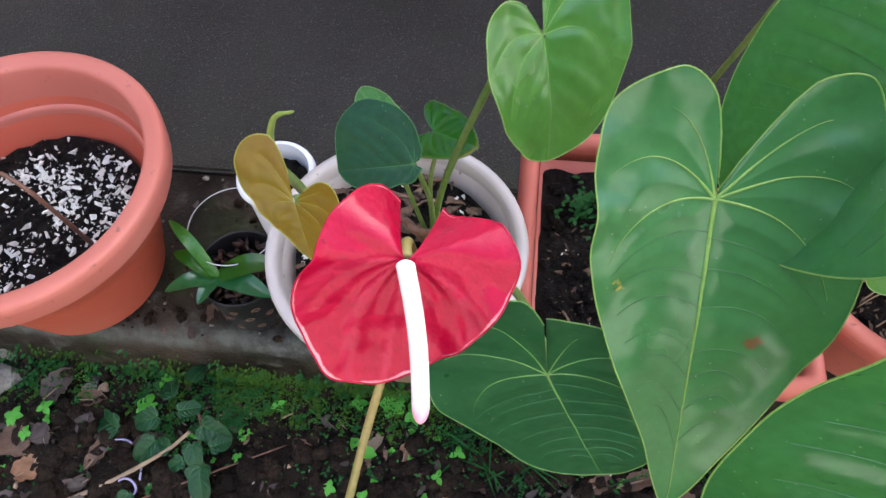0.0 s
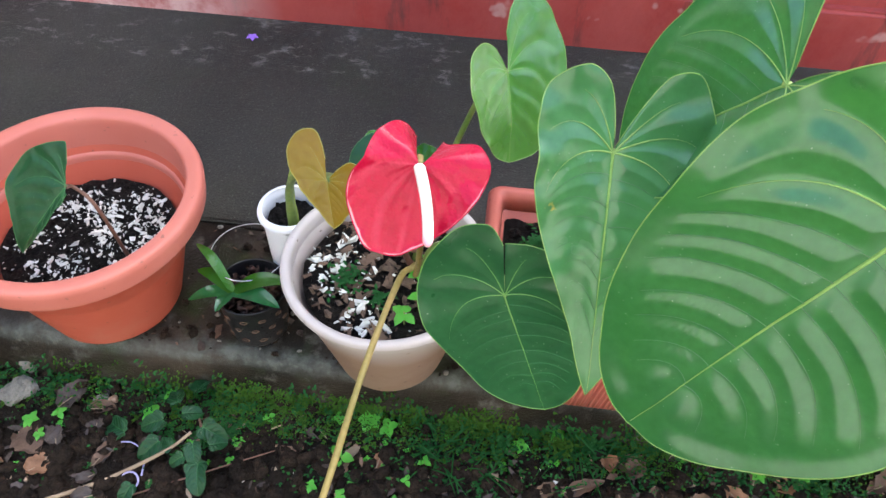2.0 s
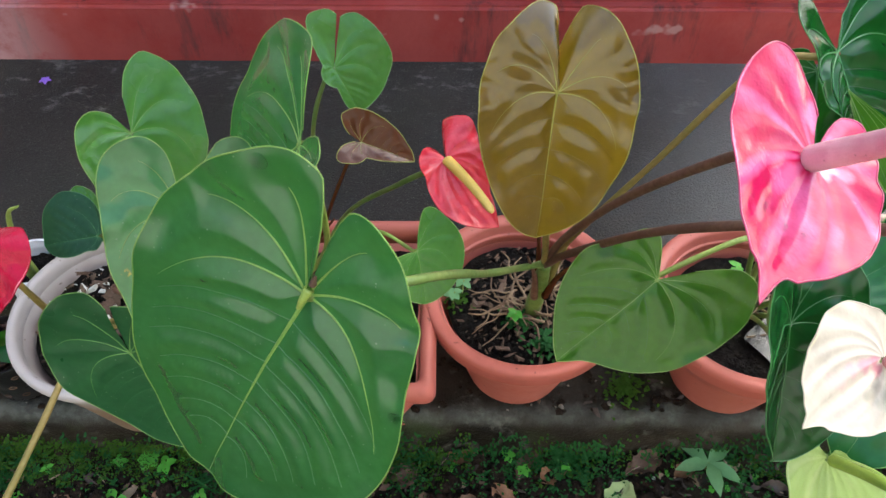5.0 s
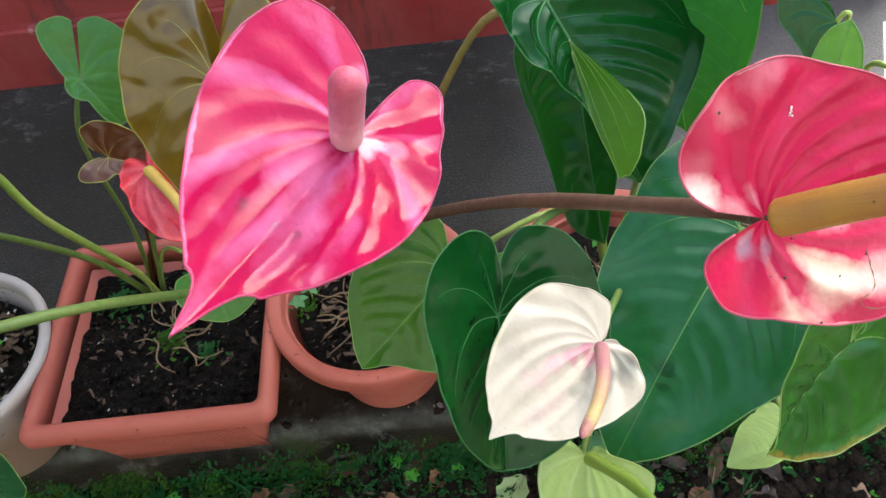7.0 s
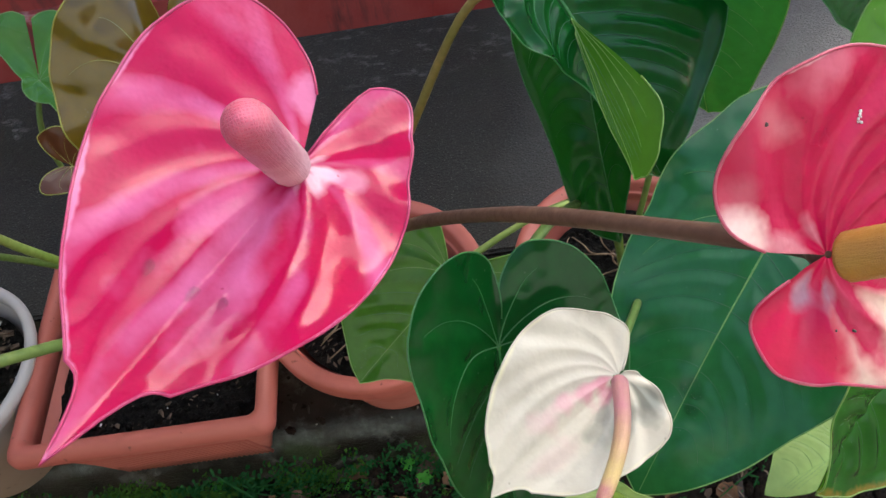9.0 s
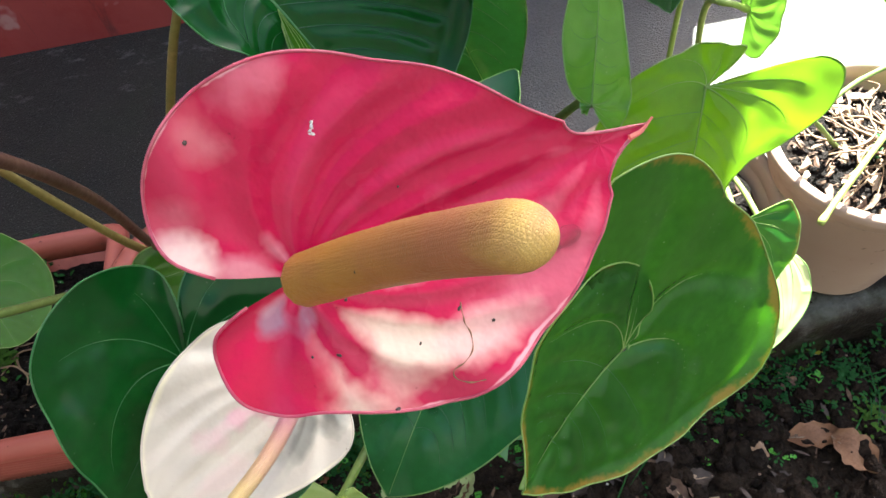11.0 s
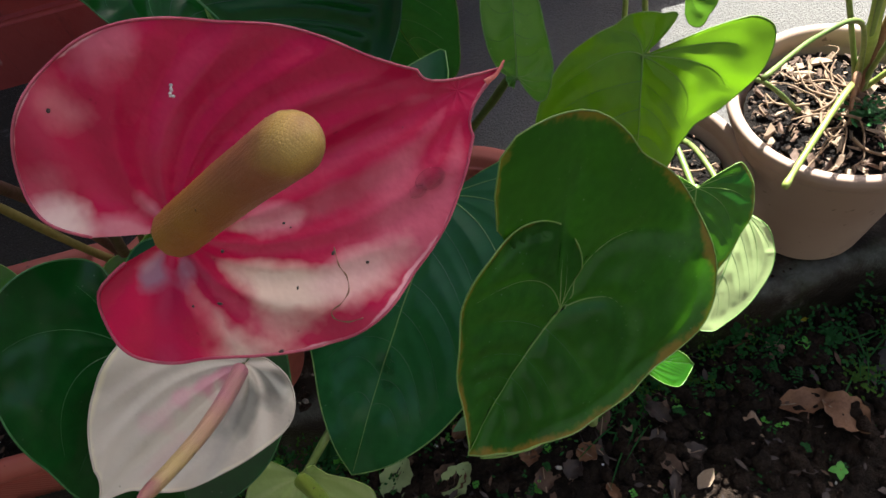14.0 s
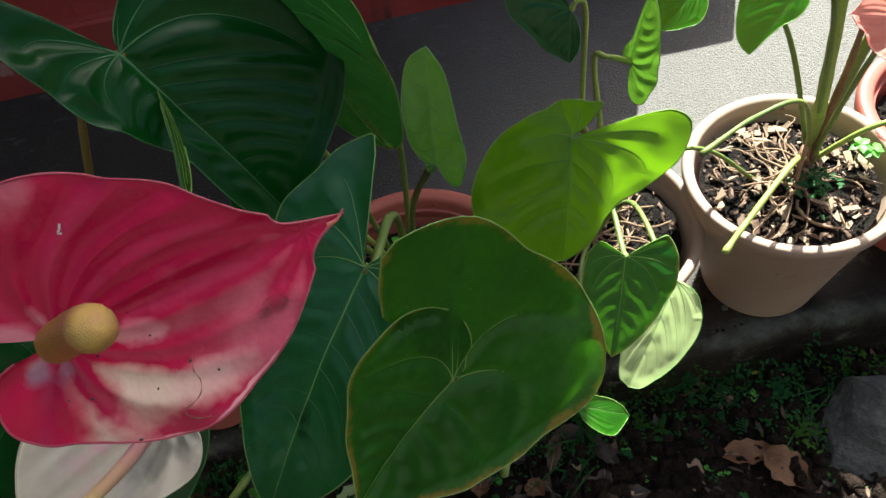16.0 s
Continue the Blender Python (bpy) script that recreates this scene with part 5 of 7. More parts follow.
stalk(p, [(0.352, 0.52, spot_planter[2]), (0.40, 0.43, 0.38), (0.425, 0.33, 0.567), (0.428, 0.31, 0.638), (0.435, 0.285, 0.662), *back(sh)[:1]], 0.0036, 0.0028, "stalk_lime")
sh = Shape((0.4253, 0.4761, 0.5841), (0.4489, 0.4601, 0.5445), (0.479, -0.678, 0.558), (140, 49, 49, 50, 52, 54, 58, 56, 55, 55, 51, 46), (215, 49, 39, 18, 17, 16, 14, 12, 22, 53, 53, 48), fold=0.10, droop=0.12, seed=11, emboss=0.0035)
leaf(p, sh, "bright", "vein", "small light green leaf on a long stalk")
stalk(p, [(0.345, 0.53, spot_planter[2]), (0.375, 0.51, 0.36), (0.398, 0.473, 0.518), *back(sh)[::-1]], 0.0028, 0.002)
sh = Shape((0.4544, 0.4012, 0.5603), (0.5016, 0.3973, 0.541), (0.245, -0.638, 0.73), (166, 51, 47, 40, 34, 29, 27, 28, 30, 30, 21, 12), (165, 51, 38, 27, 19, 15, 19, 23, 28, 21, 12, 6), fold=0.30, droop=0.05, seed=12, emboss=0.0035)
leaf(p, sh, "brown", "vein_bronze", "small glossy red-brown young leaf")
stalk(p, [(0.350, 0.535, spot_planter[2]), (0.405, 0.49, 0.40), (0.44, 0.43, 0.52), *back(sh)[::-1]], 0.0024, 0.0018, "brown")
tube("sheath", [(0.346, 0.532, spot_planter[2]), (0.372, 0.51, 0.30), (0.40, 0.49, 0.36)], 0.004, 0.0012, "brown", p, "pointed red-brown bud sheath")
coral = Shape((0.5298, 0.3052, 0.6309), (0.5684, 0.2633, 0.6036), (-0.049, -0.577, 0.815), (155, 63, 50, 38, 35, 31, 26, 30, 35, 33, 32, 8), (184, 63, 58, 51, 40, 28, 20, 20, 20, 18, 12, 5), lobes=0.8, fold=0.16, droop=0.08, cup=-0.05, wave=0.03, emboss=0.006, arched=True, seed=13)
spathe(p, coral, "coral", "coral red heart-shaped spathe")
spadix(p, coral.joint + coral.frame.col[2].xyz * 0.001, (0.563, 0.257, 0.6255), 0.0042, "sp_yellow", "yellow and white spadix", 0.03, 0.7)
stalk(p, [(0.358, 0.525, spot_planter[2]), (0.42, 0.46, 0.40), (0.49, 0.36, 0.55), *back(coral)[::-1]], 0.0028, 0.002, "stalk", "", "flower_stalk")
sh = Shape((0.502, 0.3722, 0.4441), (0.5139, 0.3366, 0.4039), (0.412, -0.618, 0.67), (166, 55, 55, 54, 53, 52, 50, 47, 45, 46, 42, 14), (90, 55, 54, 52, 50, 48, 45, 42, 39, 33, 28, 6), fold=0.06, droop=0.12, seed=14, emboss=0.0035)
leaf(p, sh, "bright", "vein_lime", "small rounded light green leaf")
stalk(p, [(0.356, 0.53, spot_planter[2]), (0.40, 0.49, 0.33), (0.46, 0.41, 0.43), *back(sh)[::-1]], 0.0022, 0.0018, "stalk_lime")

# terracotta pot with the pink flowers
ab = (0.638, 0.450, spot_a[2] - 0.004)
fork = (0.636, 0.405, 0.385)
p = thing("anthurium", ab, "pink-flowered anthurium with bronze and green leaves in a terracotta pot", "plant", "anthuriums")
tube("stem", [ab, (0.640, 0.432, 0.31), fork], 0.011, 0.007, "stalk", p, "short ringed stem with brown sheaths")
for i, (dx, dy, dz) in enumerate(((0.014, -0.01, 0.05), (-0.012, -0.012, 0.06), (0.018, 0.012, 0.09), (-0.006, 0.016, 0.08))):
    tube("sheath", [(0.640 + dx * 0.5, 0.43 + dy * 0.5, 0.30), (0.64 + dx, 0.42 + dy, 0.34 + dz * 0.3), (0.64 + dx * 2.2, 0.41 + dy * 2, 0.36 + dz)], 0.005, 0.001, ("brown", "stalk_brown", "stalk_tan", "brown")[i], p, "dry brown leaf sheath")
sh = SHAPES["large"] = Shape((0.4557, 0.1302, 0.6967), (0.3513, 0.1045, 0.5046), (-0.415, -0.844, 0.339), (191, 220, 205, 175, 139, 99, 72, 68, 70, 73, 64, 16), (173, 220, 210, 179, 141, 111, 96, 86, 85, 87, 80, 15), fold=0.05, droop=0.10, seed=15, wave=0.012, emboss=0.009)
leaf(p, sh, "mid", "vein_lime", "very large green heart-shaped leaf with ridged veins")
stalk(p, [fork, (0.6065, 0.376, 0.414), (0.565, 0.27, 0.54), (0.528, 0.178, 0.655), (0.485, 0.14, 0.69), *back(sh)[:1]], 0.0036, 0.0027, "stalk")
n = sh.frame.col[2].xyz
u = sh.frame.col[0].xyz
tube("knuckle", [tuple(sh.joint - u * 0.007 + n * 0.0010), tuple(sh.joint + n * 0.0022), tuple(sh.joint + u * 0.009 + n * 0.0006)], 0.0030, 0.0013, "stalk_lime", p, "pale swollen joint of leaf and stalk")
tube("torn_sheath", [tuple(sh.joint - u * 0.012 + n * 0.001), tuple(sh.joint - u * 0.020 + n * 0.004)], 0.0022, 0.0008, "dead", p, "torn brown shred at the leaf joint")
sh = Shape((0.6012, 0.2863, 0.7076), (0.5973, 0.2564, 0.5907), (0.018, -0.969, 0.247), (172, 121, 112, 98, 77, 60, 52, 52, 54, 58, 52, 4), (184, 121, 108, 88, 68, 56, 51, 52, 56, 58, 51, 6), lobes=0.8, fold=0.16, droop=0.08, seed=16, wave=0.02, emboss=0.0042)
leaf(p, sh, "bronze", "vein_bronze", "large glossy bronze heart-shaped leaf")
stalk(p, [fork, (0.625, 0.37, 0.48), (0.61, 0.33, 0.62), *back(sh)[::-1]], 0.0036, 0.0026, "stalk_tan")
pink = SHAPES["pink"] = Shape((0.6926, 0.1406, 0.7875), (0.636, 0.0552, 0.7884), (0.3904, -0.2503, 0.886), (186, 102, 76, 64, 52, 42, 35, 31, 34, 41, 36, 5), (157, 102, 82, 72, 62, 56, 53, 53, 54, 46, 35, 24), tail=3.0, fold=0.20, droop=-0.08, cup=-0.05, wave=0.012, emboss=0.0035, arched=True, seed=17)
spathe(p, pink, "pink", "glossy bright pink spathe with pale streaks, painted sheen and a long tail", "rim_pink")
spadix(p, (0.690, 0.139, 0.790), (0.702, 0.084, 0.858), 0.0062, "sp_pink", "stout rose pink spadix", 0.0, 0.78)
stalk(p, [fork, (0.645, 0.37, 0.47), (0.672, 0.30, 0.60), (0.700, 0.20, 0.74), *back(pink)[::-1]], 0.0040, 0.0030, "stalk_brown", "brown flower stalk", "flower_stalk")
rose = SHAPES["rose"] = Shape((0.8318, 0.0944, 0.7716), (0.9281, 0.1201, 0.774), (0.1899, -0.7696, 0.6097), (154, 100, 77, 67, 61, 55, 54, 51, 46, 39, 32, 21), (180, 100, 84, 74, 62, 52, 38, 33, 34, 30, 25, 15), tail=3.0, fold=0.0, roof=-0.16, droop=0.04, cup=-0.02, wave=0.016, emboss=0.009, arched=True, seed=18)
aged = spathe(p, rose, "rose", "large ageing rose pink spathe bleached cream on one lobe", "rim_rose")
blemishes(aged, rose)
tube("tail", [(0.9215, 0.1196, 0.7713), (0.9250, 0.1205, 0.7722), (0.9280, 0.1220, 0.7752)], 0.0009, 0.0003, "peach", p, "pale hooked tip of the spathe")
spadix(p, (0.8325, 0.091, 0.7755), (0.8815, 0.0485, 0.837), 0.0067, "sp_gold", "thick golden brown spadix", 0.03, 0.86)
stalk(p, [fork, (0.655, 0.36, 0.46), (0.70, 0.29, 0.57), (0.757, 0.205, 0.672), (0.81, 0.125, 0.748), *back(rose)[::-1]], 0.0042, 0.0032, "stalk_brown", "long brown flower stalk", "flower_stalk")
big = Shape((0.7968, 0.3303, 0.7091), (0.872, 0.2806, 0.5925), (0.609, -0.508, 0.609), (156, 147, 141, 138, 142, 139, 127, 101, 59, 23, 12, 5), (162, 147, 125, 68, 54, 47, 47, 48, 60, 73, 75, 4), fold=0.16, droop=0.12, seed=22, emboss=0.009)
leaf(p, big, "shade", "vein_dark", "large dark shining leaf with ridged veins", 1.2)
flap = Shape((0.8088, 0.3207, 0.6857), (0.8295, 0.2293, 0.653), (-0.773, -0.361, 0.521), (25, 99, 100, 101, 103, 102, 100, 95, 91, 86, 79, 63), (12, 99, 92, 85, 76, 65, 53, 40, 28, 17, 10, 5), fold=0.1, droop=-0.1, seed=22, emboss=0.003)
leaf(p, flap, "fresh", "vein_lime", "half of the dark leaf folded over with its paler underside showing", 0.6)
stalk(p, [fork, (0.665, 0.385, 0.47), (0.705, 0.365, 0.57), (0.755, 0.35, 0.68), *back(big)[::-1]], 0.0031, 0.0025, "stalk_tan")

# terracotta pot with water
bb = (0.905, 0.46, spot_b[2] - 0.004)
p = thing("anthurium", bb, "cream-flowered anthurium with dark glossy leaves", "plant", "anthuriums")
sh = Shape((0.7197, 0.3108, 0.4795), (0.6342, 0.2684, 0.4052), (-0.1543, -0.7715, 0.6172), (153, 121, 103, 95, 90, 86, 79, 80, 86, 85, 72, 33), (141, 121, 113, 102, 91, 80, 70, 51, 49, 48, 40, 6), fold=0.06, droop=0.08, seed=19, emboss=0.005)
leaf(p, sh, "fresh", "vein_lime", "bright green hanging leaf with yellowing edge", 0.8)
stalk(p, [bb, (0.87, 0.42, 0.40), (0.80, 0.35, 0.49), *back(sh)[::-1]], 0.003, 0.0024, "stalk_lime")
sh = Shape((0.7447, 0.1622, 0.6272), (0.7438, 0.1028, 0.5575), (0.596, -0.615, 0.516), (179, 92, 94, 92, 82, 70, 62, 58, 57, 52, 34, 7), (188, 92, 85, 76, 67, 60, 61, 68, 64, 53, 42, 14), fold=0.36, droop=0.05, seed=20, emboss=0.0035)
leaf(p, sh, "dark", "vein_dark", "dark glossy green heart-shaped leaf")
stalk(p, [bb, (0.86, 0.40, 0.42), (0.79, 0.27, 0.58), *back(sh)[::-1]], 0.0036, 0.0026)
sh = SHAPES["dark"] = Shape((0.9054, 0.2287, 0.5965), (0.8052, 0.1176, 0.52), (-0.281, -0.359, 0.89), (142, 168, 155, 135, 111, 98, 89, 79, 71, 64, 51, 16), (166, 168, 150, 123, 99, 81, 68, 68, 70, 80, 84, 10), fold=0.06, droop=0.14, seed=21, emboss=0.005)
leaf(p, sh, "rich", "vein", "very large dark green leaf with a drop of water", 0.7)
stalk(p, [bb, (0.915, 0.41, 0.40), (0.92, 0.31, 0.54), *back(sh)[::-1]], 0.0042, 0.003)
sh = Shape((0.8261, 0.3945, 0.6453), (0.8319, 0.2848, 0.5207), (-0.609, -0.609, 0.508), (142, 166, 131, 93, 46, 33, 18, 16, 13, 11, 10, 9), (158, 166, 152, 103, 73, 57, 45, 38, 32, 25, 21, 18), fold=0.12, droop=0.1, seed=23, emboss=0.009)
leaf(p, sh, "shade", "vein_dark", "dark green leaf hanging behind another")
stalk(p, [bb, (0.87, 0.46, 0.44), (0.835, 0.43, 0.60), *back(sh)[::-1]], 0.0034, 0.0026)
sh = Shape((0.8759, 0.3815, 0.7166), (0.9201, 0.3741, 0.5320), (-0.4815, -0.8728, -0.0803), (144, 190, 176, 140, 107, 83, 67, 50, 42, 32, 22, 7), (129, 190, 160, 114, 69, 41, 34, 28, 21, 15, 11, 9), fold=0.08, droop=0.06, seed=24, emboss=0.006)
leaf(p, sh, "rich", "vein_lime", "fresh green leaf with arched veins", 0.8)
stalk(p, [bb, (0.93, 0.48, 0.44), (0.925, 0.46, 0.60), *back(sh)[::-1]], 0.0034, 0.0026)
cream = Shape((0.7967, 0.1403, 0.6251), (0.7312, 0.0923, 0.6257), (0.287, -0.381, 0.879), (172, 81, 67, 59, 47, 39, 34, 24, 14, 9, 5, 3), (167, 81, 74, 69, 61, 52, 43, 31, 26, 21, 10, 3), tail=2.5, fold=0.10, droop=0.02, cup=-0.06, wave=0.02, emboss=0.008, arched=True, seed=25)
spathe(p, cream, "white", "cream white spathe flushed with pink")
spadix(p, (0.796, 0.137, 0.627), (0.770, 0.069, 0.669), 0.0039, "sp_cream", "pink and yellow spadix", 0.05, 0.72)
stalk(p, [bb, (0.88, 0.38, 0.38), (0.84, 0.24, 0.54), *back(cream)[::-1]], 0.003, 0.0022, "stalk", "", "flower_stalk")
pale = Shape((0.7917, 0.1195, 0.5303), (0.7942, 0.069, 0.4987), (0.0, -0.53, 0.848), (135, 60, 57, 53, 49, 45, 40, 14, 11, 9, 7, 6), (142, 60, 57, 54, 49, 42, 35, 30, 26, 23, 22, 4), fold=0.20, droop=0.1, cup=-0.04, wave=0.02, emboss=0.006, arched=True, seed=26)
spathe(p, pale, "pale_spathe", "fading pale green spathe")
spadix(p, (0.792, 0.117, 0.533), (0.819, 0.057, 0.579), 0.0045, "sp_green", "bumpy green seed spadix", 0.06, 0.7)
stalk(p, [bb, (0.87, 0.36, 0.34), (0.83, 0.22, 0.46), *back(pale)[::-1]], 0.003, 0.0022, "stalk", "", "flower_stalk")
sh = Shape((0.9467, 0.1475, 0.5831), (0.8771, 0.104, 0.5631), (0.4309, -0.8407, 0.3279), (271, 84, 76, 72, 69, 75, 100, 92, 86, 108, 115, 79), (203, 84, 78, 72, 71, 77, 68, 46, 19, 8, 5, 2), fold=0.10, droop=-0.10, cup=-0.05, seed=27, wave=0.015, emboss=0.012)
leaf(p, sh, "olive", "vein_lime", "olive green leaf with scorched wavy edge", 1.1)
stalk(p, [(0.915, 0.46, spot_b[2]), (0.94, 0.38, 0.38), (0.955, 0.24, 0.53), *back(sh)[::-1]], 0.0036, 0.0026)
sh = Shape((0.9698, 0.1593, 0.4269), (0.891, 0.1248, 0.4958), (0.466, 0.453, 0.760), (19, 110, 108, 105, 101, 93, 82, 59, 41, 32, 25, 21), (163, 110, 88, 67, 49, 39, 38, 38, 39, 38, 56, 42), fold=0.1, droop=0.1, seed=60, emboss=0.004)
leaf(p, sh, "underside", "vein_lime", "curled pale green leaf showing its dull underside", 0.7)
stalk(p, [(0.918, 0.455, spot_b[2]), (0.95, 0.36, 0.33), (0.968, 0.24, 0.40), *back(sh)[::-1]], 0.0032, 0.0026)
sh = Shape((0.961, 0.2698, 0.6285), (0.9682, 0.293, 0.6976), (-0.331, -0.883, 0.331), (163, 73, 68, 49, 25, 13, 6, 6, 6, 7, 7, 7), (152, 73, 63, 44, 31, 24, 21, 19, 19, 20, 18, 4), fold=0.10, droop=0.05, seed=28, emboss=0.0035)
leaf(p, sh, "bright", "vein", "upright grey-green leaf seen from behind", 1.2)
stalk(p, [(0.91, 0.465, spot_b[2]), (0.93, 0.41, 0.42), (0.955, 0.31, 0.58), *back(sh)[::-1]], 0.003, 0.0024)

# low beige pot
cb = (1.13, 0.49, spot_c[2] - 0.004)
p = thing("anthurium", cb, "sunlit anthurium with thin bright leaves in the low beige pot", "plant", "anthuriums")
sh = Shape((1.0643, 0.341, 0.5497), (1.0463, 0.2929, 0.4527), (-0.154, -0.873, 0.462), (115, 110, 101, 88, 70, 63, 67, 74, 81, 85, 74, 12), (229, 110, 108, 106, 95, 67, 42, 30, 30, 30, 35, 4), fold=0.10, droop=0.1, seed=29, emboss=0.0035)
leaf(p, sh, "lime", "vein_lime", "sunlit bright green heart-shaped leaf")
stalk(p, [cb, (1.12, 0.47, 0.38), (1.085, 0.41, 0.50), *back(sh)[::-1]], 0.0034, 0.0026)
sh = Shape((1.1019, 0.3062, 0.4306), (1.0779, 0.251, 0.3576), (-0.104, -0.777, 0.621), (131, 95, 86, 75, 63, 53, 48, 44, 42, 40, 38, 4), (126, 95, 84, 72, 57, 48, 40, 35, 32, 28, 26, 2), fold=0.08, droop=0.1, seed=30, emboss=0.0035)
leaf(p, sh, "olive", "vein_lime", "hanging olive green leaf")
stalk(p, [cb, (1.125, 0.46, 0.32), (1.112, 0.39, 0.41), *back(sh)[::-1]], 0.003, 0.0024)
sh = Shape((1.1505, 0.3077, 0.3759), (1.0927, 0.2347, 0.3252), (0.104, -0.621, 0.777), (93, 106, 104, 94, 81, 67, 54, 41, 29, 19, 12, 8), (53, 106, 104, 102, 90, 73, 45, 26, 17, 12, 8, 5), fold=0.06, droop=0.12, seed=31)
leaf(p, sh, "pale", "vein", "pale green leaf near the edging")
stalk(p, [cb, (1.15, 0.43, 0.34), *back(sh)[::-1]], 0.003, 0.0024)
sh = Shape((1.0496, 0.2656, 0.242), (1.1042, 0.2538, 0.221), (0.207, -0.518, 0.83), (61, 60, 56, 52, 45, 37, 28, 23, 18, 14, 12, 10), (54, 60, 59, 57, 55, 53, 50, 42, 31, 22, 16, 13), fold=0.06, droop=0.1, seed=32)
leaf(p, sh, "lime", "vein_lime", "small bright green leaf low over the soil")
stalk(p, [cb, (1.09, 0.40, 0.29), (1.06, 0.31, 0.26), *back(sh)[::-1]], 0.0026, 0.002)
sh = Shape((1.1431, 0.4477, 0.5139), (1.1593, 0.4594, 0.5735), (-0.619, -0.722, 0.309), (73, 63, 39, 20, 18, 16, 13, 11, 9, 7, 5, 4), (168, 63, 56, 46, 35, 30, 27, 30, 32, 38, 35, 26), fold=0.2, droop=0.05, seed=33)
leaf(p, sh, "bright", "vein_lime", "narrow upright leaf folded along its midrib")
stalk(p, [cb, (1.135, 0.49, 0.36), (1.118, 0.47, 0.50), (1.122, 0.445, 0.527), *back(sh)[:1]], 0.003, 0.0024, "stalk_lime")
sh = Shape((1.1121, 0.5278, 0.5177), (1.1044, 0.5001, 0.4789), (0.0, -0.814, 0.581), (31, 48, 47, 45, 42, 39, 33, 27, 21, 14, 10, 7), (147, 48, 46, 43, 43, 42, 47, 60, 65, 52, 33, 11), fold=0.1, droop=0.1, seed=34)
leaf(p, sh, "dark", "vein_dark", "dark green leaf hanging from a hooked stalk")
stalk(p, [cb, (1.125, 0.53, 0.36), (1.128, 0.535, 0.50), (1.120, 0.53, 0.525), *back(sh)[:1]], 0.003, 0.0022, "stalk_lime")

# tall beige pot
db = (1.380, 0.490, spot_d[2] - 0.004)
p = thing("anthurium", db, "anthurium with thick pale stems in the tall beige pot", "plant", "anthuriums")
tube("stem", [db, (1.370, 0.490, 0.36), (1.366, 0.50, 0.45), (1.36, 0.52, 0.60)], 0.008, 0.005, "stalk_lime", p, "upright pale green stem")
tube("stem", [(1.376, 0.486, spot_d[2]), (1.40, 0.50, 0.40), (1.44, 0.52, 0.52)], 0.007, 0.005, "stalk", p, "leaning green stem")
tube("sheath", [(1.372, 0.484, spot_d[2]), (1.385, 0.49, 0.39), (1.40, 0.51, 0.50)], 0.006, 0.002, "dead_orange", p, "dry orange-brown sheath")
tube("sheath", [(1.370, 0.482, spot_d[2]), (1.350, 0.465, 0.325), (1.335, 0.44, 0.305)], 0.006, 0.002, "dead_orange", p, "dry orange-brown sheath")
for pts in ([db, (1.335, 0.452, 0.325), (1.260, 0.392, 0.318), (1.228, 0.366, 0.310)], [db, (1.42, 0.47, 0.33), (1.47, 0.46, 0.35)]):
    stalk(p, pts, 0.0034, 0.003, "stalk_lime")
stalk(p, [(1.31, 0.48, spot_d[2]), (1.24, 0.46, 0.36), (1.18, 0.44, 0.40)], 0.0026, 0.0022)
stalk(p, [db, (1.33, 0.46, 0.40), (1.27, 0.44, 0.42), (1.20, 0.40, 0.43)], 0.0028, 0.0022)
sh = Shape((1.2731, 0.4303, 0.5682), (1.227, 0.4024, 0.5376), (-0.108, -0.647, 0.755), (76, 62, 43, 33, 28, 24, 20, 16, 14, 11, 10, 9), (116, 62, 62, 61, 56, 50, 45, 37, 28, 20, 14, 10), fold=0.1, droop=0.1, seed=35)
leaf(p, sh, "lime", "vein_lime", "sunlit yellow-green leaf")
stalk(p, [db, (1.35, 0.48, 0.46), (1.31, 0.46, 0.56), *back(sh)[::-1]], 0.003, 0.0024)
sh = Shape((1.2392, 0.54, 0.5077), (1.1976, 0.5134, 0.4849), (0.0, -0.651, 0.759), (62, 54, 53, 50, 47, 43, 40, 36, 30, 24, 20, 17), (96, 54, 53, 50, 46, 43, 39, 35, 31, 27, 24, 23), fold=0.1, droop=0.1, seed=36)
leaf(p, sh, "lime", "vein_lime", "bright green leaf over the floor")
stalk(p, [db, (1.33, 0.52, 0.44), (1.28, 0.545, 0.51), *back(sh)[::-1]], 0.003, 0.0024)
peach = Shape((1.3313, 0.3817, 0.5621), (1.2991, 0.3972, 0.5615), (-0.333, -0.667, 0.667), (130, 36, 34, 32, 28, 30, 32, 34, 37, 36, 35, 8), (125, 36, 34, 32, 31, 31, 31, 29, 27, 25, 21, 5), arched=True, fold=0.2, droop=0.1, cup=-0.1, wave=0.02, seed=37)
spathe(p, peach, "peach", "peach pink spathe in the sun")
spadix(p, peach.joint + peach.frame.col[2].xyz * 0.001, (1.30, 0.36, 0.60), 0.004, "sp_yellow", "yellow spadix", 0.03, 0.75)
stalk(p, [db, (1.36, 0.44, 0.44), *back(peach)[::-1]], 0.003, 0.0024, "stalk", "", "flower_stalk")


# ---- orchid in a perforated plastic cup ----
def orchid():
    pot = thing("net_cup", (-0.045, 0.432, LEDGE_Z + 0.001), "dark perforated plastic cup with bark inside", "cup")
    v, f = lathe(rounded([(0.002, 0.0), (0.034, 0.0), (0.038, 0.004), (0.046, 0.085), (0.047, 0.088), (0.044, 0.088), (0.036, 0.006), (0.002, 0.006)]), 48)
    mesh_object("body", v, f, MAT["black"], pot, matrix=pot.matrix_basis)
    hole = None
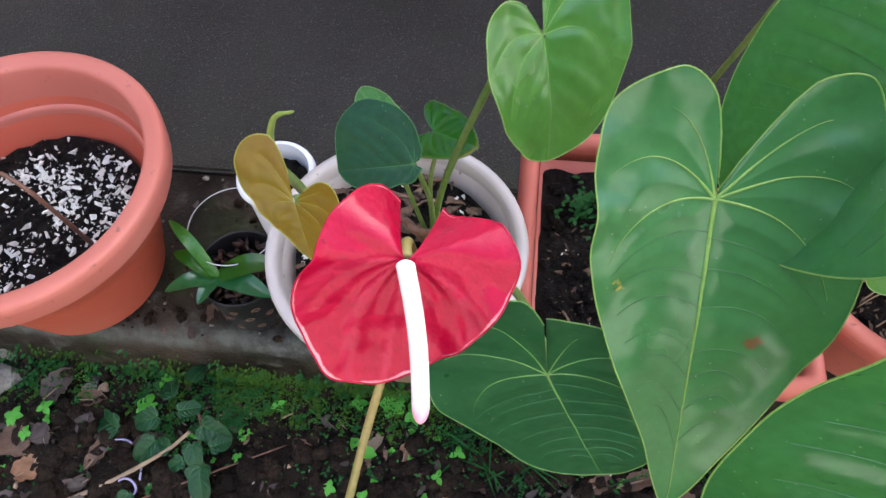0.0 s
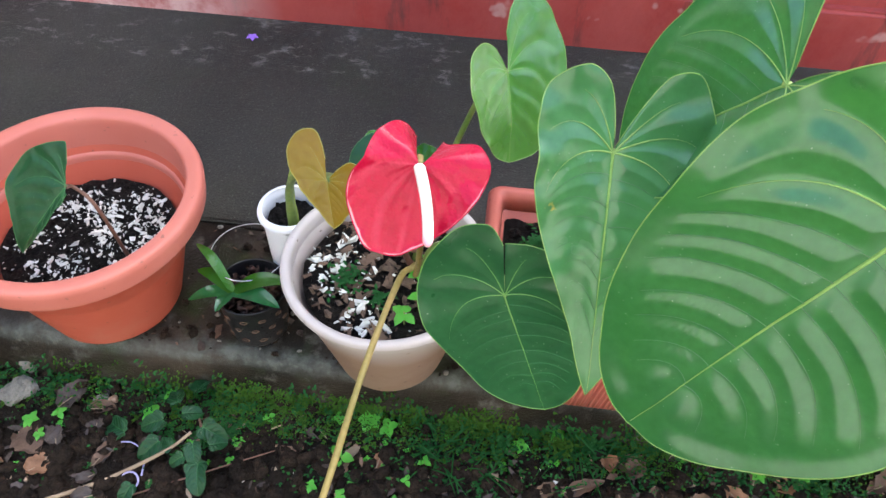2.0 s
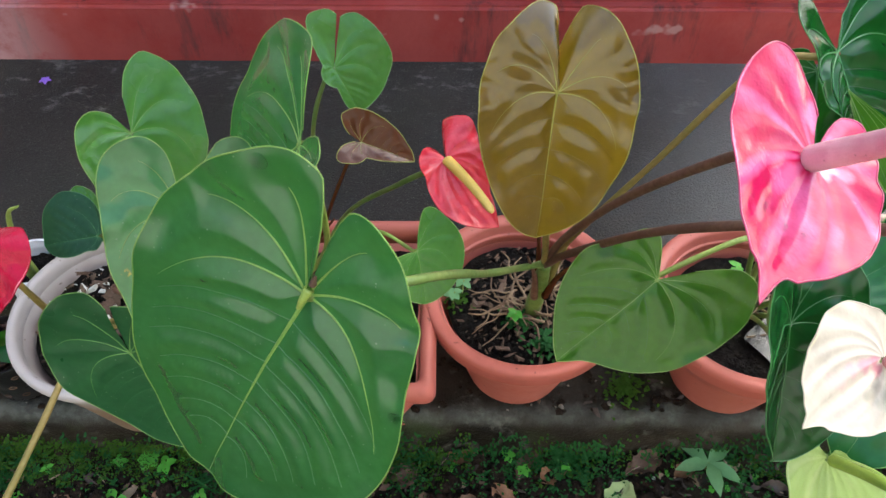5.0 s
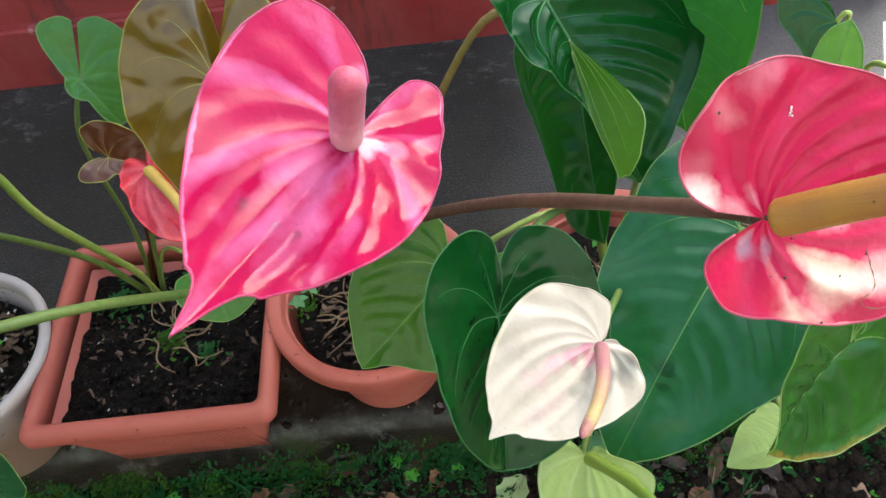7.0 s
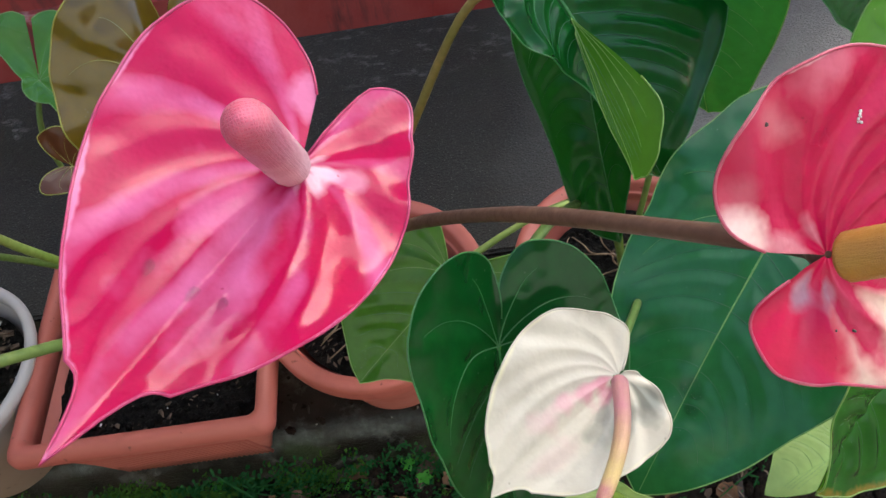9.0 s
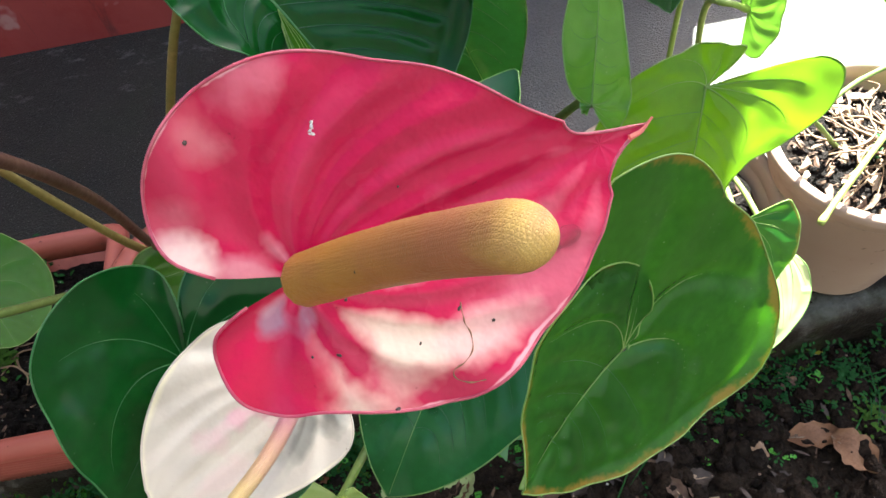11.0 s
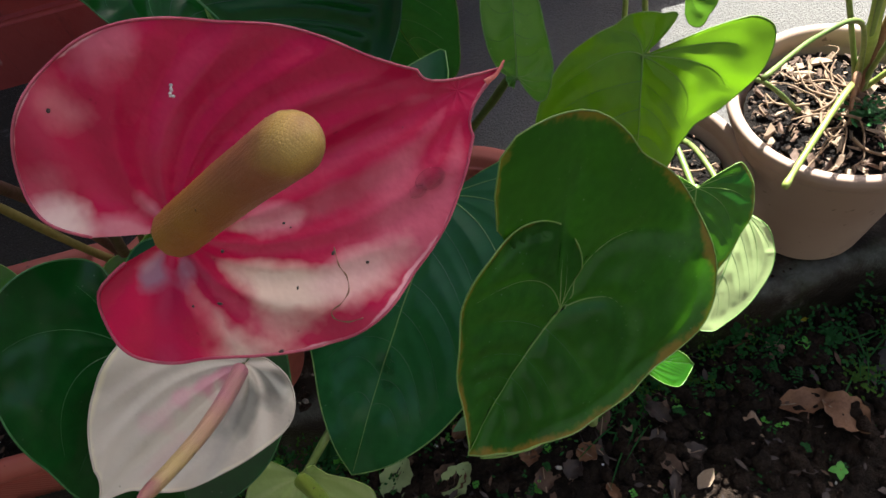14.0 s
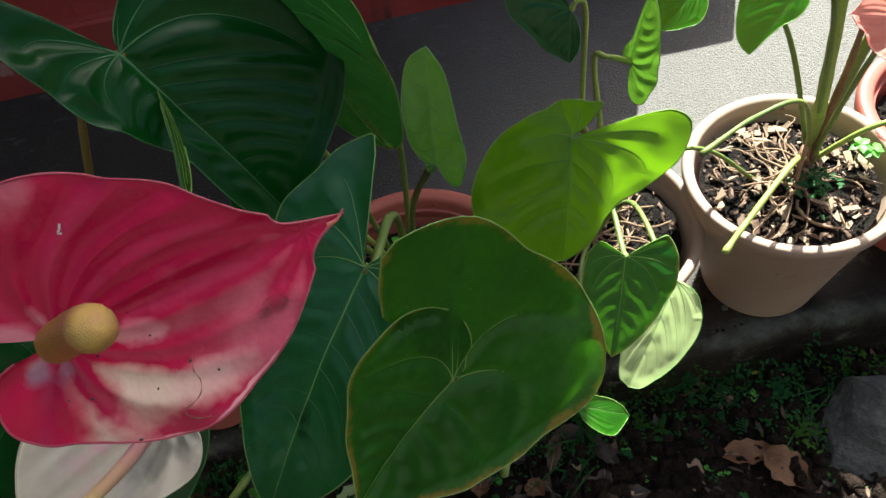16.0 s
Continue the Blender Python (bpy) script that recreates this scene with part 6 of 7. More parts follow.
    for row, (z, k) in enumerate(((0.022, 11), (0.046, 12), (0.068, 12))):
        for i in range(k):
            a = 2 * math.pi * (i + 0.5 * (row % 2)) / k
            r = 0.0385 + 0.0086 * z / 0.085
            if hole is None:
                t = np.linspace(0, 2 * math.pi, 17)[:-1]
                path = np.c_[0.0046 * np.cos(t), 0 * t, 0.0026 * np.sin(t)]
                path = np.vstack([path, path[:1]])
                vv, ff = tube_mesh(path, [0.0006] * 17, 5)
                hole = mesh_object("hole_rim", vv, ff, MAT["dead"], pot, "pale rim of a drain hole", matrix=pot.matrix_basis)
                data = hole.data
                bpy.data.objects.remove(hole)
            o = new("hole_rim", data)
            o.parent = pot
            o.matrix_basis = Matrix.Rotation(a + math.pi / 2, 4, "Z") @ Matrix.Translation((0, -r - 0.0004, z))
    rnd = random.Random(5)
    v, f = [], []
    for _ in range(150):
        q, a = rnd.random() ** 0.5 * 0.038, rnd.random() * 6.283
        shard(v, f, (q * math.cos(a), q * math.sin(a), rnd.uniform(-0.006, 0.006)), rnd.uniform(0.005, 0.014), rnd, 0.6)
    tagged(mesh_object("bark", v, f, MAT["bark"], matrix=Matrix.Translation((-0.045, 0.432, 0.168))), "reddish dark bark chips in the cup", "bark", kind="stuff")
    cup = thing("clear_cup", (-0.055, 0.470, LEDGE_Z + 0.001), "clear plastic cup standing behind the dark one", "cup")
    v, f = lathe([(0.040, 0.0), (0.048, 0.108), (0.0495, 0.110), (0.0485, 0.111), (0.0472, 0.108), (0.0392, 0.001)], 48)
    mesh_object("body", v, f, MAT["film"], cup, matrix=cup.matrix_basis).visible_shadow = False
    v, f = lathe([(0.0488, 0.1094), (0.0494, 0.110), (0.0488, 0.1106), (0.0482, 0.110), (0.0488, 0.1094)], 48)
    mesh_object("rim", v, f, MAT["cup"], cup, matrix=cup.matrix_basis)
    plant = thing("orchid_seedling", (-0.06, 0.415, 0.175), "small orchid with strap-shaped green leaves", "plant")
    for a, ln, w, z, m in ((12, 0.075, 0.012, 0.205, "fresh"), (-18, 0.070, 0.012, 0.200, "rich"), (160, 0.052, 0.009, 0.205, "fresh"), (205, 0.055, 0.009, 0.195, "mid"), (250, 0.036, 0.008, 0.190, "mid"), (140, 0.075, 0.006, 0.222, "bright")):
        strap(plant, (-0.062, 0.415, 0.185), a, ln, w, z, m)
    return plant


def strap(plant, base, a, ln, w, z, mat, name="leaf", droop=0.35):
    """A pointed strap leaf, keeled along the middle."""
    n, v = 14, []
    dx, dy = math.cos(radians(a)), math.sin(radians(a))
    for i in range(n):
        t = i / (n - 1)
        half = w * (math.sin(math.pi * min(1, 0.12 + 0.88 * t) ** 0.9) ** 0.7 if t < 1 else 0) + 0.0006
        rise = (z - base[2]) * math.sin(min(1, t * 1.6) * math.pi / 2) - droop * ln * max(0, t - 0.45) ** 2
        for s in (-1, -0.5, 0, 0.5, 1):
            v.append((base[0] + dx * ln * t - dy * s * half, base[1] + dy * ln * t + dx * s * half, base[2] + rise + 0.25 * abs(s) * half))
    return mesh_object(name, v, grid_faces(n, 5), MAT[mat], plant, matrix=Matrix())


orchid()


# ---- small growth ----
def leaflet(v, f, place, way, up, ln, w, bend=0.2):
    """Adds a small pointed leaf of six faces."""
    o = len(v)
    way, up = Vector(way).normalized(), Vector(up)
    side = way.cross(up).normalized()
    up = side.cross(way)
    for t, k in ((0.0, 0.12), (0.35, 0.9), (0.7, 0.75), (1.0, 0.05)):
        c = Vector(place) + way * ln * t - up * bend * ln * t * t
        for s in (-1, 0, 1):
            v.append(tuple(c + side * s * k * w + up * abs(s) * k * w * 0.3))
    f += [tuple(i + o for i in g) for g in grid_faces(4, 3)]


def sprout(x, y, z, size, leaves, mat, label, seed, lift=0.012, group="sprouts", stem=True, width=0.42):
    """A seedling: leaves fanned out on a short stem."""
    rnd = random.Random(seed)
    p = thing("seedling", (x, y, z), label, "seedling", group)
    if stem:
        tube("stem", [(x, y, z - 0.004), (x + rnd.uniform(-0.003, 0.003), y, z + lift)], 0.0011, 0.0008, "stalk_lime", p, n=5, sides=6)
    a0 = rnd.random() * 6.283
    for i in range(leaves):
        a = a0 + 6.283 * i / leaves + rnd.uniform(-0.25, 0.25)
        v, f = [], []
        leaflet(v, f, (x, y, z + lift * rnd.uniform(0.7, 1)), (math.cos(a), math.sin(a), rnd.uniform(0.05, 0.4)), (0, 0, 1), size * rnd.uniform(0.8, 1.1), size * width, 0.35)
        mesh_object("leaf", v, f, MAT[mat], p, matrix=Matrix())
    return p


def clump(name, place, radius, n, size, mat, label, category, seed, height=0.02, stems=True):
    """A low tuft of countless leaflets, as one mesh."""
    rnd = random.Random(seed)
    v, f = [], []
    for _ in range(n):
        q, a = radius * abs(rnd.gauss(0, 0.5)), rnd.random() * 6.283
        b, t = rnd.random() * 6.283, rnd.random()
        leaflet(v, f, (q * math.cos(a), q * math.sin(a), height * t * (1 - 0.6 * min(1, q / radius))), (math.cos(b), math.sin(b), rnd.uniform(-0.1, 0.7)), (0, 0, 1), size * rnd.uniform(0.6, 1.3), size * 0.3)
    ob = mesh_object(name, v, f, MAT[mat], matrix=Matrix.Translation(place))
    return tagged(ob, label, category, "low growth", kind="stuff")


def moss_strip(x0, x1, n, seed, mat, size, label, dense, y0=EDGE_Y - 0.016, spread=0.022, up=0.075):
    """Moss and liverwort creeping up the front of the edging and over the soil at its foot."""
    rnd = random.Random(seed)
    v, f = [], []
    while n > 0:
        x = rnd.uniform(x0, x1)
        n -= 1
        if 0.8 * noise.noise((x * 9, seed * 5.0, 0.0)) + 0.7 * noise.noise((x * 31, seed * 2.0, 0.0)) + dense < rnd.uniform(-0.14, 0.14):
            continue
        if rnd.random() < 0.5:
            y, z, way = y0 + rnd.uniform(-0.002, 0.006), rnd.random() ** 1.3 * up * (0.6 + 0.6 * noise.noise((x * 12, 3.0, seed))), (rnd.uniform(-1, 1), -1, rnd.uniform(-0.4, 0.7))
        else:
            y, z, way = y0 - abs(rnd.gauss(0, spread)), 0.004 + rnd.random() * 0.010, (rnd.uniform(-1, 1), rnd.uniform(-1, 0.4), rnd.uniform(0.1, 0.9))
        if y < y0 - 0.002:
            z += ground_height(x, y)
        leaflet(v, f, (x, y, max(z, 0.001)), way, (0, -0.5, 0.8), size * rnd.uniform(0.6, 1.4), size * 0.32)
    return tagged(mesh_object("moss", v, f, MAT[mat]), label, "moss", "low growth", kind="stuff")


moss_strip(-0.30, 1.15, 7500, 1, "moss", 0.0038, "bright creeping moss along the edging", -0.22)
moss_strip(-0.10, 0.32, 7000, 2, "moss", 0.0034, "thick yellow-green moss below the white pot", 0.1, spread=0.022)
moss_strip(-0.45, 1.6, 3000, 3, "herb", 0.0052, "feathery dark green weeds at the foot of the edging", 0.0, spread=0.045, up=0.05)
moss_strip(0.35, 1.05, 2200, 4, "herb", 0.0052, "feathery weeds hanging over the edging", 0.1, spread=0.03, up=0.085)
for i, (x, y, z, r, n, h) in enumerate(((0.774, 0.418, LEDGE_Z, 0.032, 240, 0.03), (0.69, 0.36, 0.0, 0.035, 220, 0.04), (0.314, 0.505, 0.225, 0.03, 130, 0.022), (0.385, 0.441, 0.225, 0.026, 120, 0.02), (0.408, 0.55, 0.225, 0.032, 160, 0.03), (0.43, 0.42, 0.225, 0.018, 60, 0.015), (0.545, 0.46, 0.238, 0.02, 60, 0.02), (0.651, 0.395, 0.238, 0.03, 150, 0.022), (0.62, 0.43, 0.238, 0.02, 80, 0.02), (0.68, 0.40, 0.238, 0.018, 70, 0.018), (0.091, 0.402, 0.25, 0.028, 130, 0.016), (0.133, 0.378, 0.25, 0.02, 70, 0.014), (1.42, 0.39, 0.0, 0.06, 260, 0.03), (1.33, 0.33, 0.0, 0.05, 160, 0.03), (1.225, 0.36, 0.0, 0.03, 70, 0.05), (1.34, 0.27, 0.0, 0.05, 150, 0.02), (1.36, 0.44, 0.285, 0.03, 90, 0.018), (0.30, 0.34, 0.0, 0.05, 220, 0.025), (0.38, 0.345, 0.0, 0.04, 160, 0.03))):
    clump("weed_tuft", (x, y, z), r, n, 0.0075, "herb" if i % 3 else "moss", "tuft of fine feathery weeds", "weeds", 50 + i, h)
for i, (x, y, size, k, m) in enumerate(((-0.339, 0.29, 0.013, 5, "young"), (-0.318, 0.272, 0.010, 5, "young"), (-0.305, 0.305, 0.011, 4, "young"), (-0.179, 0.320, 0.017, 5, "young"), (-0.165, 0.352, 0.012, 4, "young"), (0.09, 0.289, 0.020, 3, "young"), (0.119, 0.352, 0.022, 5, "young"), (0.145, 0.340, 0.016, 4, "young"), (0.075, 0.348, 0.012, 4, "young"), (0.325, 0.339, 0.013, 4, "young"), (0.374, 0.360, 0.014, 4, "young"), (0.06, 0.245, 0.010, 4, "young"), (0.10, 0.238, 0.010, 4, "young"), (0.30, 0.247, 0.011, 4, "young"), (-0.40, 0.25, 0.011, 4, "young"), (0.64, 0.338, 0.011, 5, "young"), (0.62, 0.36, 0.012, 5, "young"), (0.70, 0.345, 0.011, 4, "young"), (1.262, 0.175, 0.012, 4, "young"), (1.30, 0.33, 0.010, 4, "young"), (0.18, 0.27, 0.009, 3, "young"), (-0.02, 0.335, 0.010, 4, "young"), (0.20, 0.30, 0.010, 3, "young"))):
    sprout(x, y, 0.002 + ground_height(x, y), size, k, m, "tiny bright green clover-like seedling in the soil", 100 + i)
for i, (x, y) in enumerate(((0.178, 0.408), (0.185, 0.379), (0.168, 0.352), (0.19, 0.43))):
    sprout(x, y, 0.252, 0.016, 4, "young", "small round-leaved seedling in the white pot", 140 + i, 0.02)
for i, (x, y) in enumerate(((0.54, 0.457), (0.552, 0.475), (0.90, 0.50), (1.42, 0.47), (1.43, 0.46), (0.615, 0.425))):
    sprout(x, y, 0.242 if x < 1 else 0.285, 0.012, 5, "pale_herb" if x < 0.6 else "young", "leafy green seedling growing in the pot", 150 + i, 0.022)
sprout(-0.275, 0.405, 0.004, 0.036, 6, "herb", "pale green rosette weed beside the orange pot", 160, 0.03, width=0.28)
sprout(0.895, 0.345, 0.004, 0.048, 5, "pale_herb", "five-leaved grey-green seedling by the edging", 161, 0.02, width=0.24)


def dead_leaf(x, y, z, ln, w, turn, mat, label, seed, curl=0.35):
    """A curled dry leaf with a wavy edge and a bent stalk."""
    rnd = random.Random(seed)
    n, m, v = 13, 7, []
    k1, k2 = rnd.uniform(-1, 1), rnd.uniform(0.5, 1.5)
    for i in range(n):
        t = i / (n - 1)
        half = w * (math.sin(math.pi * (0.04 + 0.94 * t) ** 0.85)) ** 0.8
        for j in range(m):
            s = 2 * j / (m - 1) - 1
            h = curl * w * s * s * k2 + 0.25 * ln * curl * math.sin(t * 3 + k1) + 0.12 * w * math.sin(9 * t + 4 * s + seed)
            v.append((ln * (t - 0.5), s * half * (1 + 0.12 * math.sin(t * 23 + seed)), max(0.001, h + 0.25 * w * curl)))
    ob = thing("dead_leaf", (x, y, z), label, "dead leaf", "fallen leaves")
    ob.matrix_basis = pose(x, y, z, rnd.uniform(-6, 6), rnd.uniform(-6, 6), turn)
    mesh_object("blade", v, grid_faces(n, m), MAT[mat], ob, matrix=ob.matrix_basis)
    tv, tf = tube_mesh(smooth_path([(-0.5 * ln, 0, 0.003), (0, 0, 0.25 * w * curl + 0.002), (0.48 * ln, 0, 0.003)], 8), np.linspace(0.0009, 0.0005, 8), 5)
    mesh_object("midrib", tv, tf, MAT["twig"], ob, matrix=ob.matrix_basis)
    return ob


for i, (x, y, ln, w, a, m, lab) in enumerate((
        (0.139, 0.299, 0.026, 0.008, 80, "dead_orange", "small orange-brown fallen leaf"), (0.409, 0.291, 0.06, 0.010, 20, "dead", "curled brown strip of dry leaf"),
        (0.481, 0.332, 0.040, 0.013, 60, "dead", "brown crumpled fallen leaf"), (-0.299, 0.336, 0.05, 0.018, 50, "dead_dark", "dark wet fallen leaf"),
        (0.566, 0.366, 0.058, 0.017, 8, "dead_orange", "yellow and brown curled fallen leaf"), (0.815, 0.352, 0.05, 0.016, 25, "dead", "brown curled fallen leaf"),
        (0.768, 0.300, 0.055, 0.020, 55, "pale", "pale yellow-green fallen leaf"), (0.84, 0.281, 0.05, 0.017, 40, "pale", "pale fallen leaf with brown edge"),
        (0.472, 0.331, 0.042, 0.014, -20, "dead", "brown fallen leaf"), (0.641, 0.348, 0.045, 0.010, 70, "dead", "brown curled fallen leaf"),
        (1.270, 0.262, 0.065, 0.016, -10, "dead_orange", "large tan curled fallen leaf"), (1.300, 0.232, 0.06, 0.024, -60, "dead_orange", "torn orange-brown fallen leaf"),
        (1.225, 0.362, 0.05, 0.012, -8, "dead_orange", "reddish fallen leaf"), (1.036, 0.316, 0.06, 0.009, 65, "dead", "thin curled brown leaf"),
        (-0.33, 0.262, 0.05, 0.020, -30, "dead", "brown rotting fallen leaf"), (-0.255, 0.322, 0.045, 0.012, 5, "dead", "narrow brown fallen leaf"), (-0.375, 0.225, 0.05, 0.022, 15, "dead_orange", "ragged reddish fallen leaf"),
        (-0.30, 0.236, 0.042, 0.017, 40, "dead_orange", "rounded tan fallen leaf"), (0.20, 0.235, 0.05, 0.010, -15, "dead", "curled brown leaf"), (0.33, 0.255, 0.05, 0.012, 80, "dead_dark", "dark curled leaf"))):
    dead_leaf(x, y, 0.003 + ground_height(x, y), ln, w, a, m, lab + " on the soil", 200 + i)
rnd = random.Random(77)
for i in range(70):
    x, y = (rnd.uniform(0.42, 1.12), rnd.uniform(0.20, 0.365)) if i < 52 else (rnd.uniform(-0.4, 0.4), rnd.uniform(0.15, 0.33))
    dead_leaf(x, y, 0.002 + ground_height(x, y), rnd.uniform(0.02, 0.045), rnd.uniform(0.006, 0.014), rnd.uniform(0, 360), rnd.choice(("dead", "dead", "dead_dark", "dead_dark", "dead_orange")), "small curled dry leaf lying on the soil", 300 + i, rnd.uniform(0.3, 0.8))
dead_leaf(1.319, 0.371, 0.004, 0.018, 0.009, 20, "yellow", "small fresh yellow leaf on the soil", 290)


def stone(x, y, z, size, mat, label, seed, flat=0.6):
    bm = bmesh.new()
    bmesh.ops.create_icosphere(bm, subdivisions=3, radius=1.0)
    for v in bm.verts:
        n = noise.noise(v.co * 1.1 + Vector((seed * 3.3, 0, 0))) * 0.5 + noise.noise(v.co * 3 + Vector((0, seed, 0))) * 0.14
        v.co = Vector((v.co.x * 1.15, v.co.y * 0.85, v.co.z * flat)) * (1 + n) * size
    me = bpy.data.meshes.new("stone")
    bm.to_mesh(me)
    bm.free()
    me.materials.append(MAT[mat])
    ob = new("stone", me)
    ob.matrix_basis = pose(x, y, z + size * flat * 0.55, 0, 0, seed * 47)
    return tagged(ob, label, "stone", "stones")


stone(-0.377, 0.336, 0, 0.022, "stone", "pale grey angular stone on the soil", 1)
stone(-0.372, 0.418, 0, 0.040, "stone", "grey lump of broken concrete beside the orange pot", 2, 0.7)
stone(-0.34, 0.395, 0, 0.018, "stone", "small grey stone beside the orange pot", 3)
stone(-0.262, 0.338, 0, 0.009, "stone", "small grey pebble on the soil", 4)
stone(-0.245, 0.337, 0, 0.008, "stone_brown", "small brown pebble on the soil", 5)
stone(-0.385, 0.165, -0.01, 0.045, "stone", "half-buried grey stone in the soil", 6)
stone(1.46, 0.25, -0.03, 0.085, "rock", "large dark rough rock in the soil", 7)
stone(0.425, 0.22, 0, 0.012, "stone_brown", "brown pebble on the soil", 8)
stone(0.02, 0.30, 0, 0.007, "stone_brown", "small reddish pebble on the soil", 9)
stone(1.20, 0.26, 0, 0.010, "stone_brown", "pale brown pebble on the soil", 10)

t = thing("twig", (-0.23, 0.20, 0.006), "pale dry twig lying on the soil", "twig", "twigs")
tube("stick", [(-0.36, 0.142, 0.008), (-0.27, 0.185, 0.012), (-0.20, 0.222, 0.016), (-0.135, 0.262, 0.03), (-0.105, 0.285, 0.045)], 0.0032, 0.002, "twig", t)
t = thing("twig", (-0.10, 0.25, 0.006), "thin brown twig lying on the soil", "twig", "twigs")
tube("stick", [(-0.19, 0.196, 0.006), (-0.08, 0.250, 0.010), (0.0, 0.290, 0.010)], 0.0014, 0.0009, "stalk_brown", t)
t = thing("twig", (0.02, 0.32, 0.004), "thin broken twig on the soil", "twig", "twigs")
tube("stick", [(-0.03, 0.312, 0.006), (0.01, 0.336, 0.008), (0.03, 0.352, 0.006)], 0.0012, 0.0008, "twig", t)
t = thing("plastic_tie", (-0.169, 0.223, 0.006), "looped lilac plastic tie round the twig", "tie")
tube("loop", [(-0.172 + 0.014 * math.cos(a), 0.222 + 0.008 * math.sin(a), 0.016 + 0.012 * math.sin(a + 0.6)) for a in np.linspace(0, 11.5, 22)], 0.0013, 0.0013, "tie", t, n=90, sides=7)
tube("tail", [(-0.165, 0.214, 0.012), (-0.185, 0.203, 0.005), (-0.215, 0.190, 0.005)], 0.0018, 0.0013, "tie", t)
tube("tail", [(-0.16, 0.232, 0.014), (-0.168, 0.262, 0.012), (-0.19, 0.276, 0.010), (-0.21, 0.276, 0.008)], 0.0012, 0.001, "tie", t)


def creeper():
    p = thing("creeping_weed", (-0.12, 0.28, 0.003), "weed cutting with dark oval leaves on the soil", "weed")
    tube("stem", [(-0.105, 0.285, 0.010), (-0.10, 0.30, 0.03), (-0.11, 0.32, 0.045)], 0.0022, 0.0014, "stalk_brown", p)
    tube("stem", [(-0.105, 0.285, 0.010), (-0.09, 0.26, 0.025), (-0.085, 0.24, 0.02)], 0.002, 0.0012, "stalk", p)
    for i, (x, y, z, a, ln, w) in enumerate(((-0.205, 0.288, 0.016, 160, 0.048, 0.019), (-0.150, 0.300, 0.040, 200, 0.040, 0.017), (-0.135, 0.322, 0.050, 120, 0.036, 0.014), (-0.118, 0.345, 0.045, 80, 0.034, 0.016), (-0.09, 0.292, 0.050, -20, 0.042, 0.019), (-0.10, 0.272, 0.040, -70, 0.034, 0.014), (-0.088, 0.250, 0.030, -80, 0.045, 0.020), (-0.15, 0.275, 0.028, 230, 0.040, 0.017), (-0.165, 0.215, 0.022, 250, 0.030, 0.013), (-0.12, 0.305, 0.055, 20, 0.03, 0.012), (-0.128, 0.268, 0.034, 170, 0.03, 0.013), (-0.108, 0.255, 0.036, 215, 0.026, 0.012), (-0.075, 0.27, 0.046, 30, 0.028, 0.012), (-0.14, 0.332, 0.042, 165, 0.026, 0.012))):
        ln, w = ln * 0.84, w * 0.84
        s = Shape((x, y, z), (x + ln * math.cos(radians(a)), y + ln * math.sin(radians(a)), z - 0.006), (0.1 * (i % 3 - 1), -0.35, 0.9), (150, *[round(1000 * q) for q in (ln, ln * 0.97, ln * 0.86, ln * 0.66, ln * 0.48, w * 1.02, w * 0.8, w * 0.55, w * 0.4, w * 0.25, 1e-3)]), (150, *[round(1000 * q) for q in (ln, ln * 0.97, ln * 0.86, ln * 0.66, ln * 0.48, w * 1.02, w * 0.8, w * 0.55, w * 0.4, w * 0.25, 1e-3)]), fold=0.28, droop=0.35, wave=0.03, emboss=0.010, seed=i + 40)
        leaf(p, s, "weed", "vein_dark", "dark green glossy oval leaf", 1.0, False)
    return p


creeper()


def grass(x, y, n, seed, ln=0.05):
    rnd = random.Random(seed)
    v, f = [], []
    for _ in range(n):
        a, q = rnd.random() * 6.283, rnd.random() * 0.03
        leaflet(v, f, (x + q * math.cos(a), y + q * math.sin(a), 0.002), (rnd.uniform(-1, 1), rnd.uniform(-1, 1), rnd.uniform(0.15, 0.7)), (0, 0, 1), ln * rnd.uniform(0.6, 1.3), 0.0013, 0.5)
    return tagged(mesh_object("grass", v, f, MAT["herb"]), "thin sprawling grass blades on the soil", "grass", "low growth", kind="stuff")


grass(0.215, 0.318, 40, 1)
grass(0.265, 0.305, 30, 2)
grass(0.40, 0.355, 40, 3, 0.06)
grass(0.435, 0.335, 30, 4, 0.06)
grass(1.06, 0.30, 24, 5, 0.06)
grass(1.36, 0.30, 20, 6)


def soil_crumbs(n, x0, x1, y0, y1, lo, hi, mat, label, seed):
    rnd = random.Random(seed)
    v, f = [], []
    for _ in range(n):
        x, y = rnd.uniform(x0, x1), rnd.uniform(y0, y1)
        if noise.noise((x * 6, y * 6, seed)) < rnd.uniform(-0.5, 0.35):
            continue
        size = lo + (hi - lo) * rnd.random() ** 3
        lump(v, f, (x, y, ground_height(x, y) + size * 0.15), size, rnd, 0.75)
    return tagged(mesh_object("soil_crumbs", v, f, MAT[mat]), label, "soil", "low growth", kind="stuff")


soil_crumbs(12000, -0.65, 1.6, 0.0, 0.37, 0.0025, 0.019, "clod", "crumbs and clods of damp soil", 1)
soil_crumbs(500, -0.65, 1.6, 0.0, 0.37, 0.002, 0.007, "stone_brown", "small reddish and pale grit in the soil", 2)
soil_crumbs(240, -0.65, 1.6, 0.0, 0.37, 0.0015, 0.005, "perlite", "scattered white perlite grains in the soil", 3)
for i, (x, y) in enumerate(((0.02, 0.20), (0.14, 0.225), (-0.04, 0.19), (0.30, 0.20), (0.07, 0.215))):
    stone(x, y, -0.008, 0.022 + 0.006 * (i % 3), "clod", "crumbly clod of brown soil", 20 + i, 0.75)



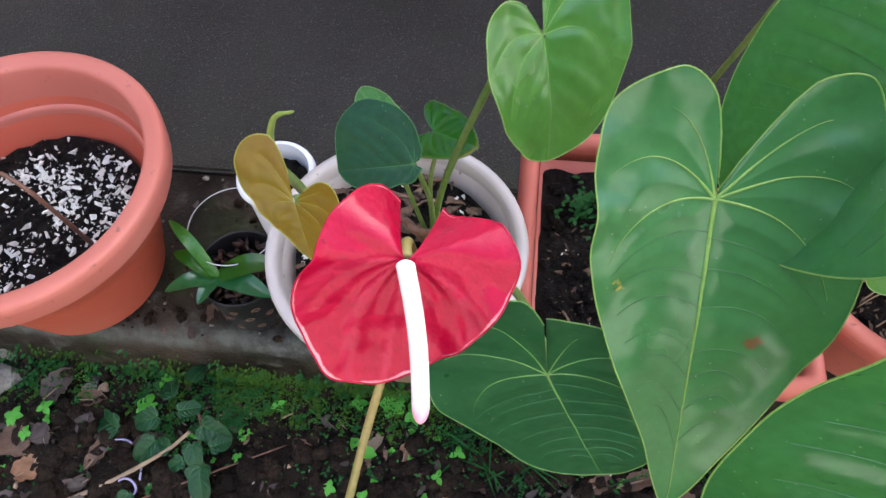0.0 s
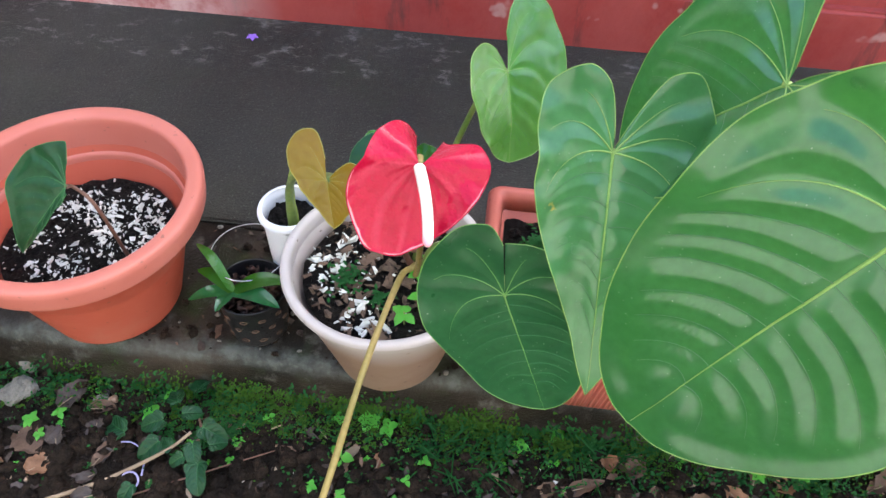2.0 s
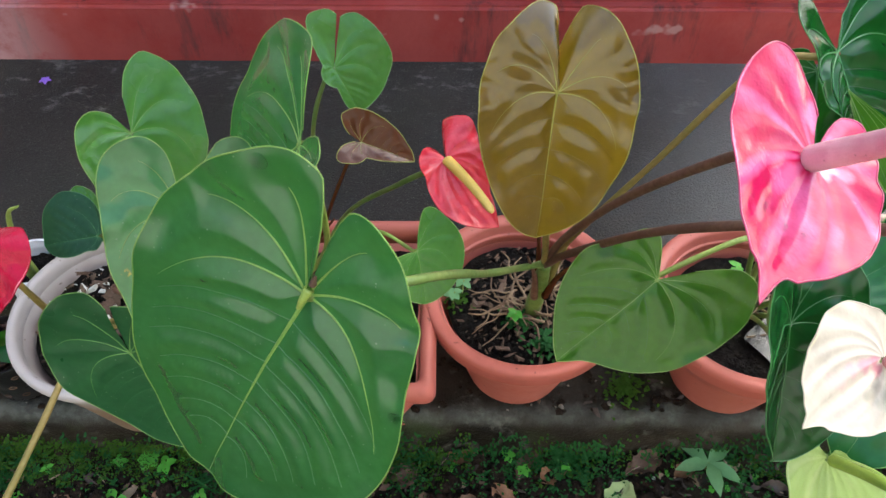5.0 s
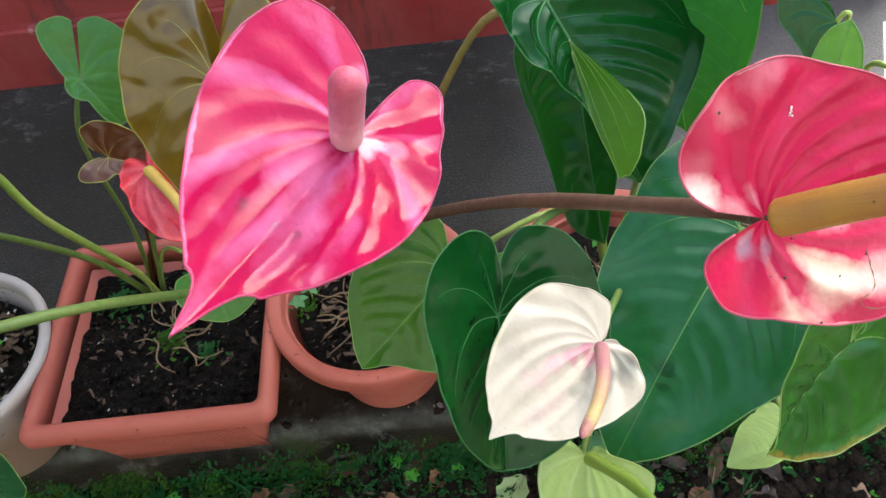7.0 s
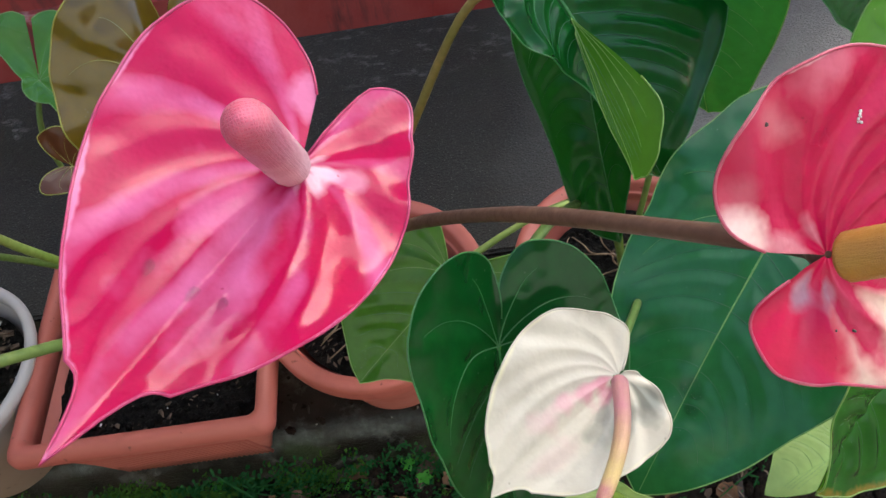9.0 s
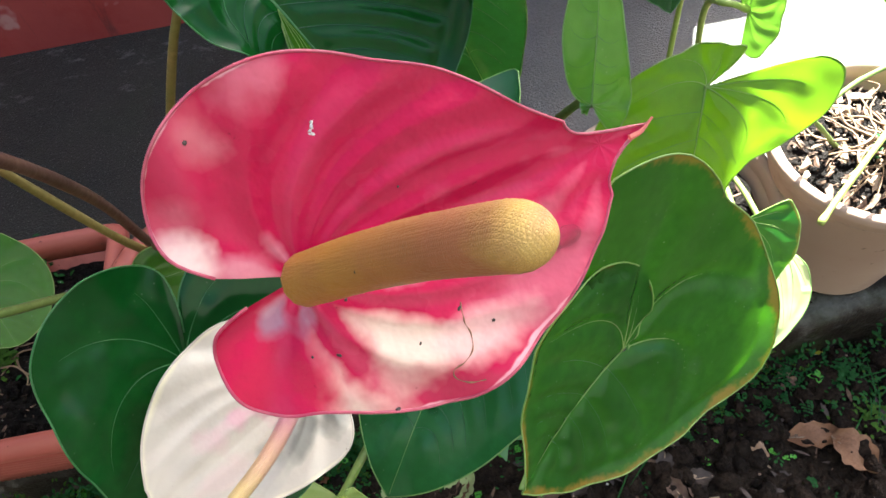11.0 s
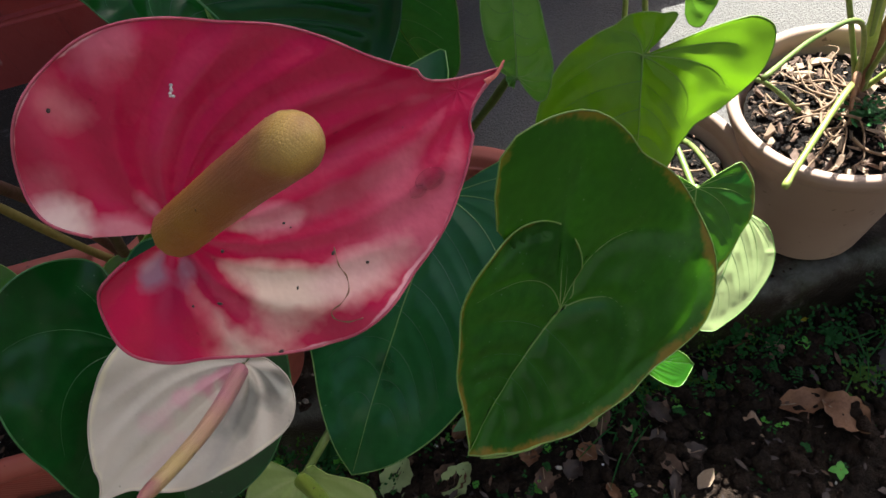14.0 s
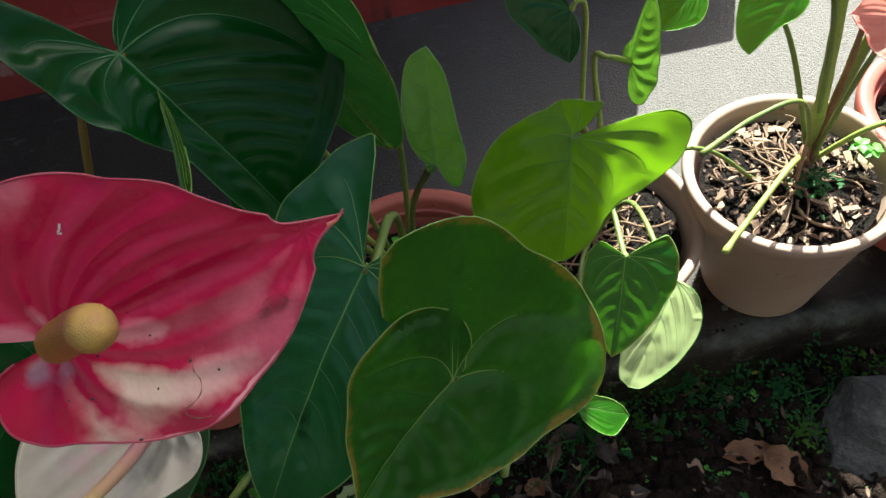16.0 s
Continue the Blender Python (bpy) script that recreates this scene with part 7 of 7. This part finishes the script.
def green_carpet(n, seed, mat, label, lo, hi):
    """Countless tiny leaves that green the damp soil in patches."""
    rnd = random.Random(seed)
    v, f = [], []
    for _ in range(n):
        x, y = rnd.uniform(-0.5, 1.5), rnd.uniform(0.12, 0.37)
        if noise.noise((x * 8, y * 8, seed)) + 0.6 * noise.noise((x * 25, y * 25, seed)) < 0.18 + (0.37 - y) * 1.1 + rnd.uniform(-0.1, 0.1):
            continue
        a = rnd.random() * 6.283
        leaflet(v, f, (x, y, ground_height(x, y) + rnd.random() * 0.005), (math.cos(a), math.sin(a), rnd.uniform(0.0, 0.5)), (0, 0, 1), rnd.uniform(lo, hi), rnd.uniform(lo, hi) * 0.35)
    return tagged(mesh_object("ground_cover", v, f, MAT[mat]), label, "ground cover", "low growth", kind="stuff")


green_carpet(6000, 3, "herb", "patches of tiny green leaves on the damp soil", 0.003, 0.007)
green_carpet(5000, 8, "moss", "patches of yellow-green moss on the damp soil", 0.002, 0.0045)


def sprigs(n, x0, x1, y0, y1, mat, label, seed, ln=0.022, size=0.0042, patch=0.05, lean=0.6):
    """Low feathery weeds: a thin stem with pairs of small round leaflets, in drifts."""
    rnd = random.Random(seed)
    v, f = [], []
    for _ in range(n):
        x, y = rnd.uniform(x0, x1), y1 - (y1 - y0) * rnd.random() ** 1.5
        if noise.noise((x * 7, y * 10, seed * 2.7)) + 0.5 * noise.noise((x * 23, y * 23, seed)) < patch + rnd.uniform(-0.12, 0.12):
            continue
        z = ground_height(x, y)
        a = rnd.random() * 6.283
        way = Vector((math.cos(a) * lean, math.sin(a) * lean - 0.15, rnd.uniform(0.3, 1.0))).normalized()
        tall = ln * rnd.uniform(0.5, 1.3)
        pairs = rnd.randint(3, 6)
        for k in range(pairs):
            t = (k + 1) / pairs
            c = Vector((x, y, z)) + way * tall * t - Vector((0, 0, 0.25 * tall * t * t))
            for sg in (-1, 1):
                b = a + sg * rnd.uniform(0.9, 1.5)
                q = size * (1.15 - 0.5 * t) * rnd.uniform(0.7, 1.2)
                leaflet(v, f, tuple(c), (math.cos(b), math.sin(b), rnd.uniform(-0.1, 0.45)), (0, 0, 1), q, q * 0.42)
    return tagged(mesh_object("low_weeds", v, f, MAT[mat]), label, "weeds", "low growth", kind="stuff")


sprigs(2600, -0.50, 1.6, 0.27, 0.368, "herb", "feathery dark green weeds at the foot of the edging", 5, 0.028, 0.0052, 0.20)
sprigs(1500, -0.45, 1.5, 0.315, 0.368, "moss", "yellow-green moss-like weeds against the edging", 6, 0.020, 0.0040, 0.10)
sprigs(1100, -0.50, 1.5, 0.14, 0.34, "herb", "scattered small dark weeds on the soil", 7, 0.018, 0.0052, 0.30)
sprigs(420, -0.45, 1.45, 0.16, 0.36, "young", "scattered fresh green seedlings on the soil", 9, 0.012, 0.0055, 0.22)


def litter(n, seed, mat, lo, hi, label):
    """Small torn bits of dry leaf and stalk trodden into the soil."""
    rnd = random.Random(seed)
    v, f = [], []
    for _ in range(n):
        x, y = rnd.uniform(-0.6, 1.55), rnd.uniform(0.03, 0.365)
        a, size = rnd.random() * 6.283, rnd.uniform(lo, hi)
        leaflet(v, f, (x, y, ground_height(x, y) + rnd.uniform(0.001, 0.005)), (math.cos(a), math.sin(a), rnd.uniform(-0.25, 0.35)), (rnd.uniform(-0.4, 0.4), rnd.uniform(-0.4, 0.4), 1), size, size * rnd.uniform(0.06, 0.34), rnd.uniform(-0.5, 0.6))
    return tagged(mesh_object("leaf_litter", v, f, MAT[mat]), label, "leaf litter", "low growth", kind="stuff")


litter(1000, 1, "dead_dark", 0.006, 0.022, "dark rotting bits of leaf on the soil")
litter(520, 2, "dead", 0.006, 0.020, "brown bits of dry leaf and stalk on the soil")
litter(150, 3, "twig", 0.008, 0.030, "pale straws and twig ends on the soil")


def ledge_debris(n, seed, mat, lo, hi, label, flat):
    """Grit, mud and torn leaf lying on the cement between the pots."""
    rnd = random.Random(seed)
    v, f = [], []
    while n:
        x, y = rnd.uniform(-0.25, 1.3), rnd.uniform(EDGE_Y + 0.008, 0.60)
        n -= 1
        if noise.noise((x * 8, y * 8, seed)) < rnd.uniform(-0.35, 0.3):
            continue
        size = lo + (hi - lo) * rnd.random() ** 2.5
        (lump if flat > 0.3 else shard)(v, f, (x, y, LEDGE_Z + 0.003), size, rnd, flat)
    return tagged(mesh_object("grit", v, f, MAT[mat], smooth=False), label, "grit", "low growth", kind="stuff")


ledge_debris(1500, 1, "clod", 0.002, 0.010, "crumbs of mud on the cement edging", 0.5)
ledge_debris(260, 2, "dead_dark", 0.008, 0.026, "wet dark bits of leaf on the cement edging", 0.12)
ledge_debris(160, 3, "dead", 0.006, 0.020, "brown bits of leaf on the cement edging", 0.12)
ledge_debris(220, 4, "stone", 0.002, 0.006, "grey grit on the cement edging", 0.6)
moss_strip(-0.35, 1.3, 5200, 11, "moss", 0.0042, "ragged moss on the front of the edging", -0.05, y0=EDGE_Y - 0.012, spread=0.016, up=0.10)
moss_strip(-0.35, 1.4, 2600, 12, "herb", 0.0065, "dark weeds creeping up the edging", -0.1, y0=EDGE_Y - 0.016, spread=0.03, up=0.11)

# things at the margin of the view
v, f = [], []
bag = thing("plastic_bag", (-0.47, 0.425, 0.0), "pale blue printed plastic bag lying against the orange pot", "bag")
rows_, cols_ = 9, 12
for i in range(rows_):
    for j in range(cols_):
        s, q = i / (rows_ - 1), j / (cols_ - 1)
        v.append((-0.56 + 0.135 * q, 0.36 + 0.10 * s, 0.012 + 0.07 * math.sin(math.pi * min(1, s * 0.9 + 0.1)) * (1 - 0.5 * q) + 0.006 * noise.noise((q * 5, s * 5, 1))))
mesh_object("sheet", v, [g for g in grid_faces(rows_, cols_)], MAT["bag"], bag, matrix=Matrix())
mesh_object("printed_edge", [(x + 0.002, y, z + 0.002) for x, y, z in v if x > -0.462], grid_faces(rows_, len([1 for q in range(cols_) if -0.56 + 0.135 * q / (cols_ - 1) > -0.462])), MAT["bag_dark"], bag, "purple printed edge", matrix=Matrix())
pet = thing("petal", (-0.245, 1.085, LEDGE_Z + 0.003), "fallen violet petal on the cement floor", "petal")
pv, pf = [], []
for a in (0, 70, 140, 210, 290):
    leaflet(pv, pf, (-0.245, 1.085, LEDGE_Z + 0.004), (math.cos(radians(a)), math.sin(radians(a)), 0.35), (0, 0, 1), 0.012, 0.005, 0.3)
mesh_object("blade", pv, pf, MAT["violet"], pet, matrix=Matrix())


def drop(x, y, z, size, face):
    """A flattened bead of water lying on a leaf."""
    bm = bmesh.new()
    bmesh.ops.create_uvsphere(bm, u_segments=20, v_segments=10, radius=1.0)
    for w in bm.verts:
        w.co = Vector((w.co.x * 1.5, w.co.y, w.co.z * 0.22 if w.co.z > 0 else w.co.z * 0.05)) * size
    me = bpy.data.meshes.new("water_drop")
    bm.to_mesh(me)
    bm.free()
    me.polygons.foreach_set("use_smooth", [True] * len(me.polygons))
    me.materials.append(MAT["water"])
    ob = new("water_drop", me)
    ob.matrix_basis = Matrix.Translation((x, y, z)) @ Vector(face).to_track_quat("Z", "Y").to_matrix().to_4x4()
    ob.visible_shadow = False
    return tagged(ob, "bead of water resting on a leaf", "water drop", "water drops")


def on(shape, u, v, size):
    p = shape.frame @ Vector(shape.at([(u, v)])[0])
    drop(p.x, p.y, p.z, size, shape.frame.col[2].xyz)


on(SHAPES["large"], -0.060, -0.052, 0.0042)
on(SHAPES["large"], 0.020, 0.078, 0.0036)
on(SHAPES["large"], 0.155, 0.075, 0.003)
on(SHAPES["large"], -0.035, -0.070, 0.003)
on(SHAPES["dark"], 0.098, 0.002, 0.0060)
on(SHAPES["dark"], 0.110, 0.006, 0.0030)
on(SHAPES["rose"], 0.0662, -0.0177, 0.0030)
on(SHAPES["rose"], 0.0615, -0.0193, 0.0018)
on(SHAPES["pink"], 0.0518, -0.0126, 0.0017)
on(SHAPES["pink"], 0.0506, 0.0003, 0.0017)
on(SHAPES["pink"], 0.0489, 0.0079, 0.0013)

# standing water in the second terracotta pot
wp = [(0, 0, 0)] + [((0.052 + 0.012 * math.sin(3 * a)) * math.cos(a), (0.040 + 0.008 * math.sin(4 * a)) * math.sin(a), 0) for a in np.linspace(0, 2 * math.pi, 40)]
wv = [(x, y, 0.0035 * noise.noise((x * 60, y * 60, 0))) for x, y, _ in wp]
tagged(mesh_object("puddle", wv, [(0, i, i + 1) for i in range(1, 40)], MAT["wet"], matrix=Matrix.Translation((0.955, 0.40, spot_b[2] + 0.010))), "shining black wet plastic lying in the pot", "plastic")
